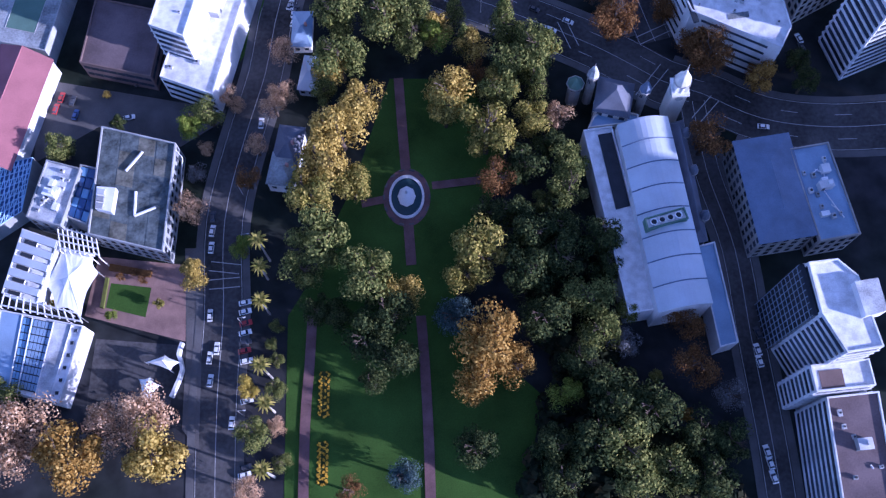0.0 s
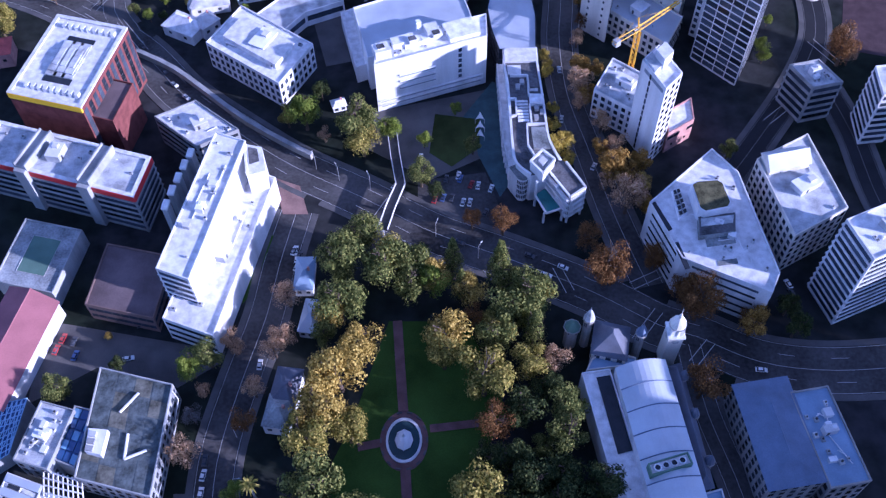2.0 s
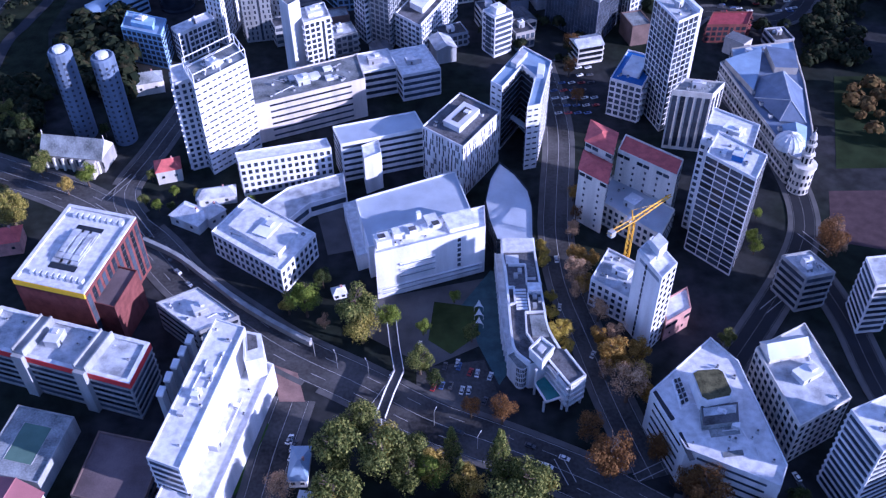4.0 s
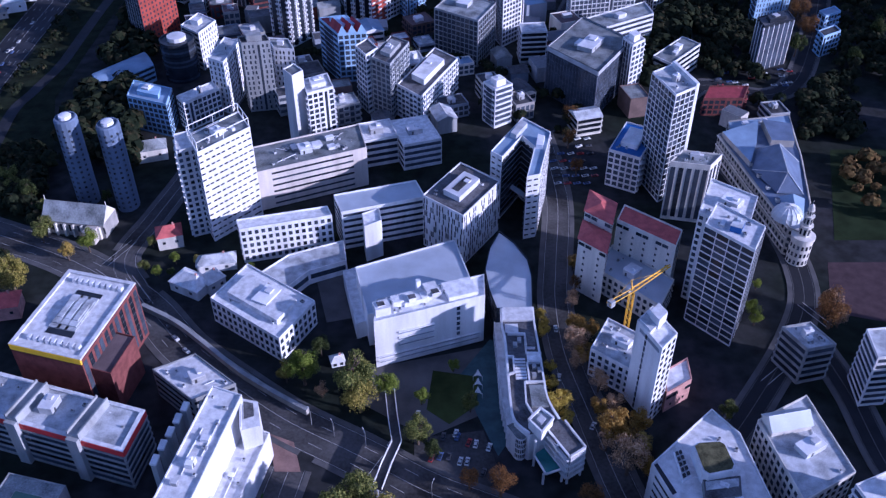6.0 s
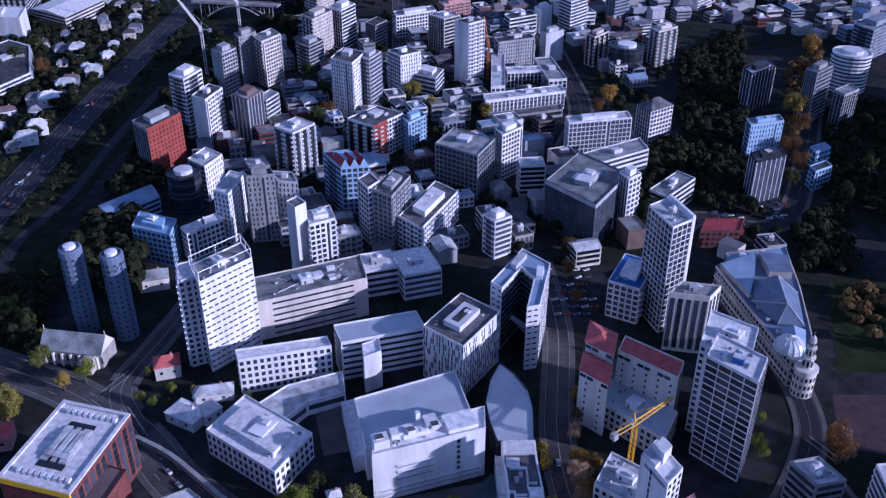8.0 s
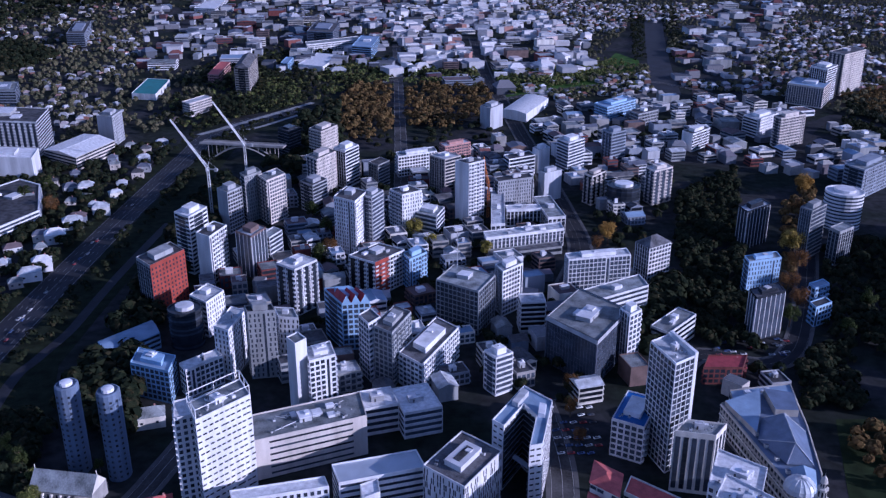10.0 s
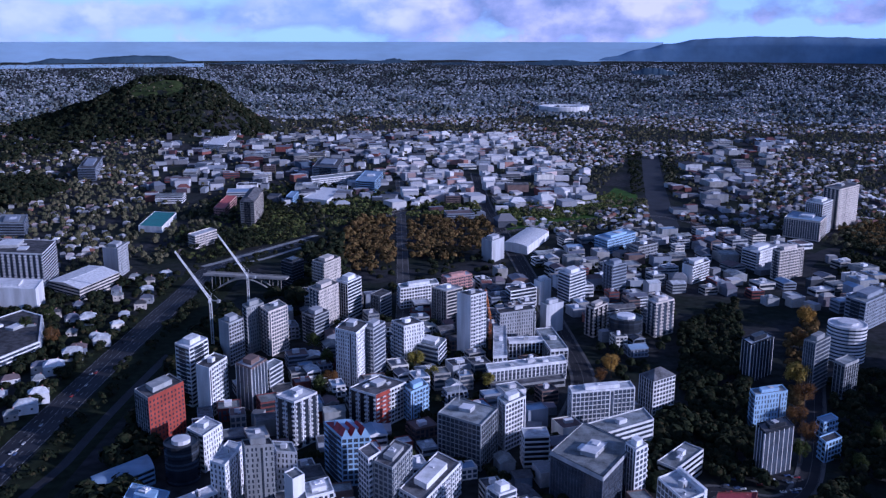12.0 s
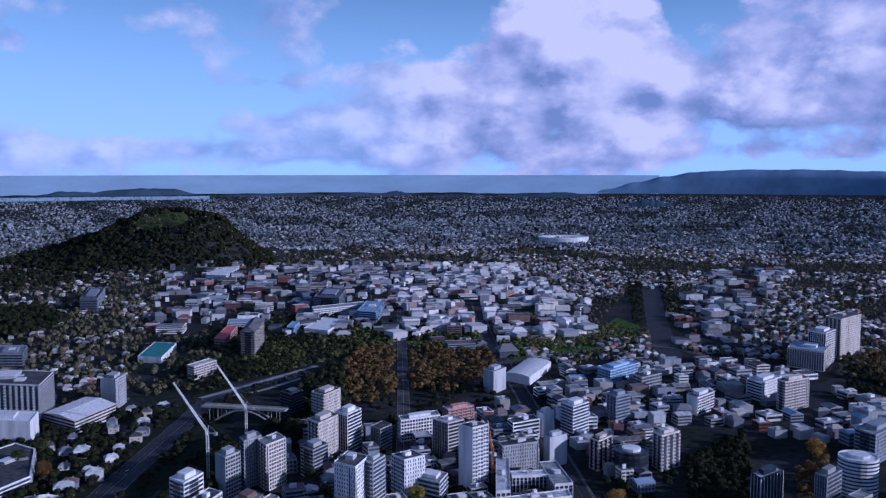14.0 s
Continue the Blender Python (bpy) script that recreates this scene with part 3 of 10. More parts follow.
    if court == 2:
        q = inset(poly, min(U.length, V.length) * 0.31)
        g = Geo(); g.prism(q, top + 0.06, top + 0.2)
        put("roof_well", g.mesh("roof_well", "glass_dark"), root)
        for i in range(3):
            g = Geo()
            a = Vector(q[1]).lerp(Vector(q[2]), 0.2 + 0.3 * i); b = Vector(q[0]).lerp(Vector(q[3]), 0.2 + 0.3 * i)
            w = (Vector(q[3]) - Vector(q[0])).normalized() * 2.6
            ab = [a.lerp(b, 0.12) - w, a.lerp(b, 0.88) - w, a.lerp(b, 0.88) + w, a.lerp(b, 0.12) + w]
            for z, f in ((0.2, 1.0), (0.9, 0.8), (1.5, 0.5)):
                c = (ab[0] + ab[2]) / 2
                g.prism(ccw([tuple(c + (v - c) * f) for v in ab]), top + z, top + z + 0.6, bottom=True)
            put("vault_light", g.mesh("vault_light", "roof_pale"), root)
        for s in (0.12, 0.88):
            for i in range(9):
                a = Vector(poly[0]).lerp(Vector(poly[1]), s); b = Vector(poly[3]).lerp(Vector(poly[2]), s)
                c = a.lerp(b, 0.12 + 0.085 * i)
                g = Geo(); g.box((c.x, c.y, top + 0.06), (2.4, 1.6, 2.0), math.atan2(U.y, U.x))
                put("roof_unit", g.mesh("roof_unit", "plant_white"), root)
    if court == 3:
        q = inset(poly, min(U.length, V.length) * 0.3)
        q2 = inset(poly, min(U.length, V.length) * 0.42)
        g = Geo(); g.prism(q, top + 0.06, top + 3.2); put("plant_room", g.mesh("plant_room", "plant_white"), root)
        g = Geo(); g.prism(q2, top + 3.2, top + 3.4); put("roof_well", g.mesh("roof_well", "roof_dark"), root)
    if mono:
        q = inset(poly, min(U.length, V.length) * 0.22)
        g = Geo(); g.prism(q, top + 0.06, top + 3.0); put("attic", g.mesh("attic", "roof_white"), root)
    if plant and flat:
        roof_clutter(root, inset(poly, 2.0), top + 0.06, plant, rng, blue)
    # near walls get single windows; far ones, too small to pick apart, one glazing part
    if style != "plain":
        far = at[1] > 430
        glaze = Geo(); trimg = Second(glaze)
        for i in range(n):
            a, b = Vector(poly[i]), Vector(poly[(i + 1) % n])
            mid = (a + b) / 2 + Vector(at)
            d = (b - a).normalized()
            near = Vector((d.y, -d.x)).dot(-mid) > 0
            st = style
            if style == "sidepunch":
                st = "punch" if d.y > 0.2 else "plain"
            if style == "sidefins":
                st = "fins" if d.y > 0.2 else "plain"
            if style == "frontband":
                st = "band" if d.x > 0.6 else "plain"
            if style == "frontstripe":
                st = "stripe" if d.x > 0.6 else "plain"
            # Tall far towers: sides away from the sun take darker glazing as shade.
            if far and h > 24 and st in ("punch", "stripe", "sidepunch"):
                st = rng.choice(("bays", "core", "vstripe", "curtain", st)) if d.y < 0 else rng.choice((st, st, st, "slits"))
            if st == "plain":
                continue
            if far or not near:
                facade(root, a, b, base + 0.8, top - 0.3, st, False, wall, glaze, trimg)
            else:
                facade(root, a, b, base + 0.8, top - 0.3, st, True, wall)
        if glaze.f:
            tagged(put("window_glazing", glaze.mesh("window_glazing", "pane", "white" if style == "pinstripe" else "slate" if wall == "glass_dark" else "white" if wall == "glass_pale" else wall), root), kind="stuff")
    if shafts:
        for i in range(shafts):
            c = V * (0.3 + 0.4 * i); d = V.normalized(); e = Vector((d.y, -d.x))
            e = e if e.dot(-Vector(at)) > 0 else -e
            g = Geo(); g.box((c.x + e.x * 0.6, c.y + e.y * 0.6, 0), (5, 3.4, top + 2), math.atan2(d.y, d.x))
            c2 = c - e * U.length * 0.45
            g.box((c2.x, c2.y, top), (5.5, U.length * 0.95, 3.2), math.atan2(d.y, d.x))
            for s in (-1, 1):
                g.box((c2.x + d.x * s * 2.4, c2.y + d.y * s * 2.4, top + 3.2), (0.7, U.length * 0.95, 1.3), math.atan2(d.y, d.x))
            put("stair_shaft", g.mesh("stair_shaft", "concrete"), root)
    if walls:
        h0 = n // 2
        for i in range(walls):
            s = (i + 0.5) / walls * (h0 - 1)
            k0 = int(s); f = s - k0
            a = Vector(inn[k0]).lerp(Vector(inn[k0 + 1]), f)
            b = Vector(inn[n - 1 - k0]).lerp(Vector(inn[n - 2 - k0]), f)
            d = (b - a).normalized(); w = Vector((-d.y, d.x)) * 0.25
            g = Geo(); g.prism(ccw([tuple(a + w), tuple(b + w), tuple(b - w), tuple(a - w)]), top, top + 1.6); put("terrace_wall", g.mesh("terrace_wall", "white"), root)
            c = a.lerp(b, 0.3 if i % 2 else 0.65)
            g = Geo(); g.box((c.x, c.y, top), (3.2, 5.5, 2.6), math.atan2(d.y, d.x)); put("stair_house", g.mesh("stair_house", "plant_white" if i % 2 else "glass_dark"), root)
    if slot:
        g = Geo(); g.prism(ccw([(x - at[0], y - at[1]) for x, y in slot]), top + 0.06, top + 0.5); put("roof_well", g.mesh("roof_well", "glass_dark"), root)
    if frames:
        q = inset(poly, 0.4)
        for i in range(n):
            g = Geo(); a, b = q[i], q[(i + 1) % n]
            g.beam((*a, top), (*a, top + frames), 0.3); g.beam((*a, top + frames), (*b, top + frames), 0.3)
            m = ((a[0] + b[0]) / 2, (a[1] + b[1]) / 2); g.beam((*m, top), (*m, top + frames), 0.2)
            put("roof_frame", g.mesh("roof_frame", "white"), root)
    if gables:
        for i in range(gables):
            c = U * ((i + 0.5) / gables); w = U / gables * 0.42; dpt = V * 0.5
            g = Geo()
            p0, p1, pm = c - w, c + w, c
            g.face([(*p0, top + 1), (*p1, top + 1), (*pm, top + 6.5)], 1)
            g.face([(*p1, top + 1), (*(p1 + dpt), top + 1), (*(pm + dpt), top + 6.5), (*pm, top + 6.5)]); g.face([(*(p0 + dpt), top + 1), (*p0, top + 1), (*pm, top + 6.5), (*(pm + dpt), top + 6.5)])
            put("gable", g.mesh("gable", "dark_red", wall), root)
    if skin:
        sk, f0, f1, which = skin
        a, b = (Vector((0, 0)), U) if which == "U" else (V, Vector((0, 0)))
        d = (b - a).normalized(); o = Vector((d.y, -d.x)) * 0.25
        if o.dot(-(Vector(at))) < 0:
            o = -o
        q = ccw([tuple(a.lerp(b, f0) + o), tuple(a.lerp(b, f1) + o), tuple(a.lerp(b, f1)), tuple(a.lerp(b, f0))])
        g = Geo(); g.prism(q, base, top + 0.95, bottom=True)
        cl = put("cladding", g.mesh("cladding", sk), root, label="coloured wall panels")
        g = Geo()
        nn = max(2, int((b - a).length * (f1 - f0) / 3.4))
        for k in range(int((top - base) / 3.5)):
            for i in range(nn):
                t0 = f0 + (f1 - f0) * (i + 0.3) / nn; t1 = f0 + (f1 - f0) * (i + 0.7) / nn
                w = ccw([tuple(a.lerp(b, t0) + o * 1.25), tuple(a.lerp(b, t1) + o * 1.25), tuple(a.lerp(b, t1) + o * 0.9), tuple(a.lerp(b, t0) + o * 0.9)])
                g.prism(w, base + k * 3.5 + 1, base + k * 3.5 + 2.7, bottom=True)
        tagged(put("window_glazing", g.mesh("window_glazing", "pane"), root), kind="stuff")
    return root


# ---- the ground ----
HILL = [(-1700, 0), (-1400, 14), (-1250, 42), (-1119, 88), (-1038, 128), (-947, 160), (-875, 166), (-748, 150), (-690, 86), (-631, 26), (-560, 0)]


def rise(x, y):
    """The land climbs far out to the hills that close the view."""
    r = math.hypot(x, y)
    z = 0.0
    if r > 3300:
        z += (r - 3300) ** 1.35 * 0.0118
    # the volcanic hill
    if -1700 < x < -560 and 2000 < y < 3800:
        k = next(i for i in range(len(HILL) - 1) if HILL[i + 1][0] >= x)
        (xa, za), (xb, zb) = HILL[k], HILL[k + 1]
        f = (x - xa) / (xb - xa); f = f * f * (3 - 2 * f)
        z += (za + (zb - za) * f) * math.exp(-((y - 2880) / (250 if y < 2880 else 300)) ** 2)
    z += (14 * noise.noise((x * 0.007, y * 0.007, 0)) + 7 * noise.noise((x * 0.02, y * 0.02, 3))) * min(1, max(0, z - 15) / 30) * (1 if r < 3300 else 0)
    return z


def build_ground():
    vs, fs = [], []
    rings = [0, 40, 80, 130, 190, 260, 340, 440, 560, 700, 860, 1040, 1240, 1460, 1700, 1950, 2150, 2300, 2420, 2520, 2620, 2720, 2820, 2920, 3020, 3120, 3220, 3320, 3450, 3600, 3800, 4000, 4200, 4400, 4600, 4800, 4930]
    seg = 180
    vs.append((0, 0, 0))
    for r in rings[1:]:
        for s in range(seg):
            w = 2 * math.pi * s / seg
            x, y = r * math.sin(w), r * math.cos(w)
            vs.append((x, y, rise(x, y)))
    for s in range(seg):
        fs.append((0, 1 + (s + 1) % seg, 1 + s))
    for k in range(len(rings) - 2):
        for s in range(seg):
            a, b = 1 + k * seg + s, 1 + k * seg + (s + 1) % seg
            fs.append((a, b, b + seg, a + seg))
    me = mesh_of("ground", vs, fs, ["ground_city"], smooth=True)
    tagged(put("ground", me), "dark mixed city ground of asphalt, yards and scrub", "ground", kind="structure")


def ground_material():
    m = bpy.data.materials.new("ground_city")
    m.use_nodes = True
    nt = m.node_tree
    N = nt.nodes.new
    p = nt.nodes["Principled BSDF"]
    p.inputs["Roughness"].default_value = 0.95
    p.inputs["Specular IOR Level"].default_value = 0.05
    geo = N("ShaderNodeNewGeometry")
    a, b, v = N("ShaderNodeTexNoise"), N("ShaderNodeTexNoise"), N("ShaderNodeTexVoronoi")
    a.inputs["Scale"].default_value, a.inputs["Detail"].default_value = 0.012, 6
    b.inputs["Scale"].default_value, b.inputs["Detail"].default_value = 0.12, 6
    v.inputs["Scale"].default_value = 0.05
    for n in (a, b, v):
        wire(nt, geo.outputs["Position"], n.inputs["Vector"])
    r1, r2 = N("ShaderNodeValToRGB"), N("ShaderNodeValToRGB")
    r1.color_ramp.elements[0].position, r1.color_ramp.elements[0].color = 0.38, (0.014, 0.019, 0.014, 1)
    r1.color_ramp.elements[1].position, r1.color_ramp.elements[1].color = 0.62, (0.033, 0.033, 0.037, 1)
    r2.color_ramp.elements[0].position, r2.color_ramp.elements[0].color = 0.3, (0.6, 0.6, 0.6, 1)
    r2.color_ramp.elements[1].position, r2.color_ramp.elements[1].color = 0.75, (1.6, 1.6, 1.6, 1)
    mx = N("ShaderNodeMixRGB"); mx.blend_type = "MULTIPLY"; mx.inputs[0].default_value = 1
    wire(nt, a.outputs[0], r1.inputs[0]); wire(nt, b.outputs[0], r2.inputs[0])
    wire(nt, r1.outputs[0], mx.inputs[1]); wire(nt, r2.outputs[0], mx.inputs[2])
    wire(nt, mx.outputs[0], p.inputs["Base Color"])
    MATS["ground_city"] = m


ground_material()
build_ground()


def sheet(name, pts, z, material, label, kind="structure", thick=0.12):
    g = Geo()
    g.prism(ccw(pts), z - thick, z)
    return tagged(put(name, g.mesh(name, material)), label, name.split("_")[0], kind=kind)


def smooth_line(pts, step=6.0):
    """Points along a soft curve through pts."""
    res = []
    n = len(pts)
    for i in range(n - 1):
        p0, p1, p2, p3 = (Vector(pts[max(0, min(n - 1, k))]) for k in (i - 1, i, i + 1, i + 2))
        m = max(2, int((p2 - p1).length / step))
        for k in range(m):
            t = k / m
            res.append(0.5 * ((2 * p1) + (p2 - p0) * t + (2 * p0 - 5 * p1 + 4 * p2 - p3) * t * t + (3 * p1 - p0 - 3 * p2 + p3) * t ** 3))
    res.append(Vector(pts[-1]))
    return res


def ribbon(g, line, lo, hi, z, mi=0, thick=0.1, skip=None):
    nor = []
    for i in range(len(line)):
        d = (line[min(i + 1, len(line) - 1)] - line[max(i - 1, 0)]).normalized()
        nor.append(Vector((-d.y, d.x)))
    for i in range(len(line) - 1):
        if skip and skip(i):
            continue
        a, b = line[i] + nor[i] * lo, line[i] + nor[i] * hi
        c, d = line[i + 1] + nor[i + 1] * hi, line[i + 1] + nor[i + 1] * lo
        g.prism([tuple(a), tuple(d), tuple(c), tuple(b)], z - thick, z, mi)


LANES, WALKS = [], []


def road(name, pts, width, label, lanes=2, pavement=2.5, z=0.06, marks=True, material="asphalt"):
    line = smooth_line(pts)
    z += 0.018 * len(LANES)
    g = Geo(); ribbon(g, line, -width / 2, width / 2, z)
    tagged(put(name, g.mesh(name, material)), label, "road", kind="structure")
    if pavement:
        WALKS.append((len(LANES), line, width, pavement, z))
    LANES.append((line, width / 2 + (pavement or 0)))
    if marks:
        g = Geo()
        for k in range(1, lanes):
            o = -width / 2 + width * k / lanes
            mid = lanes % 2 == 0 and k == lanes // 2
            ribbon(g, line, o - 0.1, o + 0.1, z + 0.012, 0, 0.012, None if mid else (lambda i: i % 3 != 0))
        for o in (-width / 2 + 0.5, width / 2 - 0.5):
            ribbon(g, line, o - 0.08, o + 0.08, z + 0.012, 0, 0.012)
        tagged(put("road_marking", g.mesh("road_marking", "paint_worn" if material == "asphalt_dark" else "paint")), "white painted lane lines", "marking", kind="structure")
    return line


def crossing(x, y, ang, length, n=6):
    """Two painted lines across a street."""
    g = Geo()
    c, s = math.cos(ang), math.sin(ang)
    for o in (-1.7, 1.7):
        g.box((x - s * o, y + c * o, 0.42), (length, 0.32, 0.02), ang)
    tagged(put("crossing", g.mesh("crossing", "paint")), "white painted lines of a street crossing", "marking", kind="structure")


def pavements():
    """Kerbed pavements beside every street, left open where another street crosses."""
    for own, line, width, pavement, z in WALKS:
        g = Geo()
        for lo, hi in ((-width / 2 - pavement, -width / 2), (width / 2, width / 2 + pavement)):
            def crossed(i, lo=lo, hi=hi):
                d = (line[min(i + 1, len(line) - 1)] - line[max(i - 1, 0)]).normalized()
                p = line[i] + Vector((-d.y, d.x)) * (lo + hi) / 2
                return any(k != own and min((q - p).length for q in other) < half for k, (other, half) in enumerate(LANES))
            ribbon(g, line, lo, hi, z + 0.14, 0, 0.3, crossed)
        if g.f:
            tagged(put("pavement", g.mesh("pavement", "kerb")), "grey kerbed pavement along the street", "pavement", kind="structure")

# ---- streets and lawns ----
road("road", [(-75.9, 3.7), (-78.3, 24.1), (-79.9, 57.5), (-79.9, 85), (-81.9, 112.2), (-81.1, 129.6), (-76.5, 154.7), (-70.6, 181.1), (-67.9, 204.8), (-63.2, 231.9)], 14, "dark two-way street with parked cars beside the park", 2, 2.5)
road("road", [(-291.6, 410.4), (-237.2, 386.9), (-192, 364.9), (-150.1, 333.7), (-121.8, 301.5), (-91.5, 275.7), (-66.6, 256.8), (-35.9, 238.9), (-7, 220.6), (24.7, 206.1), (56.8, 189.8), (80.5, 174.4), (94.1, 169.1), (115.9, 157.9), (142.4, 153.9), (175.9, 155.6)], 20, "broad city road curving past the park", 4, 2.5)
road("road", [(60.9, 495.8), (65.5, 424.7), (59, 363.7), (55.7, 333.7), (56.4, 298.2), (63, 262.8), (70.4, 225.2), (79.1, 192)], 13, "street curving down between the campus and the towers", 2, 2.5)
road("road", [(-155.2, 344.3), (-168, 368.9), (-159.7, 407.5), (-149.9, 456.2), (-152.1, 486.9), (-139.7, 554.6)], 12, "side street between college and church", 2, 2.5)
road("road", [(90.5, 165.6), (92.7, 137.6), (99.2, 106.9), (101, 74.1), (103.5, 36.3), (104.1, 1.6)], 10, "narrow street behind the gallery", 2, 2.5)
sheet("bank", [(-302, 372), (-302, 800), (-296, 1060), (-292, 1140), (-262, 1120), (-258, 822), (-262, 640), (-262, 540), (-240, 470), (-228, 400)], 0.05, "scrub", "dark scrub bank below the motorway")
sheet("bank", [(-333, 372), (-333, 800), (-328, 1060), (-324, 1140), (-338, 1140), (-344, 800), (-346, 372)], 0.05, "scrub", "dark scrub bank along the motorway")
road("motorway", [(-317, 370), (-318, 500), (-318, 640), (-317.5, 800), (-315, 930), (-311, 1060), (-308, 1150), (-270, 1240), (-206.4, 1321.9)], 28, "wide dark straight motorway in a green gully", 6, 0, material='motorway_grey')
road("motorway", [(355.4, 1419.7), (393.3, 1646.7), (460.1, 1995.8), (554.4, 2457.3)], 42, "dark motorway running away between the suburbs", 4, 0, marks=False, material="motorway_grey")
road("motorway", [(-268, 400), (-283.9, 512.1), (-280.3, 548.7), (-274.3, 590.2), (-273.9, 637.5), (-272.7, 709.8), (-267.4, 821.5)], 8, "dark motorway slip road", 2, 0, marks=False, material="motorway_grey")
road("road", [(95.3, 656), (122.7, 752.9), (121.1, 860.5), (112.4, 999.5), (100.9, 1185.9), (88.6, 1363.3), (72.4, 1597.7), (64.5, 2002.7)], 18, "long straight avenue running out of the city", 4, 2.5, material='asphalt_dark')
road("road", [(-45.1, 895.6), (-55.7, 1125.4), (-79, 1543.8), (-100.9, 1920.8)], 16, "bridge road crossing the gully", 2, 0)
road("road", [(373.2, 782.4), (366.1, 844.9), (245.8, 562.7), (176, 554.4), (134.9, 486.7)], 14, "dark cross street", 2, 2.5, material='asphalt_dark')
road("road", [(106, 227.6), (135.9, 264.9), (166.1, 307.5), (182.3, 343.9), (183.3, 394.7), (171.3, 457.1)], 11, "street between the towers and the library", 2, 2.5, material='asphalt_dark')
road("road", [(176, 299.7), (180.4, 270.9), (182.7, 226.3), (198.5, 187.6)], 11, "street with parked cars", 2, 2.5, material='asphalt_dark')
road("slip_road", [(-324.8, 1162.1), (-283, 1224.2), (-240.7, 1293), (-200.5, 1357.8)], 9, "pale concrete motorway ramp on piers", 2, 0, material='concrete')
road("slip_road", [(-293.5, 1171.2), (-254.9, 1202), (-218.8, 1261.4), (-182.3, 1319.2)], 7, "pale concrete motorway ramp on piers", 2, 0, marks=False, material='concrete')
road("slip_road", [(438.7, 1083.7), (498.4, 1196.3), (565.7, 1272.1), (596.8, 1206.1), (620, 1118.8)], 15, "concrete motorway curve behind the towers", 2, 0, marks=False, material='asphalt_dark')
road("slip_road", [(-223.7, 1517.6), (-141.9, 1470), (-70.5, 1548.7), (67.8, 1559.7)], 10, "motorway ramp below the ridge", 2, 0, material='asphalt')
road("slip_road", [(77.2, 1371.2), (193.2, 1457.8), (346.1, 1520.4), (441.7, 1393.5)], 13, "motorway ramp curving past green verges", 2, 0, material='asphalt')
sheet("verge", [(88.5, 1490), (202.5, 1529.7), (280.8, 1648.9), (343.2, 1815.4), (370.8, 1728.5), (347.6, 1571.6), (191.4, 1444.2), (96.1, 1391.8)], 0.05, "grass", "mown green verge inside the motorway ramps")
sheet("lawn_terrace", [(239.4, 473.3), (322, 473.2), (278, 382.5), (211.2, 382.5)], 0.1, "grass_dark", "dark terraced lawns of the city square")
LAWN = sheet("lawn", [(-57.4, 84.6), (-48.2, 101), (-40.8, 122.3), (-36, 133.3), (-23, 177.6), (7.1, 177), (20.8, 139), (5.8, 112.8), (-0.7, 83.7), (29.1, 55.9), (22, 22.8), (15.8, 2.6), (-55.3, 3.4)], 0.1, "grass", "mown park lawn with sun patches")
sheet("lawn_strip", [(-82.9, 219.9), (-71.6, 219.6), (-77.7, 191.2), (-80.7, 186.3)], 0.12, "grass", "grass strip along the white block")
sheet("lawn_court", [(-4.8, 286.8), (15.5, 282.9), (14.9, 266.2), (2.4, 255.2), (-7.4, 263.4)], 0.12, "hill_grass", "small shaded lawn in front of the college hall")
sheet("lawn_square", [(-120.3, 97.6), (-105.9, 95.7), (-106.9, 85), (-121.1, 88.7)], 0.12, "grass", "small square lawn in the campus court")
sheet("paving", [(-125.9, 107.6), (-94.3, 103.9), (-92.3, 76.2), (-128.2, 85.8)], 0.08, "paving", "pink-brown paved campus court")
sheet("square", [(201.3, 363.6), (268.8, 363.6), (242.7, 309.9), (190.1, 325.3)], 0.08, "paving_dark", "brown paved city square")
road("path", [(-19.7, 177.6), (-18.1, 155.9), (-16.8, 139.7)], 3.6, "reddish tarmac park path", 1, 0, 0.16, False, "path_red")
road("path", [(-16, 120.7), (-14.7, 102.5)], 3.6, "reddish tarmac park path", 1, 0, 0.16, False, "path_red")
road("path", [(-32.7, 126.1), (-22.5, 128.1)], 3.0, "reddish tarmac park path", 1, 0, 0.16, False, "path_red")
road("path", [(-7.2, 132.8), (10.4, 134.7)], 3.0, "reddish tarmac park path", 1, 0, 0.16, False, "path_red")
road("path", [(-11.4, 83.9), (-10.1, 66.1), (-8.8, 37.8), (-8.1, 2.9)], 3.4, "reddish tarmac park path", 1, 0, 0.16, False, "path_red")
road("path", [(-48.9, 84.5), (-49.2, 66.7), (-49.9, 45.8), (-49.1, 3.4)], 3.4, "reddish tarmac park path", 1, 0, 0.16, False, "path_red")
crossing(-80.5, 102.6, -0.13, 10.8, 7)
crossing(-80.3, 96.8, 0.08, 10.9, 7)
crossing(-153.4, 342.3, -0.93, 26.9, 7)
crossing(-171.7, 372.6, 1.12, 22.9, 6)
crossing(45.8, 195.8, -1.22, 12.7, 8)
crossing(79.1, 195.3, 0.45, 14.7, 7)
crossing(76.2, 174, -2.25, 16.9, 8)
crossing(-27.1, 231.3, -2.08, 13.6, 8)
crossing(152.5, 285.5, 0.71, 21.7, 7)
crossing(168.4, 303.6, -0.02, 17.3, 7)
crossing(181.2, 323.1, -1.06, 18.7, 7)
crossing(-171.6, 350.1, 2.47, 25.0, 7)
crossing(94.9, 161.9, -2.30, 12.5, 6)
pavements()
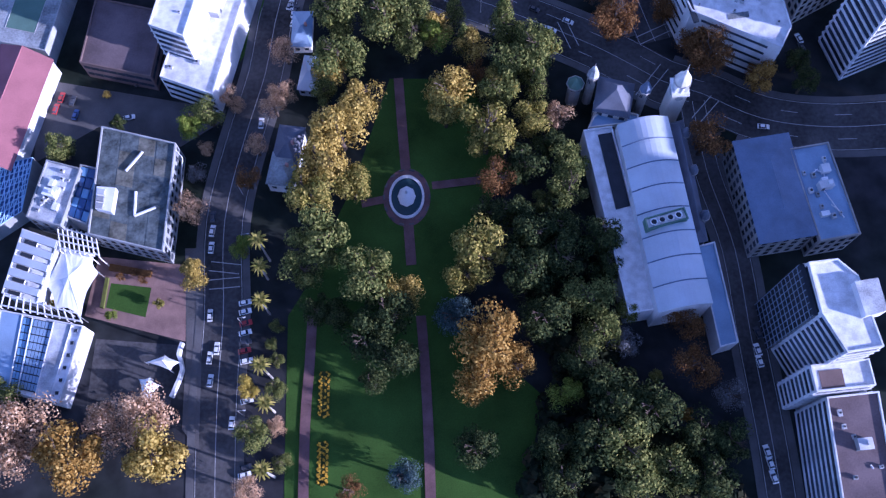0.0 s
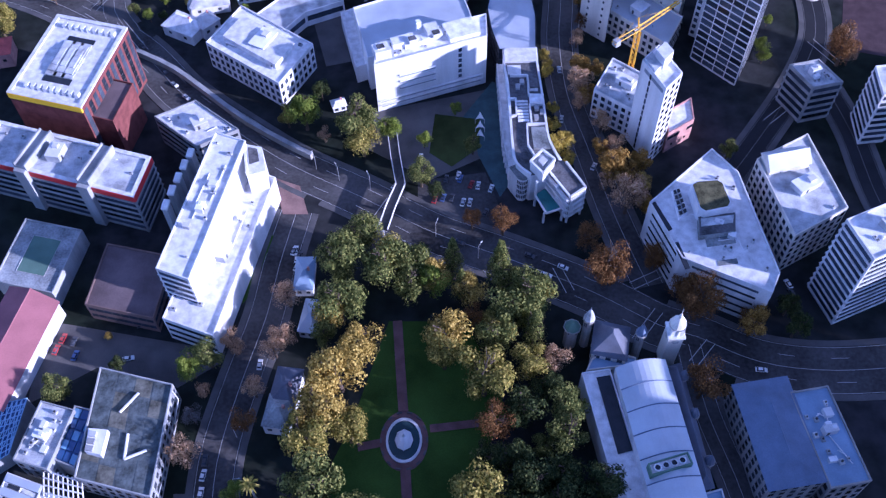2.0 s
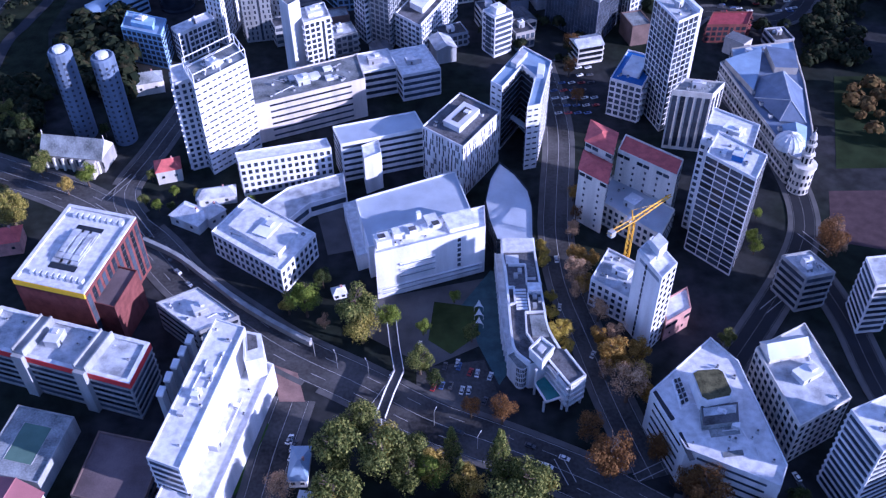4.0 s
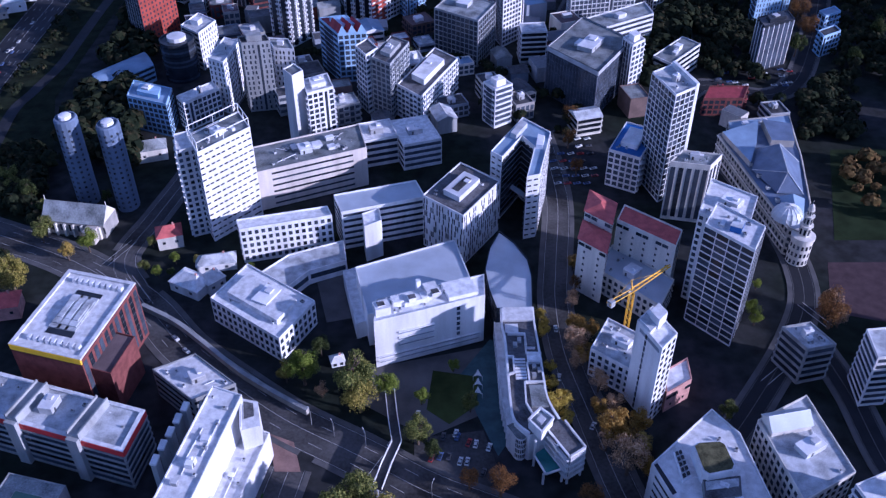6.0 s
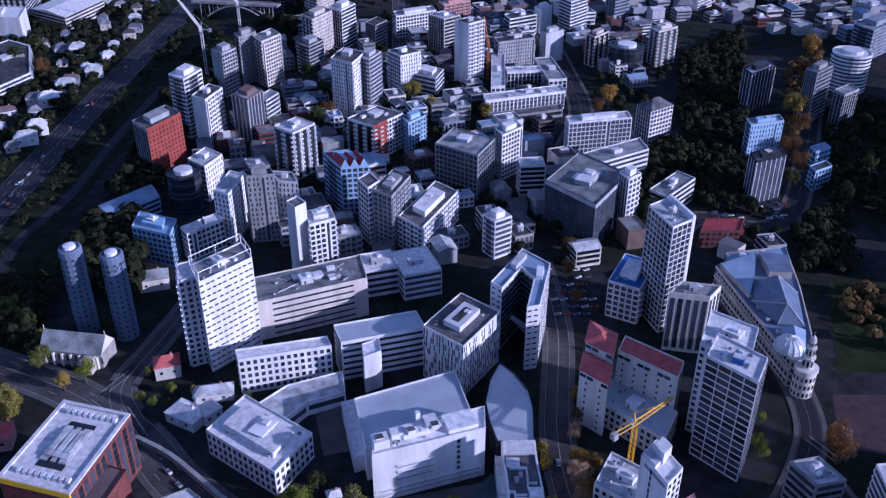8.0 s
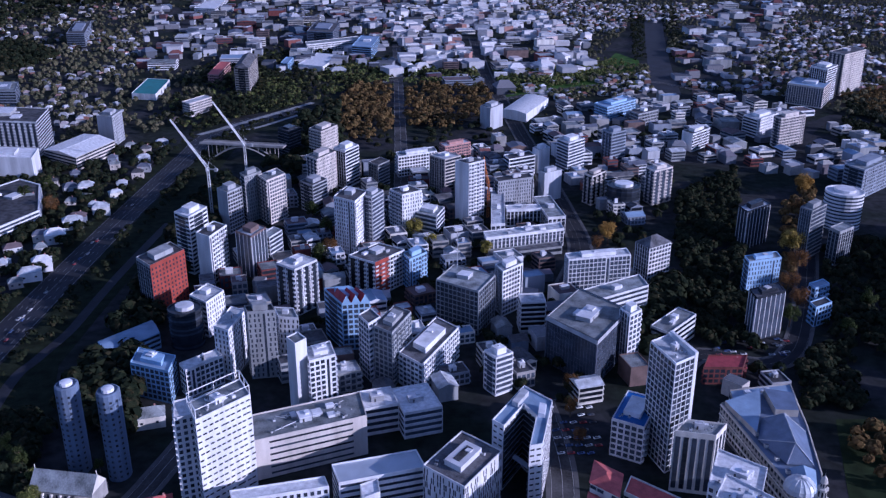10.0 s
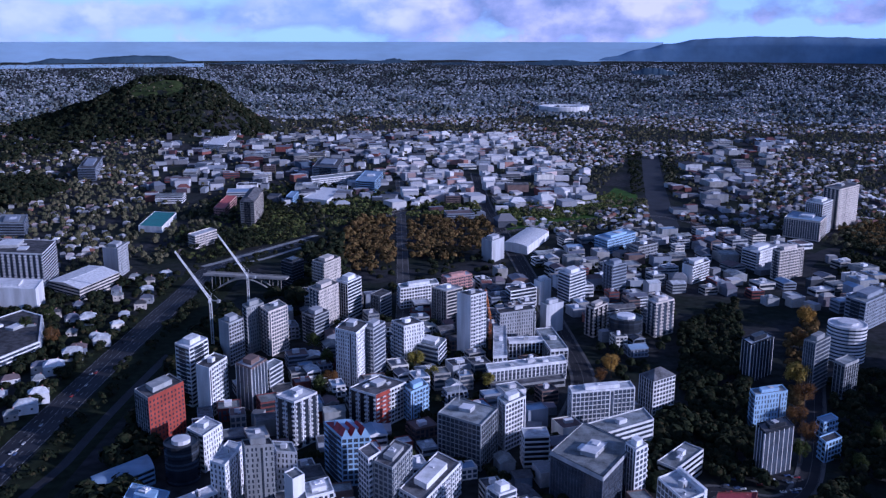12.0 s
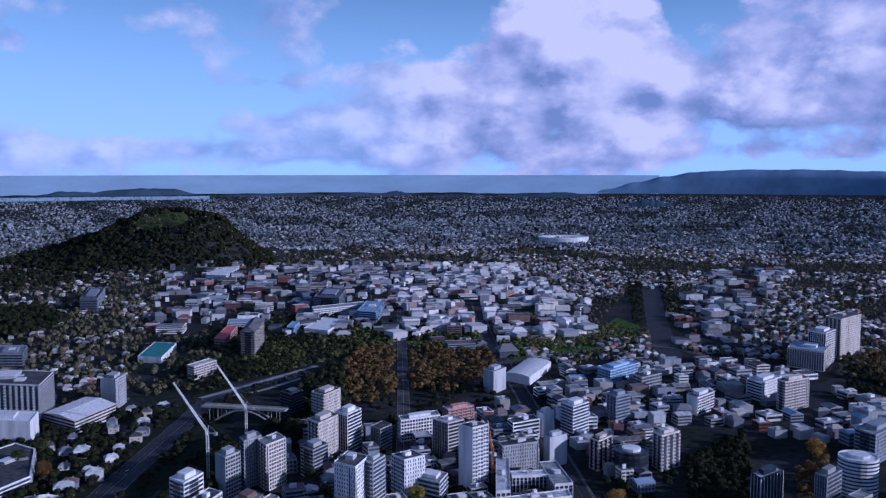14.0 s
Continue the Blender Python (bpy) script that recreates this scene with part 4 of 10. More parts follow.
# ---- trees ----
def leaf_mats():
    def lm(n, cols):
        island_mat("leaf_" + n, cols, 0.75, spec=0.1, leaf=True)
    lm("green", [(0.036, 0.052, 0.014), (0.125, 0.145, 0.038), (0.32, 0.31, 0.09)])
    lm("dark", [(0.014, 0.026, 0.010), (0.042, 0.060, 0.020), (0.12, 0.135, 0.042)])
    lm("gold", [(0.16, 0.116, 0.022), (0.39, 0.285, 0.06), (0.62, 0.46, 0.13)])
    lm("olive", [(0.09, 0.094, 0.02), (0.24, 0.215, 0.045), (0.46, 0.37, 0.10)])
    lm("orange", [(0.16, 0.085, 0.016), (0.35, 0.205, 0.042), (0.52, 0.35, 0.10)])
    lm("brown", [(0.085, 0.040, 0.014), (0.17, 0.085, 0.030), (0.27, 0.15, 0.055)])
    lm("pink", [(0.24, 0.14, 0.075), (0.50, 0.32, 0.18), (0.70, 0.50, 0.32)])
    lm("yellow", [(0.20, 0.15, 0.02), (0.42, 0.32, 0.05), (0.60, 0.48, 0.12)])
    lm("lime", [(0.072, 0.108, 0.014), (0.168, 0.216, 0.03), (0.288, 0.324, 0.06)])
    lm("teal", [(0.03, 0.055, 0.055), (0.07, 0.11, 0.11), (0.13, 0.18, 0.18)])
    lm("grey", [(0.08, 0.08, 0.08), (0.16, 0.16, 0.16), (0.26, 0.26, 0.27)])


leaf_mats()
CROWNS = {}


def crown_mesh(color, shape, seed):
    """A unit crown: leaf tufts scattered over and inside many overlapping lobes, with gaps between them."""
    key = (color, shape, seed)
    if key in CROWNS:
        return CROWNS[key]
    rng = np.random.default_rng(seed * 7 + len(color) + (31 if shape == "cone" else 0))
    lobes = []
    if shape == "cone":
        for k in range(26):
            z = k / 26
            a = k * 2.4
            r = (1 - z) * 0.62 + 0.05
            lobes.append((math.cos(a) * r * 0.6, math.sin(a) * r * 0.6, -0.9 + z * 2.1, r * 0.62 + 0.06))
    else:
        lobes.append((0, 0, -0.05, 0.52))
        for k in range(17):
            v = rng.normal(size=3); v /= np.linalg.norm(v)
            d = 0.68 * rng.random() ** 0.22
            lobes.append((v[0] * d, v[1] * d, v[2] * d * 0.74 + 0.02, rng.uniform(0.2, 0.42)))
    per = {"bare": 185, "cone": 180}.get(shape, 235)
    V, F = [], []
    for lx, ly, lz, lr in lobes:
        for _ in range(per):
            v = rng.normal(size=3); v /= np.linalg.norm(v)
            if v[2] < -0.5 and rng.random() < 0.6:
                v[2] = -v[2]
            rad = lr * rng.uniform(0.62, 1.14)
            c = np.array((lx, ly, lz)) + v * rad
            t1 = np.cross(v, rng.normal(size=3)); t1 /= np.linalg.norm(t1)
            t2 = np.cross(v, t1)
            t1 = t1 + v * rng.uniform(-0.6, 0.6); t2 = t2 + v * rng.uniform(-0.6, 0.6)
            s = rng.uniform(0.022, 0.050) * (0.8 if shape == "bare" else 1.0)
            k = len(V)
            V += [tuple(c - t1 * s), tuple(c + t2 * s * 0.8), tuple(c + t1 * s * 1.1), tuple(c - t2 * s * 0.7)]
            F.append((k, k + 1, k + 2, k + 3))
    CROWNS[key] = mesh_of("crown", V, F, ["leaf_" + color])
    return CROWNS[key]


TRUNKS = {}


def trunk_mesh(seed):
    if seed not in TRUNKS:
        rng = random.Random(seed)
        g = Geo()
        z = 0
        r = 0.07
        p = Vector((0, 0, -0.2))
        for k in range(5):
            q = p + Vector((rng.uniform(-0.03, 0.03), rng.uniform(-0.03, 0.03), 0.26))
            g.beam(p, q, r, 0, 7)
            if k > 1:
                for j in range(3):
                    w = rng.uniform(0, 6.28)
                    e = q + Vector((math.cos(w) * 0.26, math.sin(w) * 0.26, rng.uniform(0.08, 0.22)))
                    g.beam(q, e, r * 0.45, 0, 5)
                    for i in range(2):
                        g.beam(q.lerp(e, 0.6), e + Vector((rng.uniform(-0.14, 0.14), rng.uniform(-0.14, 0.14), 0.1)), r * 0.22, 0, 4)
            p = q; r *= 0.84
        TRUNKS[seed] = g.mesh("trunk", "bark")
    return TRUNKS[seed]


NAMES = {"green": "dense dark green evergreen tree", "dark": "dark shaded evergreen tree", "gold": "tall tree in golden autumn leaf", "olive": "tree turning from olive green to gold",
         "orange": "tree in orange autumn leaf", "brown": "tree with thin brown autumn leaves", "pink": "pale pinkish half-bare street tree", "yellow": "small bright yellow autumn tree",
         "lime": "small tree in bright yellow-green leaf", "teal": "dusty blue-green conifer in the park", "grey": "grey bare-twigged tree beside the street"}


def tree(x, y, r, color, height=None, shape="round", z=0.0):
    """A broadleaf or conifer: tapered trunk with limbs, crown of leaf tufts. r is the crown's radius."""
    seed = int(abs(x * 13 + y * 7)) % 5
    if height is None:
        height = r * 2.5 if shape != "cone" else r * 3.6
    if color in ("pink", "grey", "brown") and shape == "round":
        shape = "bare"
    root = thing("tree", (x, y, z), NAMES[color], "tree")
    put("trunk", trunk_mesh(seed), root, Matrix.Diagonal((height * 0.5, height * 0.5, height * 0.62, 1)))
    cr = height * 0.46 if shape != "cone" else height * 0.42
    m = Matrix.Translation((0, 0, height - cr * (0.95 if shape != "cone" else 1.0))) @ Matrix.Rotation(x * 1.7 + y, 4, "Z") @ Matrix.Diagonal((r, r, cr, 1))
    put("crown", crown_mesh(color, shape, seed), root, m)
    return root


def palm(x, y, h=11.0):
    root = thing("palm_tree", (x, y, 0), "tall palm with a pale slender trunk", "palm", "palms along the park edge")
    g = Geo()
    for k in range(4):
        g.beam((0, 0, h * k / 4), (0, 0, h * (k + 1) / 4), 0.42 - 0.04 * k, 0, 8)
    put("trunk", g.mesh("trunk", "stone_pale"), root)
    g = Geo()
    for k in range(26):
        w = k * 2.4
        el = 0.9 - 1.5 * (k / 26)
        d = Vector((math.cos(w) * math.cos(el), math.sin(w) * math.cos(el), math.sin(el)))
        s = Vector((-math.sin(w), math.cos(w), 0)) * 0.33
        o = Vector((0, 0, h))
        a, b = o + d * 1.9, o + d * 3.5 + Vector((0, 0, -1.0))
        g.face([o - s * 0.4, o + s * 0.4, a + s, a - s]); g.face([a - s, a + s, b + s * 0.3, b - s * 0.3])
    put("crown", g.mesh("crown", "leaf_olive"), root)

# ---- buildings with forms of their own ----
def add(root, name, pts, z0, z1, m, top="", label=""):
    """A straight-sided part on points of the plan."""
    g = Geo()
    g.prism(ccw([(x - root.location.x, y - root.location.y) for x, y in pts]), z0, z1, 0, 1 if top else None, bottom=True)
    return put(name, g.mesh(name, m, *((top,) if top else ())), root, label=label)


def rods(root, name, pairs, r, m, n=4):
    """Bars between points, one part each."""
    o = Vector((root.location.x, root.location.y, 0))
    for a, b in pairs:
        g = Geo(); g.beam(Vector(a) - o, Vector(b) - o, r, 0, n); put(name, g.mesh(name, m), root)


def span(a, b, c, d, u, v):
    """The point at u, v in the quadrilateral a b c d."""
    return Vector(a).lerp(Vector(b), u).lerp(Vector(d).lerp(Vector(c), u), v)


def tile(q, u0, u1, v0, v1):
    return [tuple(span(*q, u, v)) for u, v in ((u0, v0), (u1, v0), (u1, v1), (u0, v1))]


def lathe(prof, n, mats, name, mi=None, sx=1.0, sy=1.0):
    g = Geo()
    for k, ((ra, za), (rb, zb)) in enumerate(zip(prof, prof[1:])):
        for i in range(n):
            a, b = 2 * math.pi * i / n, 2 * math.pi * (i + 1) / n
            g.face([(ra * sx * math.cos(a), ra * sy * math.sin(a), za), (ra * sx * math.cos(b), ra * sy * math.sin(b), za), (rb * sx * math.cos(b), rb * sy * math.sin(b), zb), (rb * sx * math.cos(a), rb * sy * math.sin(a), zb)], mi[k] if mi else 0)
    return g.mesh(name, *mats)


def court_tower():
    plan = [(25.6, 408.6), (31.3, 402.5), (43.3, 424), (49.4, 413), (43.1, 384.2), (50, 386.3), (59.6, 427.8), (45.2, 444)]
    root = block("slab_tower", "white U-shaped office tower round a dark glazed court", "office tower", (43, 410), (9, 0), (0, 9), 40, "brick", "white", "roof_blue", outline=plan)
    for a, b in ((1, 2), (2, 3), (3, 4)):
        p, q = Vector(plan[a]), Vector(plan[b])
        d = (q - p).normalized(); o = Vector((d.y, -d.x))
        add(root, "glass_wall", [tuple(p), tuple(q), tuple(q + o * 0.5), tuple(p + o * 0.5)], 2, 37.5, "glass_dark")
        for k in range(10):
            add(root, "floor_edge", [tuple(p + o * 0.5), tuple(q + o * 0.5), tuple(q + o * 0.7), tuple(p + o * 0.7)], 3 + k * 3.6, 3.35 + k * 3.6, "blue_grey")
    add(root, "plant_room", [(37, 424), (40, 421), (47, 434), (44, 438)], 40, 43, "plant_grey")
    add(root, "plant_room", [(50, 412), (53.5, 411), (55.5, 421), (52, 423)], 40, 42.6, "plant_white")
    add(root, "court_bridge", [(37, 412), (46, 400), (47, 403), (38.5, 415)], 14, 15, "glass_pale")


def town_hall():
    plan = [(164.5, 463), (171, 420), (178.9, 371), (184, 366), (190.5, 371), (197.2, 393.5), (206.9, 440.6), (211, 470), (192, 477)]
    root = block("town_hall", "long ornate cream town hall with a cornice and slate roofs", "town hall", (186, 420), (18, 0), (0, 18), 17, "punch", "stone_pale", "slate_blue", outline=plan)
    for k in range(3):
        for a, b in ((0, 1), (1, 2), (5, 6), (6, 7)):
            p, q = Vector(plan[a]), Vector(plan[b])
            d = (q - p).normalized(); o = Vector((d.y, -d.x))
            add(root, "cornice", [tuple(p), tuple(q), tuple(q + o * 0.6), tuple(p + o * 0.6)], 4.6 + k * 6, 5.2 + k * 6, "cream")
    g = Geo()
    ea = [(174, 424), (181.5, 401), (195.5, 399.5), (203, 432), (199, 448), (183, 446)]
    ra, rb = Vector((187.5, 408, 27)), Vector((191.5, 437, 27))
    e = [Vector((*q, 18.2)) for q in ea]
    o = Vector((186, 420, 0))
    for tri in ((e[0], e[1], ra), (e[1], e[2], ra), (e[2], e[3], rb, ra), (e[3], e[4], rb), (e[4], e[5], rb), (e[5], e[0], ra, rb)):
        g.face([v - o for v in tri])
    put("hall_roof", g.mesh("hall_roof", "slate_blue"), root, label="steep blue slate roof of the great hall")
    rods(root, "roof_ridge", [(ra, rb)] + [(v, ra if i in (0, 1, 2) else rb) for i, v in enumerate(e)], 0.3, "roof_pale")
    add(root, "flat_wing", [(166, 461), (174, 428), (183, 449), (191, 474)], 17, 20.5, "stone_pale", "roof_blue")
    add(root, "flat_wing", [(192, 450), (205, 449), (209, 469), (193, 474)], 17, 21.5, "stone_pale", "slate_blue")
    g = Geo()
    q = [Vector((x, y, 18)) - o for x, y in ((180, 377), (188.5, 377), (195, 396), (181, 398))]
    m0, m1 = Vector((184.5, 381, 22)) - o, Vector((187.5, 395, 22)) - o
    g.face([q[0], q[1], m0]); g.face([q[1], q[2], m1, m0]); g.face([q[2], q[3], m1]); g.face([q[3], q[0], m0, m1])
    put("front_roof", g.mesh("front_roof", "roof_blue"), root)
    for k in range(5):
        f = k / 4
        c = Vector((173.5, 428)).lerp(Vector((180.5, 381)), f)
        add(root, "roof_dormer", [(c.x, c.y), (c.x + 2, c.y + 0.3), (c.x + 1.7, c.y + 2.3), (c.x - 0.3, c.y + 2)], 17.6, 19.6, "cream", "slate")


def angled_tower():
    plan = [(105.4, 86), (114.2, 86.9), (119.4, 81.6), (123.2, 60), (112.5, 58.4), (107, 70.2)]
    root = block("office_tower", "white office tower with an angled front of dark striped bands", "office tower", (113, 72), (9, 0), (0, 9), 45, "stripe", "white", "roof_white", outline=plan)
    add(root, "plant_room", [(117, 79), (124, 80), (125, 70), (118.5, 68.5)], 42, 48, "plant_white", "roof_pale")
    add(root, "glass_wall", [(105.2, 86.2), (107, 70.4), (105.6, 70.2), (103.8, 86)], 0, 43, "glass_dark", label="dark gridded glass front")
    for k in range(12):
        add(root, "glazing_bar", [(105.1, 86.1), (106.9, 70.5), (105.4, 70.1), (103.6, 85.9)], 2 + k * 3.5, 2.25 + k * 3.5, "blue_grey")
    for k in range(9):
        f = k / 8
        a, b = Vector((103.7, 86)).lerp(Vector((105.5, 70.3)), f), Vector((0.0, 0.16))
        add(root, "glazing_bar", [tuple(a), tuple(a + b), (a.x - 0.14, a.y + 0.16), (a.x - 0.14, a.y)], 0, 43, "blue_grey")
    low = block("office_wing", "lower striped wing with a sunken roof terrace", "office wing", (108, 50), (18, 1.7), (-0.7, 8.2), 30, "stripe", "white", "roof_white")
    add(low, "terrace_well", [(110, 51), (117, 51.6), (116.7, 57), (109.6, 56.4)], 30.07, 30.3, "brown")


def old_campus_building():
    q = [(-125.5, 152.9), (-98.1, 145.7), (-98.8, 104.5), (-125.5, 111.5)]
    root = block("campus_building", "old grey flat-roofed campus building with felt roof panels", "campus building", (-112, 128), (9, 0), (0, 9), 12, "punch", "concrete", "roof_felt", outline=q)
    rng = random.Random(5)
    for i in range(4):
        for j in range(6):
            add(root, "roof_panel", tile(q, 0.03 + i * 0.24, 0.25 + i * 0.24, 0.02 + j * 0.163, 0.175 + j * 0.163), 12.05, 12.1 + rng.random() * 0.06, rng.choice(("roof_felt", "roof_olive", "roof_felt")))
    add(root, "plant_room", [(-123.5, 128.3), (-116.8, 127.6), (-117.2, 118.5), (-123, 120)], 12.1, 15, "plant_white")
    for k in range(3):
        add(root, "roof_unit", [(-122.6, 127 - 2.6 * k), (-120, 126.6 - 2.6 * k), (-120.2, 124.8 - 2.6 * k), (-122.7, 125.2 - 2.6 * k)], 15, 16, "plant_grey")
    rods(root, "duct", [((-109.6, 142.4, 12.7), (-112.4, 138.4, 12.7)), ((-112.4, 138.4, 12.7), (-114.8, 135, 12.7)), ((-110, 118, 12.5), (-103, 121, 12.5)), ((-110, 118, 12.5), (-110.5, 127, 12.5))], 0.5, "plant_white", 8)
    rods(root, "fire_stair_rail", [((-98.6, 108, 13), (-96.5, 105, 12)), ((-96.5, 105, 12), (-98, 112, 6)), ((-97.9, 143, 12.5), (-96, 141, 10)), ((-96, 141, 10), (-97.5, 134, 5))], 0.18, "white")
    wing = block("campus_building", "grey campus block beside a blue glazed roof", "campus building", (-147.2, 117.7), (12.5, -3.6), (4.1, 21.8), 13, "punch", "concrete", "roof_pale", plant=5)
    s = [(-131.7, 138.4), (-122.3, 136), (-126.6, 115.4), (-134.2, 118.4)]
    link = block("glass_link", "blue glazed roof between two campus blocks", "glass roof", (-129, 127), (9, 0), (0, 9), 11, "plain", "concrete", "blue_glass", outline=s)
    for i in range(3):
        for j in range(5):
            add(link, "pane", tile(s, 0.06 + i * 0.31, 0.33 + i * 0.31, 0.04 + j * 0.19, 0.2 + j * 0.19), 11.1, 11.6, "blue_glass" if (i + j) % 3 else "glass_sky")
    dome = thing("lattice_roof", (-156, 129, 0), "low building under a blue triangulated lattice roof", "roof")
    d = [(-164, 140), (-150.9, 143.1), (-151.9, 122.2), (-164, 113)]
    add(dome, "wall", d, -1, 8, "concrete", "blue_glass")
    FOOT.append(d)
    rods(dome, "lattice_bar", [((*span(*d, i / 8, 0), 8.3), (*span(*d, min(1, max(0, i / 8 + 0.3)), 1), 8.3)) for i in range(9)] + [((*span(*d, 0, j / 10), 8.3), (*span(*d, 1, j / 10), 8.3)) for j in range(11)] + [((*span(*d, i / 8, 0), 8.3), (*span(*d, min(1, max(0, i / 8 - 0.3)), 1), 8.3)) for i in range(9)], 0.2, "pale_blue")


def student_centre():
    q = [(-149.8, 115), (-136.5, 110.2), (-140.7, 87.9), (-153.5, 91.6)]
    root = block("student_hall", "white student centre with rows of stepped roof lights", "student hall", (-145, 101), (9, 0), (0, 9), 9, "plain", "white", "roof_white", outline=q)
    for j in range(5):
        add(root, "roof_step", tile(q, 0.03, 0.97, 0.02 + j * 0.196, 0.13 + j * 0.196), 9.05, 10.3 + 0.1 * j, "roof_pale", "roof_metal")
        add(root, "roof_light", tile(q, 0.16, 0.5, 0.14 + j * 0.196, 0.2 + j * 0.196), 9.05, 10, "plant_white", "glass_dark")
        add(root, "roof_light", tile(q, 0.58, 0.92, 0.145 + j * 0.196, 0.2 + j * 0.196), 9.05, 9.6, "white", "roof_white")
    per = thing("pergola", (-129, 108, 0), "white timber pergola frames over a roof garden", "pergola")
    w = [(-138, 116.5), (-124, 112), (-121.7, 104), (-135.5, 106.5)]
    for i in range(9):
        a, b = span(*w, i / 8, 0), span(*w, i / 8, 1)
        rods(per, "rafter", [((*a, 9.5), (*b, 9.5))], 0.28, "white")
        if i % 2 == 0:
            rods(per, "post", [((*a, -0.3), (*a, 9.5)), ((*b, -0.3), (*b, 9.5))], 0.2, "white")
    rods(per, "beam", [((*span(*w, 0, v), 9.9), (*span(*w, 1, v), 9.9)) for v in (0.1, 0.36, 0.62, 0.9)], 0.26, "white")
    edge = thing("pergola", (-136, 86.5, 0), "white timber pergola frames beside the glass roof", "pergola")
    w = [(-152.5, 91.5), (-127, 84.5), (-124.5, 80.5), (-153, 86.5)]
    for i in range(12):
        a, b = span(*w, i / 11, 0), span(*w, i / 11, 1)
        rods(edge, "rafter", [((*a, 9.8), (*b, 9.8))], 0.28, "white")
        if i % 3 == 0:
            rods(edge, "post", [((*a, -0.3), (*a, 9.8)), ((*b, -0.3), (*b, 9.8))], 0.2, "white")
    rods(edge, "beam", [((*span(*w, 0, v), 10.2), (*span(*w, 1, v), 10.2)) for v in (0.15, 0.85)], 0.26, "white")


def glass_roofed_hall():
    q = [(-153.1, 85.8), (-124.1, 79.7), (-128.9, 53.6), (-152.6, 59.6)]
    root = block("student_hall", "white hall with a gridded glass roof between metal slopes", "student hall", (-140, 70), (9, 0), (0, 9), 9, "plain", "white", "roof_white", outline=q)
    add(root, "metal_slope", tile(q, 0.01, 0.27, 0.02, 0.96), 9.06, 9.6, "roof_metal", "roof_blue")
    add(root, "metal_slope", tile(q, 0.66, 0.86, 0.02, 0.98), 9.06, 9.5, "roof_metal", "roof_pale")
    add(root, "glass_bed", tile(q, 0.28, 0.65, 0.03, 0.94), 9.06, 9.3, "glass_dark")
    for i in range(8):
        for j in range(9):
            add(root, "pane", tile(q, 0.285 + i * 0.0455, 0.322 + i * 0.0455, 0.04 + j * 0.1, 0.125 + j * 0.1), 9.3, 9.42, "glass_sky" if i < 3 else "roof_blue")
    rods(root, "roof_rib", [((*span(*q, u, 0.02), 9.8), (*span(*q, u, 0.96), 9.8)) for u in (0.275, 0.4, 0.655, 0.865)], 0.22, "white")
    for j in range(6):
        p = span(*q, 0.93, 0.08 + j * 0.16)
        add(root, "roof_light", [(p.x - 0.6, p.y - 0.6), (p.x + 0.6, p.y - 0.6), (p.x + 0.6, p.y + 0.6), (p.x - 0.6, p.y + 0.6)], 9.06, 9.7, "plant_white", "glass_dark")


def slab_details():
    """Fins, stair block and plant of the white campus slab."""
    root = thing("stair_block", (-77, 240, 0), "white stair block at the end of the campus slab", "stair block")
    add(root, "wall", [(-82.3, 247), (-74.8, 245.1), (-71.9, 232.7), (-79.2, 230.2)], -1, 26, "white", "roof_white")
    add(root, "roof_well", [(-80.5, 245), (-76.5, 244), (-75, 237.5), (-78.8, 236)], 26.05, 26.3, "roof_dark")
    add(root, "parapet", [(-82.4, 247.1), (-79.3, 230.1), (-78.6, 230.3), (-81.6, 247)], 26, 28, "white")
    for x, y in ((-105.6, 246.8), (-107.2, 240.6), (-108.6, 233.8), (-110, 227.2), (-111.2, 220)):
        fin = thing("wall_fin", (x, y, 0), "tall white concrete ventilation fin", "fin", "fins beside the slab")
        add(fin, "shaft", [(x - 0.9, y - 2.4), (x + 1.3, y - 2.8), (x + 1.7, y + 1.6), (x - 0.5, y + 2)], -1, 21, "concrete")
        add(fin, "cap", [(x - 1.1, y - 2.6), (x + 1.5, y - 3), (x + 1.9, y + 1.8), (x - 0.7, y + 2.2)], 21, 22, "white")
    tank = thing("roof_tank", (-92, 243, 0), "round grey roof tank on the slab's stair head", "tank")
    put("drum", lathe([(4.2, 14), (4.2, 29), (3.9, 29.4), (0.01, 29.5)], 18, ("roof_dark",), "drum"), tank)
    add(tank, "base", [(-98, 238), (-87, 240), (-88, 249), (-99, 247)], -1, 24, "concrete", "roof_grey")


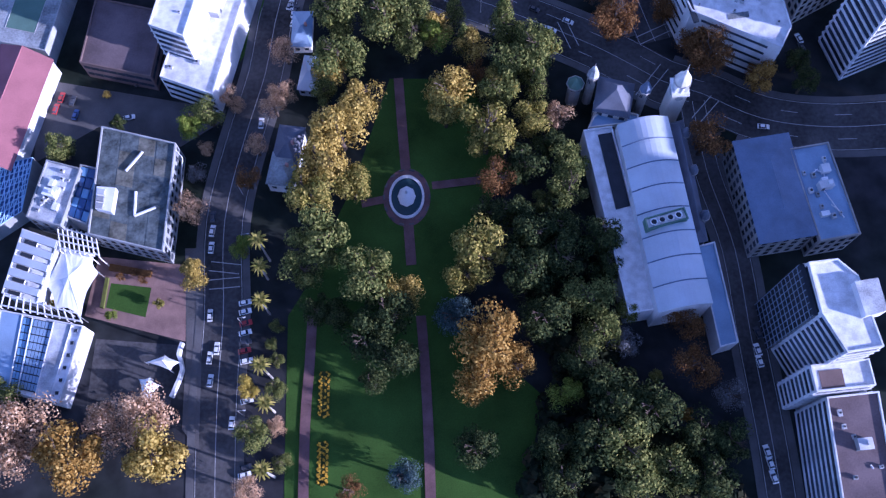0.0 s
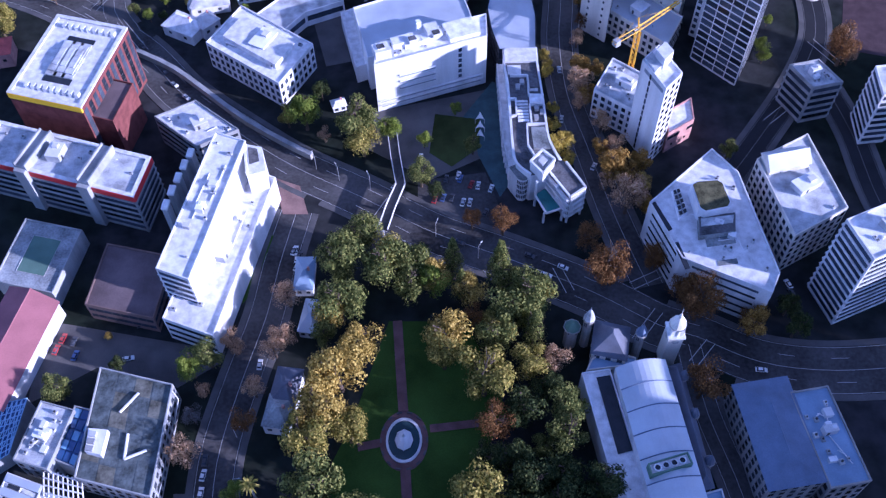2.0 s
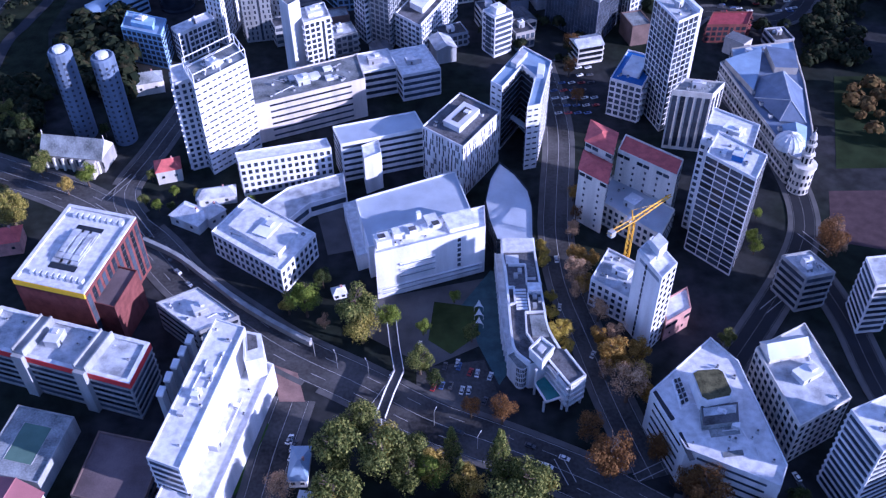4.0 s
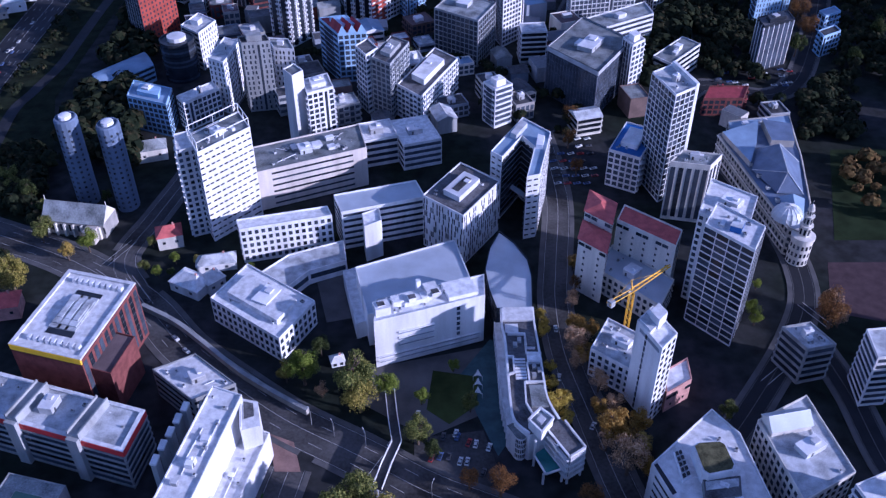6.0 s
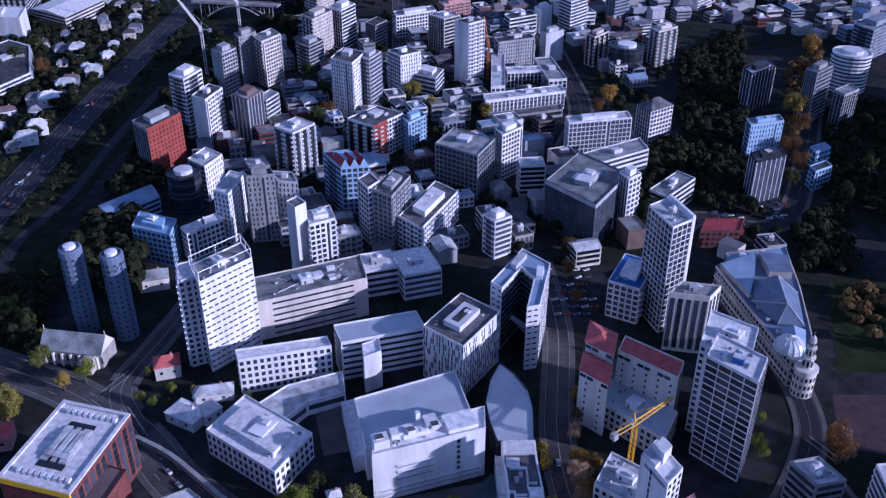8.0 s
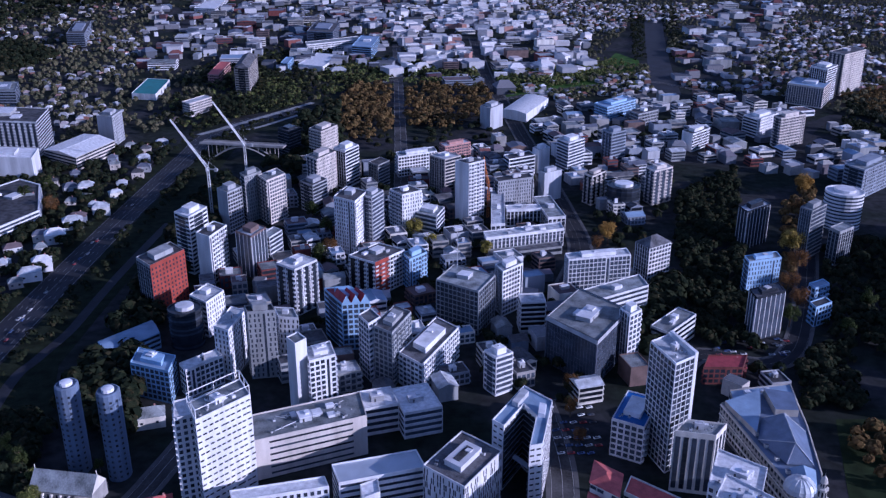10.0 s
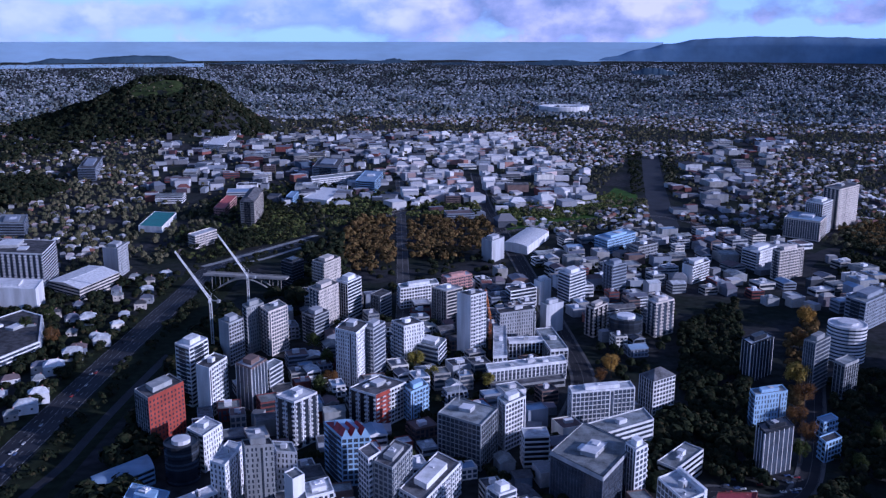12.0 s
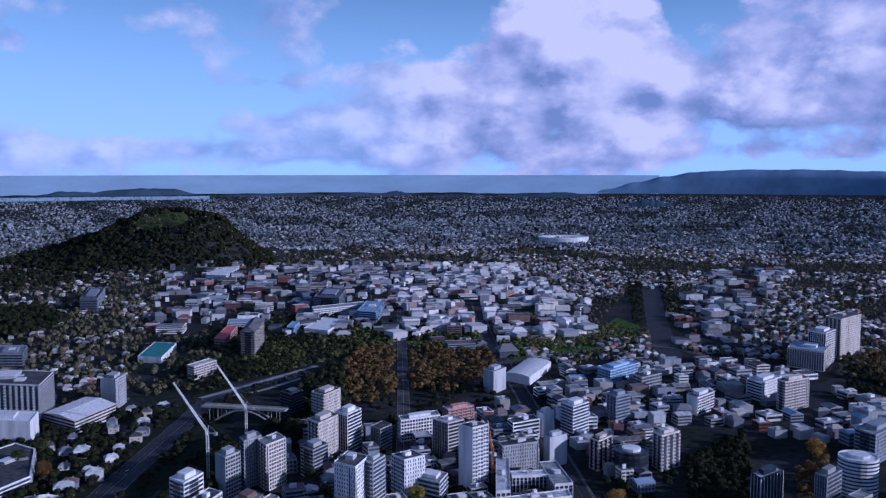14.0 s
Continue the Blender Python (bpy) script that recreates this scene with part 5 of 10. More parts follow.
def college_hall_details(root):
    """Shaded ledges, lift column and roof rooms of the broad college hall."""
    a, u = Vector((-30.6, 288.8)), Vector((49.6, 17.6)).normalized()
    o = Vector((u.y, -u.x))
    def run(name, s0, s1, d0, d1, z0, z1, m, top=""):
        q = [a + u * s0 + o * d0, a + u * s1 + o * d0, a + u * s1 + o * d1, a + u * s0 + o * d1]
        add(root, name, [tuple(v) for v in q], z0, z1, m, top)
    for z in (10.5, 14, 17.5):
        run("window_band", 11, 28, -0.1, 0.15, z, z + 1.7, "blue_grey")
        run("ledge", 11, 28, 0.0, 1.1, z + 1.6, z + 2.0, "white")
    for z in (2.5, 5.2):
        run("window_band", 2, 50, -0.1, 0.12, z, z + 1.2, "blue_grey")
        run("ledge", 1, 51, 0.0, 0.9, z + 1.3, z + 1.7, "white")
    for k in range(6):
        run("stair_window", 39, 40.6, -0.1, 0.14, 8 + k * 3.1, 9.9 + k * 3.1, "pane")
    for s0, s1, d0, d1, h in ((2, 9, -9, -3, 4.2), (11, 16, -11, -6, 3.4), (16, 27, -12, -5, 2.6), (27, 33, -13, -6, 4.6), (36, 50, -13, -2, 2.2)):
        run("roof_room", s0, s1, d0, d1, 27.9, 27.9 + h, "plant_white", "roof_white")
    for s0 in (3.5, 18, 29):
        run("roof_well", s0, s0 + 3.4, -7.6, -4.6, 30.4, 32.6, "plant_white", "roof_dark")
    run("chimney", 24, 26, -14, -12, 27.9, 35, "white")


def slim_tower(root):
    """Dark joint, roof room and stepped parapet of the slim tower."""
    a, b, d = Vector((86.8, 254.2)), Vector((79.7, 270.7)), Vector((7.9, 8.8))
    n = Vector((-0.92, -0.39))
    q = [a.lerp(b, 0.56), a.lerp(b, 0.62)]
    for k in range(13):
        add(root, "joint_window", [tuple(q[0] + n * 0.12), tuple(q[1] + n * 0.12), tuple(q[1] - n * 0.3), tuple(q[0] - n * 0.3)], 1 + k * 3.4, 3.6 + k * 3.4, "pane")
    f = (a, a + d, b + d, b)
    add(root, "roof_room", tile(f, 0.45, 1, 0.45, 0.8), 45.3, 51, "plant_white", "roof_white")
    add(root, "roof_room", tile(f, 0.08, 0.5, 0.5, 0.95), 45.3, 47.2, "plant_white", "roof_pale")
    add(root, "balcony_slot", [tuple(a.lerp(b, 0.08) + n * 0.1), tuple(a.lerp(b, 0.85) + n * 0.1), tuple(a.lerp(b, 0.85) - n * 0.2), tuple(a.lerp(b, 0.08) - n * 0.2)], 42.4, 44.2, "blue_grey")


def library_roof():
    root = thing("roof_house", (102, 210, 22.06), "raised roof block with a mossy flat top and plant decks", "roof house")
    def on(name, pts, z0, z1, m, top="", label=""):
        add(root, name, pts, z0 - 22.06, z1 - 22.06, m, top, label)
    on("upper_storey", [(94.6, 220.5), (97, 222), (105, 222.5), (107.2, 221), (108.4, 211), (107, 208.6), (97.6, 206.6), (95.6, 208.4)], 22, 28.6, "plant_white")
    on("moss_top", [(95.2, 219.9), (97.2, 221.3), (105, 221.9), (106.6, 220.6), (107.8, 211.3), (106.6, 209.3), (97.9, 207.3), (96.2, 208.9)], 28.6, 28.8, "roof_moss", label="mossy green-brown flat roof")
    on("plant_screen", [(96, 207.2), (110.4, 209), (108.7, 200.2), (94.9, 198.2)], 22, 25, "roof_grey", "roof_dark")
    on("plant_deck", [(96.6, 206), (109.4, 207.5), (108.4, 204), (96.2, 202.4)], 25, 25.5, "roof_pale")
    on("roof_mat", [(97.6, 199.2), (109, 200.8), (108.9, 196.6), (97.7, 195)], 22, 22.25, "roof_grey")
    on("roof_mat", [(100.3, 188.6), (107.8, 189.6), (107.9, 187.3), (100.3, 186.3)], 22, 22.25, "roof_grey")
    on("gutter_glazing", [(79.6, 216), (81.4, 217), (86, 203.6), (84.4, 202.6)], 22, 22.3, "glass_dark")
    on("gutter_glazing", [(85.4, 197), (87.3, 197.5), (89.8, 185.6), (87.8, 185)], 22, 22.3, "glass_dark")
    c = [(88.3, 221.7), (91.5, 222.9), (92.8, 210.2), (88.9, 207.8)]
    on("cooler_deck", c, 22, 22.8, "plant_white")
    for i in range(2):
        for j in range(5):
            on("cooling_fan", tile(c, 0.1 + i * 0.45, 0.45 + i * 0.45, 0.06 + j * 0.19, 0.2 + j * 0.19), 22.8, 23.9, "plant_white", "glass_dark")


# ---- buildings ----
block("office_building", "grey stone office building with a blue hipped roof", "office building", (103.1, 103.2), (19, 2.9), (-4.4, 37.4), 15.5, "punch", "stone_grey", "slate_blue", hip=3)
block("office_building", "grey stone wing with a flat blue roof and white skylights", "office building", (122.9, 103.4), (14, 2.4), (-5.6, 34.3), 15, "punch", "stone_grey", "roof_blue", plant=5)
angled_tower()
block("car_park", "striped white parking building with a brown roof deck", "car park", (111.9, 16), (16, 1.5), (0, 33), 27, "stripe", "white", "brown_roof", plant=1)
block("gallery_hall", "gallery hall with a ribbed pale metal vaulted roof", "gallery hall", (66.3, 78.9), (18.1, 3.1), (-8.1, 68.5), 17, "plain", "white", "roof_metal", vault=7)
block("gallery_wing", "low white gallery wing with a flat roof", "gallery wing", (57.6, 80.2), (10.2, 1.4), (-10.6, 67.7), 12, "plain", "white", "roof_white", slot=[(52.1, 146.1), (57, 146.9), (61.3, 118.7), (56.3, 117.4)])
block("gallery_wing", "narrow gallery side wing with a blue metal roof", "gallery wing", (86.8, 68.8), (6.3, 1.6), (-3.8, 35.3), 10, "plain", "white", "roof_blue")
block("gallery_pavilion", "old gallery pavilion with a steep slate roof and white dormers", "gallery pavilion", (51.4, 155.7), (11.8, -3.2), (2.9, 13.1), 13, "punch", "cream", "slate", hip=7)
block("gallery_range", "old gallery street range with steep slate roof", "gallery range", (80.9, 104.9), (5.5, 1.3), (-3.7, 45.3), 11, "punch", "cream", "slate", hip=5)
old_campus_building()

student_centre()
glass_roofed_hall()
block("shed", "long hall with a faded pink pitched roof", "shed", (-158, 138.2), (9, 44.5), (-20.2, 7.1), 9, "plain", "white", "pink_roof", gable=4)
block("lecture_block", "brown flat-roofed lecture block", "lecture block", (-138, 181), (27.3, -6.7), (2.7, 28.4), 9.7, "band", "brown", "brown_roof")
block("white_block", "long white campus block with a bright flat roof", "white block", (-85.9, 163.9), (15.5, 74.6), (-19.9, 7.8), 14, "frontband", "white", "roof_white", plant=2)
block("tower_block", "tall white campus slab with banded end wall", "tower block", (-93.1, 178), (12.6, 66.5), (-12.8, 5.1), 30, "frontstripe", "white", "roof_white", plant=3)
slab_details()
block("concrete_block", "grey concrete slab block with a red roof edge", "concrete block", (-123.5, 222.2), (3.3, 20.8), (-68.2, 21.7), 22.5, "stripe", "concrete", "roof_pale", edge='red_trim', plant=2, shafts=2, coping="roof_white")
block("hall", "low hall with a green sports court on its roof", "hall", (-151.9, 186.6), (4.8, 30.1), (-24.5, 6.2), 9, "plain", "concrete", "roof_grey", court=1)
block("campus_building", "low dark campus building with a white roof", "campus building", (-104.9, 254.2), (16.6, 9.5), (-21, 17.8), 16, "band", "concrete", "roof_white", plant=4)
block("brick_building", "dark red brick building with white roof and yellow edge", "brick building", (-150.3, 262.8), (9.8, 48.6), (-33.2, 9.6), 31.3, "sidefins", "brick_red", "roof_white", court=2, edge1='yellow_trim', coping="roof_white")
block("brick_building", "lower dark red brick annex", "brick building", (-140.1, 263.7), (4.2, 22.5), (-22.4, 7.1), 22, "plain", "brick_red", "brown_roof")
block("heritage_building", "white heritage college building with a parapet", "heritage building", (-74.2, 292.5), (13.4, 25.6), (-36.6, 27.8), 14.3, "punch", "white", "roof_white", plant=2, mono=1)
block("college_wing", "long white college wing with square windows", "college wing", (-103.8, 364.4), (46.1, 12), (-3.2, 8.4), 21.4, "punch", "white", "roof_white")
block("college_block", "college block with banded windows and a metal roof", "college block", (-52.6, 375.8), (43.4, 13.5), (-5.5, 15.6), 23.9, "band", "white", "roof_metal")
block("lift_tower", "white windowless lift tower", "lift tower", (-40.1, 365.3), (8.6, 5.3), (-2, 11.2), 22.4, "plain", "white", "roof_white")
hall = block("college_hall", "broad white college hall with long window bands", "college hall", (-30.6, 288.8), (49.6, 17.6), (0.1, 14.8), 27.9, "plain", "white", "roof_white", plant=2)
college_hall_details(hall)
block("theatre", "lecture theatre with a wide pale metal roof", "theatre", (-34.6, 302.8), (48.7, 21.7), (-8.2, 34.4), 19, "plain", "white", "roof_metal")
block("box_tower", "square white tower with slit windows of varied length", "box tower", (10.1, 361.4), (20, 30.9), (-20.6, 18.1), 31.9, "slits", "white", "roof_dark", plant=1, court=3)
block("glass_tower", "pale office slab with thin window lines and a steel roof frame", "glass tower", (-123.1, 382.7), (22.3, 24.9), (-8.9, 16.6), 55.8, "brick", "white", "roof_grey", plant=3, frames=6)
block("tower_slab", "narrow white tower slab with small windows", "tower slab", (-135.1, 386.7), (9.4, 4.3), (-5, 16.6), 54.3, "punch", "white", "roof_white")
block("long_block", "long beige block with louvred upper storeys", "long block", (-102.1, 411), (58.7, 25.6), (-6.2, 26.2), 24.9, "bandfew", "beige", "roof_grey", plant=9)
block("campus_block", "white stepped campus block", "campus block", (-46.6, 454.3), (19.9, 6.4), (-5.9, 19.7), 18.1, "band", "white", "roof_white", plant=3)
block("campus_block", "white campus block with a raised roof plate", "campus block", (-23.1, 451.2), (22.4, 7.6), (-9.7, 27.6), 17.2, "band", "white", "roof_white", plant=1)
court_tower()
block("heritage_hotel", "cream heritage block with a red tiled roof", "heritage hotel", (86.6, 359), (25, -21.5), (5.7, 12.8), 31.2, "sparse", "cream", "red_roof", gable=0)
block("heritage_hotel", "cream heritage corner block with a red roof", "heritage hotel", (65.6, 343.7), (11.8, -11.3), (4.2, 14.6), 32, "sparse", "cream", "red_roof", hip=3)
block("heritage_hotel", "taller cream heritage corner tower with a red hipped roof", "heritage hotel", (70, 358.9), (11.6, -11), (5.0, 17.2), 37.5, "sparse", "cream", "red_roof", hip=3)
block("low_block", "low cream building with a metal roof", "low block", (76.3, 342.8), (26.4, -27.7), (10.3, 19.2), 13, "punch", "cream", "roof_metal", plant=1)
block("hotel_tower", "white gridded office tower with a blue roof plant", "hotel tower", (134.1, 301.6), (9.3, 16.9), (-17.1, 19.1), 57.4, "wide", "white", "roof_white", plant=2, blue=1)
block("hotel_tower", "white tower core behind the gridded tower", "hotel tower", (118.7, 337.1), (18.4, -15.4), (12.4, 27.3), 52, "punch", "white", "roof_white", plant=3)
slim_tower(block("white_tower", "slim white apartment tower with blank wall", "white tower", (86.8, 254.2), (7.9, 8.8), (-7.1, 16.5), 45.5, "sidepunch", "white", "roof_white"))
block("low_block", "low white building beside the slim tower", "low block", (65.2, 284.2), (16.1, -13.5), (10.6, 19.7), 16, "punch", "white", "roof_pale", plant=3)
block("annex", "low pink brick annex beside the slim tower", "annex", (95.2, 261.4), (12.6, 8.4), (0.8, 13), 11.5, "sparse", "brick_pink", "roof_white")
block("ornate_building", "ornate cream commercial building with a flat roof", "ornate building", (130.7, 197.7), (23.4, 13), (-6.3, 38.4), 24, "punch", "cream", "roof_pale", plant=1)
block("roof_pavilion", "gabled metal roof pavilion on the ornate building", "roof pavilion", (127.5, 228), (16.2, 3.4), (-1.5, 8.6), 27, "plain", "cream", "roof_metal", base=24.0, gable=4)
block("striped_tower", "white tower with black horizontal stripes", "striped tower", (146.2, 173.3), (22.5, 9.6), (-5, 17.5), 43.3, "stripe", "white", "roof_white", plant=2)
block("dark_office", "dark office building with white roof frames", "dark office", (158, 277.8), (13.8, 3.3), (-6.9, 14.4), 21.2, "stripe", "concrete", "roof_pale", plant=3)
block("dark_office", "white framed office building with window bands", "dark office", (180.9, 264.3), (11.8, 1.4), (1.5, 17.1), 30, "stripe", "white", "roof_pale")
town_hall()
block("hotel_tower", "dark glass hotel tower with a pale roof", "hotel tower", (97.4, 509.4), (28.5, 46.3), (-28.5, 36), 34.2, "curtain", "glass_dark", "roof_grey", plant=2, edge='pale_grey')
block("apartment_slab", "narrow white apartment slab", "apartment slab", (123.2, 536.7), (9.4, 8.6), (-4.7, 11.4), 39.1, "punch", "white", "roof_pale")
block("curved_office", "pale office block with a curved front", "curved office", (98.7, 578.4), (53.3, 32.9), (-3, 21), 27.7, "band", "white", "roof_grey", plant=2)
block("apartment_tower", "white apartment tower with pyramid roof", "apartment tower", (165.5, 672.3), (20.5, 14.5), (-8.3, 15.7), 33.3, "punch", "white", "roof_dark", hip=6)
block("office_block", "white framed office block", "office block", (96.7, 645.4), (50.3, 11.3), (-1, 13.6), 34, "gridglass", "white", "roof_pale", plant=2)
block("stepped_tower", "stepped white apartment building", "stepped tower", (154.4, 552.8), (26.5, 30), (-10.1, 12.1), 17.6, "band", "white", "roof_grey", plant=3)
block("apartment_tower", "tall white gridded apartment tower with sloped top", "apartment tower", (122.1, 417.9), (12.2, 8.8), (-7.6, 25.8), 68.4, "gridglass", "white", "roof_pale", plant=1)
fin = thing("tower_end_wall", (134.5, 428, 0), "tall white blank end wall of the gridded tower", "wall")
add(fin, "wall_panel", [(134.4, 426.5), (136.2, 427.2), (128.6, 453), (126.8, 452.4)], -1, 71, "white")
block("dark_slab", "tower with dark vertical stripes", "dark slab", (120.8, 402.9), (20.6, -4.4), (8.9, 11.3), 36.8, "vstripe", "cream", "roof_grey", plant=2)
block("office_block", "office block with a bright blue roof", "office block", (94.6, 436.1), (16.4, -9.5), (14.9, 30.5), 23.6, "punch", "white", "blue_roof", plant=2)
block("low_shops", "old red brick shop row", "low shops", (168.6, 515.2), (25.9, -0), (7.9, 17), 12, "punch", "brick_red", "dark_red")
block("low_shops", "low shops with blue-grey roofs", "low shops", (173, 464), (40.2, 7.9), (3, 19.4), 14, "punch", "stone_grey", "roof_blue", plant=3)
block("office_tower", "white office block with a cluttered dark roof", "office tower", (-13.6, 499.4), (23.6, 52.3), (-15.4, 16.6), 22.5, "punch", "white", "roof_dark", plant=4)
block("apartment_tower", "pale apartment tower with rounded front", "apartment tower", (-48.4, 518.4), (7, 10.6), (-7.6, 13.2), 41.7, "punch", "white", "roof_dark")
block("apartment_tower", "grey apartment tower with dark top", "apartment tower", (-32.9, 509.5), (11.2, 31.1), (-12.1, 10.1), 39.8, "punch", "concrete", "roof_dark", plant=1)
block("apartment_tower", "white apartment tower with dark square windows", "apartment tower", (-80, 472.2), (14.7, 8.5), (-5.3, 17.2), 40, "punch", "white", "roof_pale", plant=2)
block("tower_slab", "plain white windowless tower slab", "tower slab", (-87.8, 472.2), (5.7, 7.2), (-6.6, 8.7), 51.4, "plain", "white", "roof_grey")
block("apartment_tower", "pale tower with small staggered windows", "apartment tower", (-138.7, 518.4), (4.9, 30), (-11.1, 6.3), 36.9, "slits", "white", "roof_pale", plant=1)
block("apartment_tower", "grey tower wing with staggered windows", "apartment tower", (-126.3, 521.4), (17.5, 3.3), (-4.1, 10), 48.3, "slits", "concrete", "roof_dark")
block("apartment_tower", "white tower wing with staggered windows", "apartment tower", (-110.5, 541.6), (13.8, -1.7), (-5.9, 15.7), 35.2, "slits", "white", "roof_grey", plant=1)
block("apartment_block", "white apartment block with balconies", "apartment block", (-169.1, 580.3), (8, 21.1), (-15.3, 13.1), 27.7, "stripe", "white", "roof_pale", plant=1)
block("red_tower", "tall grey tower with red panelled side", "red tower", (-216.1, 609.8), (16.5, 32.5), (-15.6, 17), 43.5, "vstripe", "concrete", "roof_dark", plant=2, skin=('red_panel', 0.0, 1.0, 'U'))
block("blue_hall", "low hall with curved blue roof", "blue hall", (-238.3, 552.1), (11.7, -19.6), (27.1, 33.1), 12, "band", "pale_blue", "roof_blue", vault=4)
block("blue_block", "pale blue apartment block", "blue block", (-197.9, 500.9), (27.2, -10.9), (-1.2, 20.6), 23, "punch", "pale_blue", "roof_blue", plant=3)
block("apartment_block", "white apartment block with roof terraces", "apartment block", (-162.2, 496.7), (18.9, 19.4), (-6.5, 8.8), 20, "punch", "white", "roof_white", plant=2)
block("octagon_tower", "white tower with dark glass bays", "octagon tower", (-110.9, 615.5), (14.2, 19.2), (-16.1, 12.8), 38.4, "bays", "white", "roof_white", plant=2)
block("gabled_apartments", "blue apartments with red gabled roofs", "gabled apartments", (-70.3, 561.3), (19.1, 3.6), (-15.4, 25.9), 35.8, "punch", "pale_blue", "dark_red", gables=3)
block("apartment_block", "white apartment block with a red panel strip", "apartment block", (-53.9, 649.8), (22, 27.7), (-22.3, 15.9), 29.5, "punch", "white", "roof_dark", plant=3, skin=('red_panel', 0.0, 0.45, 'U'))
block("apartment_block", "pale blue apartment block", "apartment block", (-27.4, 662.6), (13.5, 16.3), (-5.9, 14), 27, "punch", "pale_blue", "roof_grey", plant=1)
block("office_block", "dark framed office block with pale roof", "office block", (24.7, 583.7), (13.4, 29.7), (-30.4, 21.6), 34.8, "gridglass", "concrete", "roof_grey", plant=3)
block("apartment_block", "small white apartment tower", "apartment block", (32.8, 499.3), (11.2, 7.5), (-7.1, 10.6), 27.4, "stripe", "white", "roof_white", plant=1)
block("long_apartments", "long white apartment row with vertical window strips", "long apartments", (37, 738.1), (71.4, 24.5), (-1.8, 16.2), 16.5, "vstripe", "white", "roof_pale", plant=5)
block("long_apartments", "white apartment row on the court side", "long apartments", (43, 772), (13, 2), (5, 98), 17, "vstripe", "white", "roof_pale", plant=3)
block("long_apartments", "white apartment row inside the court", "long apartments", (60, 812), (33, 4), (-1, 13), 17, "vstripe", "white", "roof_white", plant=2)
block("long_apartments", "white apartment row closing the court", "long apartments", (97, 790), (17, 4), (-8, 62), 17, "vstripe", "white", "roof_grey", plant=3)
block("long_apartments", "pale blue glazed apartment row", "long apartments", (62, 884), (31, 4), (-1, 13), 19, "vstripe", "white", "roof_blue", plant=1)
block("car_deck", "low dark parking deck under the apartments", "parking deck", (39, 722), (66, 22), (-0.7, 13), 6.5, "band", "concrete", "roof_dark")
block("apartment_block", "white apartment block with square windows", "apartment block", (44, 615.4), (16.2, 17), (-5.1, 14.8), 36.7, "punch", "white", "roof_grey", plant=1)
block("office_block", "white striped office block", "office block", (55.5, 589.1), (18.4, 1.9), (-0.9, 15.4), 23.5, "stripe", "white", "roof_pale")
block("apartment_tower", "pale grey tower with dark glass bays", "apartment tower", (-209.4, 695.1), (8.8, 25.6), (-15.4, 12.5), 51.2, "core", "white", "roof_white")
block("apartment_tower", "white tower with a blank wall", "apartment tower", (-188.3, 674.4), (7.7, 27.6), (-13.2, 9.4), 41.8, "sidepunch", "white", "roof_dark", plant=1)
block("apartment_tower", "slim pale grey apartment tower", "apartment tower", (-200.3, 791.1), (9.5, 18.9), (-12.7, 13.5), 40.7, "sidepunch", "pale_grey", "roof_grey", plant=1)
block("apartment_tower", "grey blue apartment tower", "apartment tower", (-190.2, 822.1), (12.6, 18.8), (-7.1, 13), 46.5, "punch", "concrete", "roof_grey")
block("apartment_tower", "beige apartment tower with square windows", "apartment tower", (-168.1, 815.9), (13.7, 24.1), (-11.7, 18.3), 44.6, "punch", "beige", "roof_grey", plant=1)
block("octagon_tower", "beige tower with dark glass bays", "octagon tower", (-157.4, 686), (8.2, 22.6), (-15.7, 13.1), 37.5, "pinstripe", "brown", "roof_pale", plant=1)
block("apartment_block", "white apartment block with balconies", "apartment block", (-147.7, 710), (7.7, 19.1), (-8.9, 8), 27.3, "stripe", "white", "roof_grey")
block("apartment_tower", "beige apartment tower with square windows", "apartment tower", (-142.2, 1016.5), (15.4, 33), (-16.5, 16.5), 41.1, "punch", "beige", "roof_dark", plant=1)
block("apartment_tower", "beige apartment tower with balconies", "apartment tower", (-131.1, 895.1), (16.1, 32.9), (-13, 17.1), 42.5, "punch", "beige", "roof_grey", plant=1)
block("apartment_tower", "white apartment tower with balconies", "apartment tower", (-105.5, 930), (12.2, 25.6), (-13.8, 14.1), 42, "stripe", "white", "roof_pale", plant=1)
block("apartment_block", "dark round-fronted apartment block", "apartment block", (-129.6, 847.2), (11.7, 22.6), (-14.8, 16.7), 29.6, "stripe", "pale_grey", "roof_dark", plant=1)
block("apartment_tower", "white tower with staggered windows", "apartment tower", (-77.1, 735.8), (8.3, 30), (-19.7, 14), 50.9, "slits", "white", "roof_dark", plant=1)
block("apartment_tower", "pale grey tower with balconies", "apartment tower", (-63.7, 751.9), (9.1, 21), (-11.1, 10.5), 49.1, "stripe", "pale_grey", "roof_grey")
block("apartment_tower", "white apartment tower with square windows", "apartment tower", (-38.4, 784.6), (17.8, 13.5), (-12.4, 16.8), 41, "punch", "white", "roof_dark", plant=2)
block("apartment_block", "white balcony apartment block", "apartment block", (-6.8, 780.4), (7.3, 25.5), (-21.2, 14), 21.7, "stripe", "white", "roof_grey")
block("apartment_tower", "beige ribbed apartment tower", "apartment tower", (1, 901.5), (16.7, 15.2), (-16.2, 17.2), 40.9, "stripe", "beige", "roof_pale", plant=1)
block("apartment_tower", "tall white apartment tower", "apartment tower", (23.2, 810.7), (15.4, 13.5), (-12.6, 11.4), 62.6, "sidepunch", "white", "roof_dark", plant=1)
block("apartment_block", "dark apartment block with balcony bands", "apartment block", (-70.7, 930.2), (11, 19.8), (-11.4, 13), 26.2, "stripe", "concrete", "roof_dark")
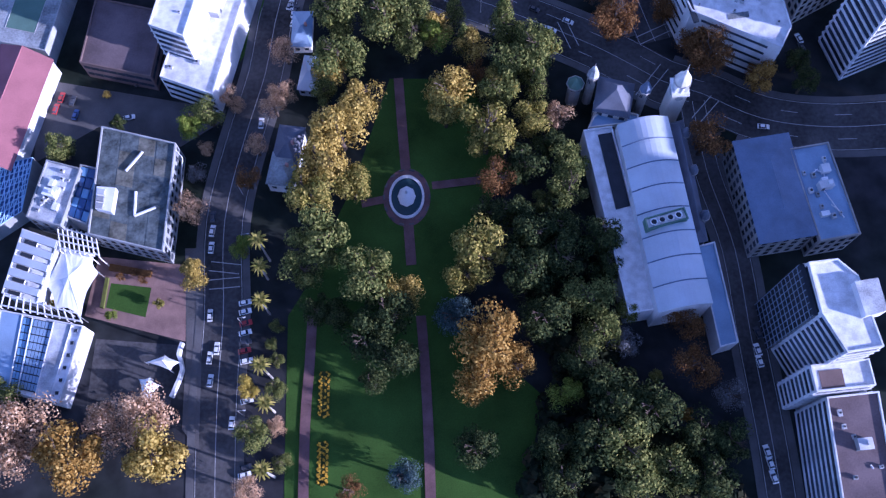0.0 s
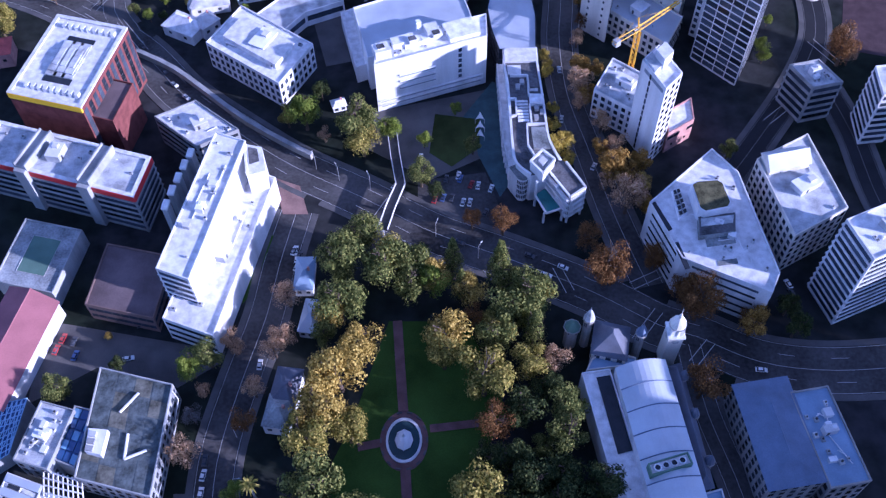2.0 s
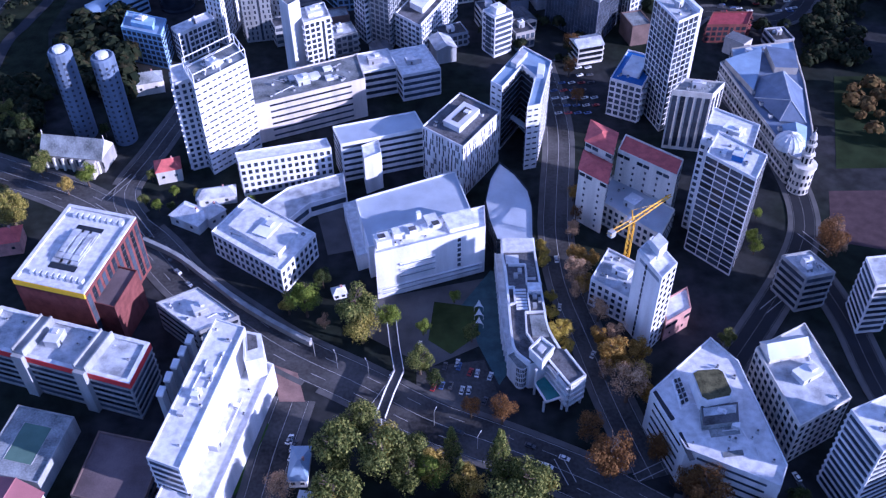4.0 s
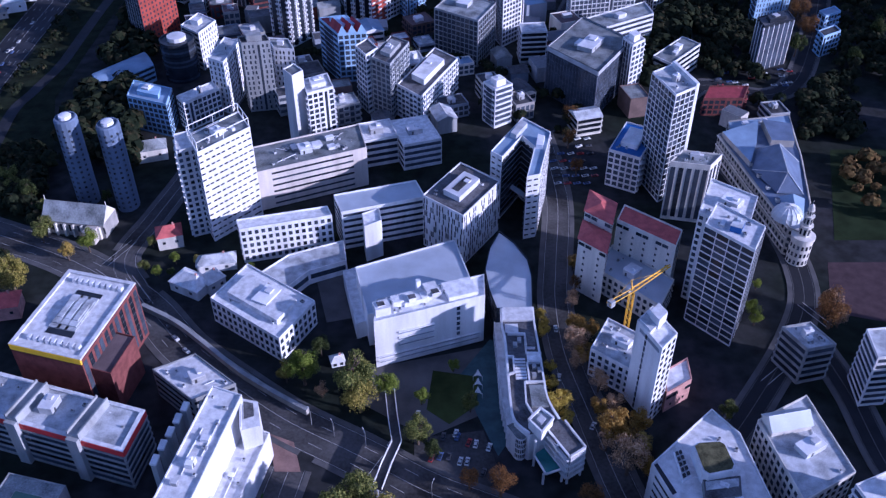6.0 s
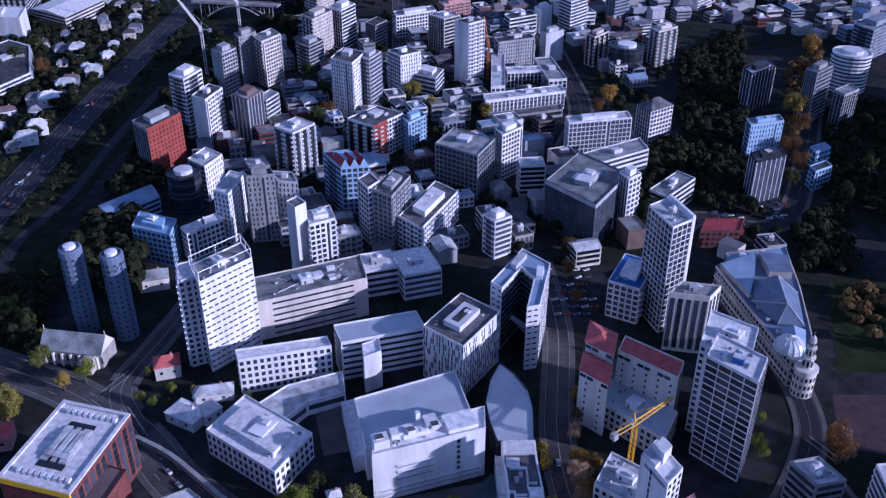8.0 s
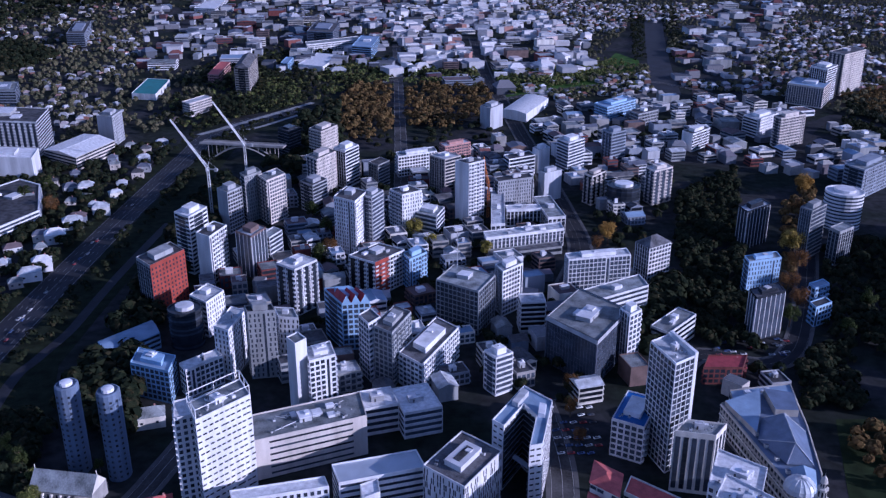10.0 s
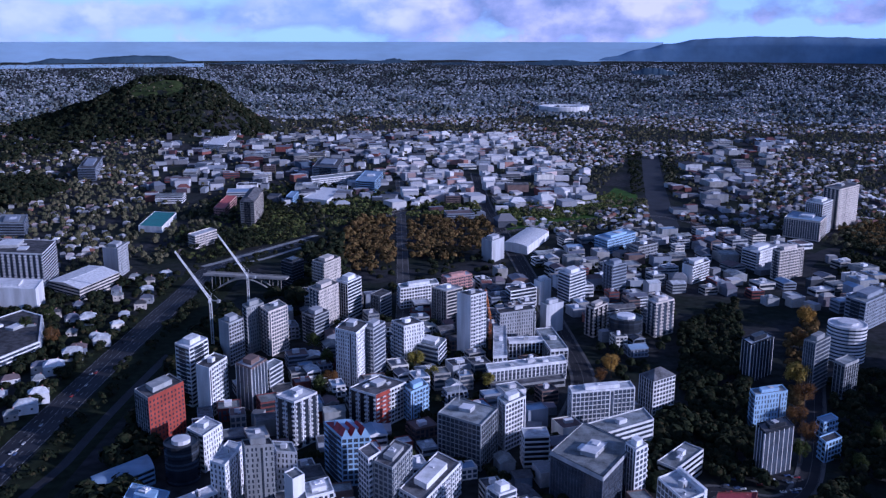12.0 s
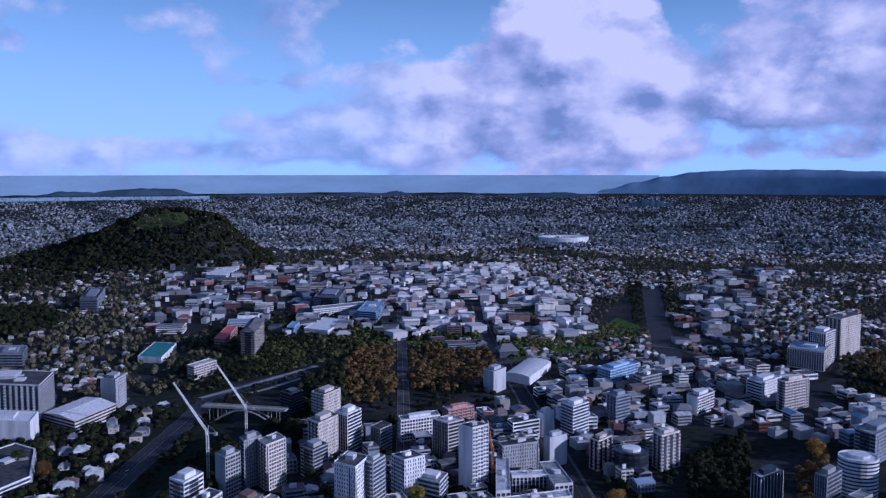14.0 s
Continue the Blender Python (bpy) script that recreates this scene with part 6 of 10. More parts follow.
block("office_block", "white office block with window bands", "office block", (-50.9, 971.9), (42.9, 24), (-4.1, 18.9), 23.9, "punch", "white", "roof_grey", plant=2)
block("office_block", "white office block with window bands", "office block", (72.5, 968.3), (30.9, 18.8), (-5.2, 18.6), 21.8, "stripe", "white", "roof_dark", plant=1)
block("office_block", "plain pale grey windowless city block", "office block", (103.2, 885.3), (19.2, 14.3), (-5.2, 12.1), 30.6, "plain", "pale_grey", "roof_grey")
block("office_block", "plain white windowless city block", "office block", (107.2, 988.2), (14.5, 14.7), (-5.9, 12.1), 26.9, "plain", "white", "roof_pale")
block("apartment_block", "pale grey apartment block with square windows", "apartment block", (54.2, 860.2), (36.5, 15.6), (-3.7, 15.3), 29.9, "punch", "pale_grey", "roof_dark", plant=2)
block("apartment_tower", "white apartment tower with balconies", "apartment tower", (139.3, 977.4), (21.1, 22.6), (-10.7, 21), 37.8, "stripe", "white", "roof_pale", plant=1)
block("apartment_block", "blue-grey apartment tower with balconies", "apartment block", (196.5, 1028), (19.7, 16.4), (-7.3, 20.5), 36, "stripe", "blue_grey", "roof_grey")
block("office_block", "beige tower with dark bays", "office block", (150.3, 874.8), (17.2, 20), (-6.8, 12), 30.9, "bays", "beige", "roof_dark")

block("apartment_tower", "beige tower with dark bay", "apartment tower", (213.1, 875.1), (22.2, 16.3), (-5.2, 16.1), 36.3, "bays", "beige", "roof_pale", plant=1)
block("apartment_block", "white block with a blank wall", "apartment block", (305.2, 1078.7), (29.8, 31.7), (-8.7, 17.3), 22.4, "sidepunch", "white", "roof_dark")
block("office_tower", "dark glass tower with pale roof", "office tower", (268.2, 750.9), (27.4, 21.7), (-3.2, 15.3), 36.4, "pinstripe", "glass_dark", "roof_pale", plant=1)
block("office_block", "pale blue office block", "office block", (240.3, 654.6), (28.6, 9.5), (0.1, 12.9), 28.5, "punch", "pale_blue", "roof_grey", plant=2)
block("office_tower", "dark glass office tower", "office tower", (219.7, 574.6), (24.6, 12.4), (-0.6, 15.2), 34.1, "pinstripe", "glass_dark", "roof_dark", plant=1)
block("apartment_block", "grey apartment block with balcony bands", "apartment block", (314.8, 727.4), (20.4, 19.5), (-5.4, 12.3), 45.3, "stripe", "concrete", "roof_grey")
block("round_office", "white round-cornered office block", "round office", (406.5, 1145.7), (40.2, 39.1), (-11.1, 25.5), 24.4, "stripe", "white", "roof_pale", plant=1)
block("office_block", "beige office block with square windows", "office block", (417.4, 1095.3), (39.7, 24.9), (-3.5, 16.5), 38, "punch", "beige", "roof_dark")
block("apartment_tower", "beige apartment block with blue glass", "apartment tower", (558.9, 1319.6), (32, 51.9), (-40, 38.1), 30, "punch", "beige", "roof_blue", plant=2)
block("apartment_tower", "white apartment tower with square windows", "apartment tower", (576.9, 1358.7), (29.5, 34), (-14.7, 28.7), 50.8, "punch", "white", "roof_grey", plant=1)
block("apartment_tower", "beige apartment tower pair", "apartment tower", (621.8, 1408.7), (53.8, 49.7), (-11.8, 32.4), 64.1, "punch", "beige", "roof_dark", plant=2)
block("office_block", "blue-grey striped office block", "office block", (434.2, 894.6), (49.2, 44.9), (-10.2, 24.8), 31.5, "stripe", "blue_grey", "roof_grey", plant=2)
block("office_block", "pale blue low office block", "office block", (287.4, 636.2), (14.4, 8.6), (-1.8, 9.3), 14.3, "punch", "pale_blue", "roof_blue")
block("office_block", "pale blue apartment block", "office block", (272.9, 597.7), (15.5, 9.7), (-1.2, 9.6), 15.9, "punch", "pale_blue", "roof_dark")
block("apartment_block", "dark apartment block with balcony bands", "apartment block", (335.6, 714.9), (17.9, 13.9), (-3.9, 12.2), 31, "vstripe", "concrete", "roof_grey")
block("apartment_tower", "pale grey apartment tower on the hillside", "apartment tower", (-414.6, 1103.6), (-0.1, 38), (-21.9, 7.9), 37.5, "sidepunch", "pale_grey", "roof_grey", plant=1)
block("hospital_block", "large white hospital block", "hospital block", (-476.6, 1031.1), (-14.5, 71.7), (-94.9, 13.6), 48.5, "stripe", "white", "roof_dark", plant=3)
block("hospital_block", "plain white low hospital hall", "hospital block", (-451.9, 952.5), (-10, 42.4), (-97.4, 11.4), 27.4, "plain", "white", "roof_white")
block("clinic", "low white curved clinic with a dark roof terrace", "clinic", (-391.5, 822.9), (9, 0), (0, 9), 12, "stripe", "white", "roof_dark", plant=2, coping="roof_white", outline=[(-415.3, 758.3), (-391.5, 822.9), (-425.2, 905.9), (-455.7, 925.8), (-476.0, 880.6)])
block("hospital_block", "beige pitched hospital hall", "hospital block", (-472.2, 1031.2), (50.2, -34.1), (18.9, 74.7), 16.1, "band", "beige", "roof_white", gable=3)
block("apartment_tower", "beige hillside apartment tower", "apartment tower", (-306, 1410.5), (-9.8, 123.1), (-23.5, 6.5), 42.7, "punch", "beige", "roof_dark", hip=6)
block("apartment_block", "beige apartment block on the hillside", "apartment block", (-361.1, 1262.2), (20.3, 46.3), (-14.1, 13.4), 19.1, "punch", "beige", "roof_pale")
block("long_block", "long white slab block", "long block", (-271.4, 1802.7), (99.8, 76.1), (-8.8, 36.8), 17.1, "punch", "white", "roof_grey")
block("dark_tower", "dark glass tower by the bridge", "dark tower", (-184.8, 1045.2), (10.8, 22.4), (-15.8, 16.2), 33.7, "band", "glass_dark", "roof_dark")
block("office_block", "pale grey block by the avenue", "office block", (62, 1185.6), (18.5, 28), (-13.2, 17.7), 29.8, "plain", "pale_grey", "roof_grey")
block("office_block", "pale blue painted office block", "office block", (226.9, 1235.3), (50.1, 52.3), (-13.8, 28), 20.3, "punch", "pale_blue", "roof_blue", plant=1)
block("office_block", "pale grey office block with roof plant", "office block", (263.9, 1202.7), (33.3, 27.8), (-8.1, 22.4), 18.3, "punch", "pale_grey", "roof_dark", plant=1)
block("office_block", "pink brick block with square windows", "office block", (1.1, 1022.1), (30.5, 20.8), (-6.7, 15.3), 22.1, "punch", "brick_pink", "roof_pale")
block("white_hall", "white arched market hall beside the avenue", "white hall", (114.3, 1232.7), (41.7, 103.8), (-31, 27.8), 12, "plain", "white", "roof_white", vault=5)
block("shop_building", "long shop building with a teal roof", "shop building", (-443.3, 1372.2), (-11.8, 118.2), (-40, 10.2), 9, "plain", "white", "teal_roof")
block("warehouse", "low warehouse with a bright white roof", "warehouse", (-216.3, 1608.4), (18.9, 123.1), (-47.8, 26.2), 9, "plain", "white", "roof_white")
block("white_hall", "large white hall below the hill", "white hall", (-594.5, 2400.5), (-21.1, 257.3), (-59.1, 16.2), 16, "band", "white", "roof_white")
block("brick_house", "pink brick apartments with a red roof", "brick house", (-376.9, 1505), (-7.1, 121.3), (-19.8, 5.9), 14, "punch", "brick_pink", "red_roof")
block("office_block", "small bright blue glass office", "office block", (-276.8, 1603.6), (0.3, 60.4), (-13.8, 5.1), 16, "curtain", "pale_blue", "roof_blue")
block("office_block", "blue-grey hillside office block", "office block", (-741.6, 1887), (-52.3, 182.3), (-38.5, 2.7), 26, "stripe", "blue_grey", "roof_dark", plant=1)
block("office_block", "dark glass office block on the ridge", "office block", (-231.4, 1906.3), (-1.9, 145.9), (-56.7, 19.8), 26, "stripe", "blue_grey", "roof_dark", plant=1)
block("office_block", "blue glass office block on the ridge", "office block", (-139.8, 1740.8), (7.1, 135.4), (-38.8, 16.5), 22, "stripe", "pale_blue", "roof_blue", plant=1)
block("apartment_block", "dark grey apartment block on the hillside", "apartment block", (-639.8, 1334.3), (-25.7, 69.8), (-42.3, -0.2), 22, "stripe", "blue_grey", "roof_grey", plant=1)
tree(-41.2, 197.9, 11.8, "green")
tree(-24.2, 193.9, 11.8, "green")
tree(-12.8, 198, 9.3, "green")
tree(-5.4, 188.9, 7.9, "lime")
tree(5.1, 186.6, 5.7, "green", shape="cone")
tree(19.8, 191.9, 8.3, "green", shape="cone")
tree(30.9, 179.4, 11.5, "green")
tree(21.5, 174.6, 10.3, "green")
tree(-40.7, 177.4, 11.6, "green")
tree(-46.4, 167.8, 6.5, "green")
tree(-32.3, 160.8, 9.7, "gold")
tree(-39.8, 147.9, 12.5, "gold")
tree(-44.3, 133.5, 12.7, "gold")
tree(-49.1, 123.8, 11, "olive")
tree(-34.7, 128.6, 9.4, "olive")
tree(-1.5, 164.2, 10.7, "gold")
tree(-1.6, 156.8, 9.6, "olive")
tree(12.3, 145.8, 12.4, "olive")
tree(17, 163.8, 8.9, "green")
tree(31.5, 166.3, 6.4, "green", shape="cone")
tree(39.4, 155.2, 7.1, "pink")
tree(28.9, 153.2, 8.8, "olive")
tree(16, 130.1, 8.9, "brown")
tree(26, 133.7, 9.8, "dark")
tree(41.2, 136.3, 8.7, "green")
tree(40.4, 125.1, 9.3, "green")
tree(31.8, 122.8, 5.4, "green")
tree(38.8, 112.8, 8.4, "dark")
tree(49.9, 105.9, 9.5, "dark")
tree(-44.3, 106.1, 13.1, "green")
tree(-50.4, 97.6, 9.1, "green")
tree(-28.8, 94, 12.2, "green")
tree(-17.7, 87.1, 8.9, "gold")
tree(-21.3, 80.8, 10.5, "dark")
tree(-28.7, 73.2, 10.4, "dark")
tree(-19.4, 65.7, 9.6, "dark")
tree(9.2, 101.4, 12.3, "olive")
tree(3.4, 94.9, 8.3, "olive")
tree(-0.7, 81.2, 8.2, "teal")
tree(12, 69.9, 13.1, "orange")
tree(8.1, 57.9, 9.5, "orange")
tree(19.4, 63.5, 8.7, "orange")
tree(24.2, 95.3, 11.7, "dark")
tree(26.7, 107.8, 10.7, "dark")
tree(44.5, 85.6, 10.5, "green")
tree(47.8, 74.4, 8.8, "green")
tree(58.4, 82.9, 5.9, "green")
tree(35.9, 99.6, 10.6, "dark")
tree(35.6, 54.3, 7.3, "lime")
tree(5.9, 38.2, 8.5, "dark")
tree(-15.8, 30, 6.7, "teal")
tree(-33.7, 25.1, 5.8, "brown")
tree(51.8, 37.2, 11.4, "green")
tree(56.5, 28.5, 10.8, "green")
tree(67.4, 30.2, 9.8, "green")
tree(43.2, 39.1, 11, "dark")
tree(61.8, 49.5, 11.1, "dark")
tree(75.5, 48.1, 3, "orange")
tree(66.5, 60.7, 3, "olive")
tree(78.1, 62.5, 9.1, "brown")
tree(88.7, 53.6, 6.8, "grey")
tree(75.8, 40.7, 8.9, "dark")
tree(51.3, 53.2, 11.2, "dark")
tree(55.3, 71, 6.9, "grey")
tree(76.3, 78, 8.1, "brown")
tree(29.2, 80, 10.4, "dark")
tree(90.5, 143.5, 9.9, "brown")
tree(41.5, 64.9, 9.1, "dark")
tree(30.9, 37.8, 8.9, "dark")
tree(33.7, 27.2, 9.8, "dark")
tree(77.6, 26.7, 9.8, "dark")
tree(86.3, 38.8, 8.8, "dark")
tree(11.7, 118, 7.3, "dark")
tree(20.5, 117.3, 8.5, "dark")
tree(-27, 59.2, 6, "dark")
tree(-38.7, 82.1, 7.1, "dark")
tree(-46.4, 84.2, 7.1, "dark")
tree(129, 177.8, 5.7, "dark")
tree(34.7, 143.7, 7.5, "dark")
tree(51.5, 96.6, 7.1, "dark")
tree(-62, 166.8, 6.7, "pink")
tree(-61.8, 184.8, 6.9, "pink")
tree(-65, 162.5, 6.2, "pink")
tree(-70.4, 146.3, 5.6, "pink")
tree(-72.5, 133, 6.3, "brown")
tree(-94.5, 154.7, 6.7, "lime")
tree(-88.4, 158.9, 7.2, "green")
tree(-89.6, 147.1, 3.6, "pink")
tree(-91.6, 136.5, 4.6, "grey")
tree(-91.5, 121.9, 7.4, "pink")
tree(-88.6, 97.1, 6.8, "gold")
tree(-68.2, 58.2, 4.9, "yellow")
tree(-135.6, 46.5, 13, "pink")
tree(-119.9, 35.8, 12.8, "orange")
tree(-98.2, 47.9, 12.3, "pink")
tree(-93.4, 37.2, 12.8, "gold")
tree(-109.3, 44.8, 10.8, "pink")
tree(-138.9, 38, 11.2, "pink")
tree(-73.2, 107.7, 5.4, "lime")
tree(-64.9, 42.9, 7.2, "green")
tree(-60.3, 79.7, 3.3, "green")
tree(-61.7, 73.9, 2.9, "green")
tree(-58.9, 58.1, 4.6, "green")
tree(-58.4, 46.1, 4.1, "pink")
tree(-65.9, 25.8, 6.2, "pink")
tree(-81.2, 167, 5.2, "pink")
tree(-79.3, 164.4, 3.7, "pink")
tree(-141, 146.4, 6.7, "green")
tree(-59.7, 67.9, 3.3, "green")
tree(-56, 34.3, 4.1, "green")
tree(-146.7, 57, 7, "green")
tree(-123, 158.2, 3.7, "dark")
tree(-129.3, 171.1, 2.1, "gold")
tree(113.5, 172.9, 6.4, "brown")
tree(94.6, 178.7, 9, "brown")
tree(91.6, 184.8, 7.3, "brown")
tree(60.3, 194, 9.2, "brown")
tree(80.6, 200.5, 6.6, "brown")
tree(-62.4, 278.1, 8.8, "lime")
tree(-70.6, 279.8, 5.7, "olive")
tree(-38.9, 269.5, 11.6, "green")
tree(-36.3, 262, 9.1, "olive")
tree(-24.4, 270.9, 6.8, "lime")
tree(-10.5, 244.3, 7.1, "green")
tree(-9.5, 266.4, 4.3, "lime")
tree(22.8, 218.3, 7.3, "brown")
tree(10.4, 221.3, 5.7, "brown")
tree(61.1, 193, 11.2, "brown")
tree(56, 209.5, 7.2, "brown")
tree(47.3, 313.2, 3.7, "yellow")
tree(48.4, 260.3, 6.1, "yellow")
tree(47.3, 273.9, 4.4, "yellow")
tree(52.4, 253.9, 4.2, "yellow")
tree(60.7, 296.8, 7.7, "pink")
tree(64.1, 289.8, 5.8, "orange")
tree(68.4, 273.3, 6.2, "pink")
tree(70.6, 244.9, 8.3, "orange")
tree(74, 228.4, 9.7, "pink")
tree(82.5, 200.2, 6.5, "brown")
tree(94.4, 176.6, 10.8, "brown")
tree(89.3, 184, 7.4, "brown")
tree(113.5, 169.2, 7.2, "orange")
tree(129.9, 168.2, 6.6, "dark")
tree(-213.7, 339.3, 9.7, "olive")
tree(-215, 386.8, 6.3, "green")
tree(-222.8, 406.3, 5, "green")
tree(-187.6, 374, 6.6, "lime")
tree(-196.6, 367.1, 5.1, "gold")
tree(-154, 357, 3.6, "green")
tree(-145.9, 352.4, 3.6, "lime")
tree(-139.6, 363.8, 3.3, "lime")
tree(-154.8, 377.4, 3.7, "green")
tree(149.4, 321.9, 4.7, "lime")
tree(184.4, 314, 10.5, "brown")
tree(121.7, 257, 4.8, "green")
tree(11.6, 262.1, 4.9, "green")
tree(-4.5, 237.2, 4.7, "dark")
tree(82.5, 250.1, 6, "orange")
tree(74.2, 259.8, 6.1, "pink")
tree(-56.7, 296.3, 5.2, "dark")
tree(-139.1, 353.2, 2.9, "dark")
tree(68.7, 307, 5.3, "orange")
tree(-252.8, 437.3, 6.5, "green")
tree(-246.7, 427.1, 5.6, "green")
tree(78.8, 444.3, 5.8, "brown")
tree(303.2, 732.3, 12, "gold")
tree(297.2, 699.1, 10.4, "brown")
tree(273.5, 654.6, 9.9, "brown")
tree(270, 624.1, 9.5, "brown")
tree(255.4, 598, 8.2, "dark")
tree(348.5, 842.2, 9.4, "brown")
tree(377.8, 904.6, 11.4, "orange")
tree(82.2, 501.3, 7.2, "brown")
tree(77.5, 475.6, 6.1, "brown")
tree(-27.6, 783, 8.9, "olive")
tree(-11.7, 742.7, 8.5, "olive")
tree(-106.5, 714.5, 9.4, "dark")
tree(-98.3, 726.7, 9.6, "brown")
tree(-127.9, 827.2, 9.3, "dark")
tree(-109.6, 783.1, 8.9, "dark")
tree(148.8, 765.4, 10, "orange")
tree(136.2, 745.9, 7.3, "brown")
tree(37, 733.2, 7.2, "olive")
tree(-190.7, 418.5, 4, "dark")
tree(-428.6, 875.7, 9.7, "dark")
tree(-388.3, 843, 9.4, "brown")
tree(-421.7, 915.4, 8.7, "dark")
tree(291.2, 582.2, 7.1, "dark")
tree(324.8, 626.6, 8.5, "dark")
tree(-33.5, 210, 10, "green")
tree(-22, 199.3, 9.8, "olive")
tree(-14.2, 187.2, 8.5, "green")
tree(-5.7, 191.2, 8, "gold")
tree(2, 198.6, 6.5, "green", shape="cone")
tree(8.2, 184.4, 8.4, "gold")
tree(23.3, 187, 8, "green")
tree(28.8, 174.5, 8.3, "green")
tree(18, 167.6, 8.2, "olive")
tree(10, 173.4, 6.7, "brown")
tree(-41.6, 195.6, 8.1, "green")
tree(-44.4, 175.5, 8.3, "gold")
tree(36.2, 185.9, 5.9, "olive")
tree(66.9, 357.4, 4.5, "orange")
tree(66.5, 342.1, 4.5, "brown")
tree(63.1, 328.9, 5, "pink")
tree(62.4, 310.3, 5.5, "orange")
tree(60.4, 287.2, 5.5, "pink")
tree(66.8, 259.1, 5, "orange")
tree(71.7, 250.4, 5.5, "pink")
tree(76.7, 243.5, 6, "orange")
tree(80.8, 238.4, 5.5, "gold")
tree(67.3, 240.4, 5.5, "pink")
tree(81.6, 227.7, 5, "orange")
tree(47.2, 318.9, 3.6, "yellow")
tree(47.2, 308.3, 3.6, "yellow")
tree(48.3, 284.9, 3.6, "yellow")
tree(52.1, 264.1, 4.6, "yellow")
tree(187.9, 325.0, 6, "pink")
tree(189.1, 314.3, 5, "pink")
tree(149.6, 316.4, 4, "lime")
tree(157.5, 342.3, 3, "lime")
tree(-234.6, 418.3, 7, "dark")
tree(-215.0, 381.9, 6, "green")
tree(-215.8, 347.3, 8, "olive")
tree(-127.7, 362.8, 3, "yellow")
tree(-99.2, 356.3, 3, "lime")
tree(-64.5, 284.2, 6, "lime")
tree(-53.5, 270.6, 4, "pink")
tree(-38.5, 277.3, 7, "olive")
tree(4.6, 285.9, 3.5, "lime")
palm(-64.7, 105, 22)
palm(-65, 98.1, 15)
palm(-63.7, 85.5, 17)
palm(-61.3, 62.6, 23)
palm(-60.2, 51.5, 18)
palm(-59.1, 30.4, 22)

# ---- special buildings and landmarks ----
def fountain(x, y):
    root = thing("fountain", (x, y, 0), "round stone fountain with a white pool rim", "fountain")

    def ring(r0, r1, z0, z1, m, nm, sy=1.33):
        g, n = Geo(), 40
        for i in range(n):
            a, b = 2 * math.pi * i / n, 2 * math.pi * (i + 1) / n
            p = [(r0 * math.cos(a), r0 * math.sin(a) * sy), (r1 * math.cos(a), r1 * math.sin(a) * sy), (r1 * math.cos(b), r1 * math.sin(b) * sy), (r0 * math.cos(b), r0 * math.sin(b) * sy)]
            g.prism(p, z0, z1)
        put(nm, g.mesh(nm, m), root)
    ring(6.3, 8.6, 0.1, 0.22, "path_red", "paved_ring")
    ring(5.6, 6.4, 0.1, 0.9, "plant_white", "pool_rim")
    ring(0.0, 5.6, 0.1, 0.45, "water_pool", "water")
    g = Geo()
    prof = [(3.1, 0.45), (3.3, 0.9), (2.9, 1.3), (1.0, 2.0), (0.8, 3.4), (1.9, 4.0), (0.5, 4.5), (0.35, 5.6), (0.05, 6.2)]
    n = 8
    for (ra, za), (rb, zb) in zip(prof, prof[1:]):
        for i in range(n):
            a, b = 2 * math.pi * i / n, 2 * math.pi * (i + 1) / n
            g.face([(ra * math.cos(a), ra * 1.25 * math.sin(a), za), (ra * math.cos(b), ra * 1.25 * math.sin(b), za), (rb * math.cos(b), rb * 1.25 * math.sin(b), zb), (rb * math.cos(a), rb * 1.25 * math.sin(a), zb)])
    put("centrepiece", g.mesh("centrepiece", "plant_white"), root)
    for k in range(14):
        w = 2 * math.pi * k / 14
        g = Geo(); g.box((8.2 * math.cos(w), 10.8 * math.sin(w), 0.2), (1.8, 0.6, 0.5), w + 1.57)
        put("bench", g.mesh("bench", "kerb"), root)


def lantern_lights():
    root = thing("roof_lantern", (71, 110.4, 20.5), "row of four round dark roof lights with white rims", "roof lights")
    u = Vector((13.5, 3.8)).normalized()
    for k in range(4):
        c = u * (-4.3 + 2.9 * k)
        put("light_rim", lathe([(1.3, 0), (1.3, 0.7), (0.95, 0.75), (0.9, 0.5)], 18, ("plant_white",), "light_rim"), root, Matrix.Translation((c.x, c.y, 0)))
        put("light_glass", lathe([(0.92, 0.5), (0.01, 0.52)], 18, ("glass_dark",), "light_glass"), root, Matrix.Translation((c.x, c.y, 0)))


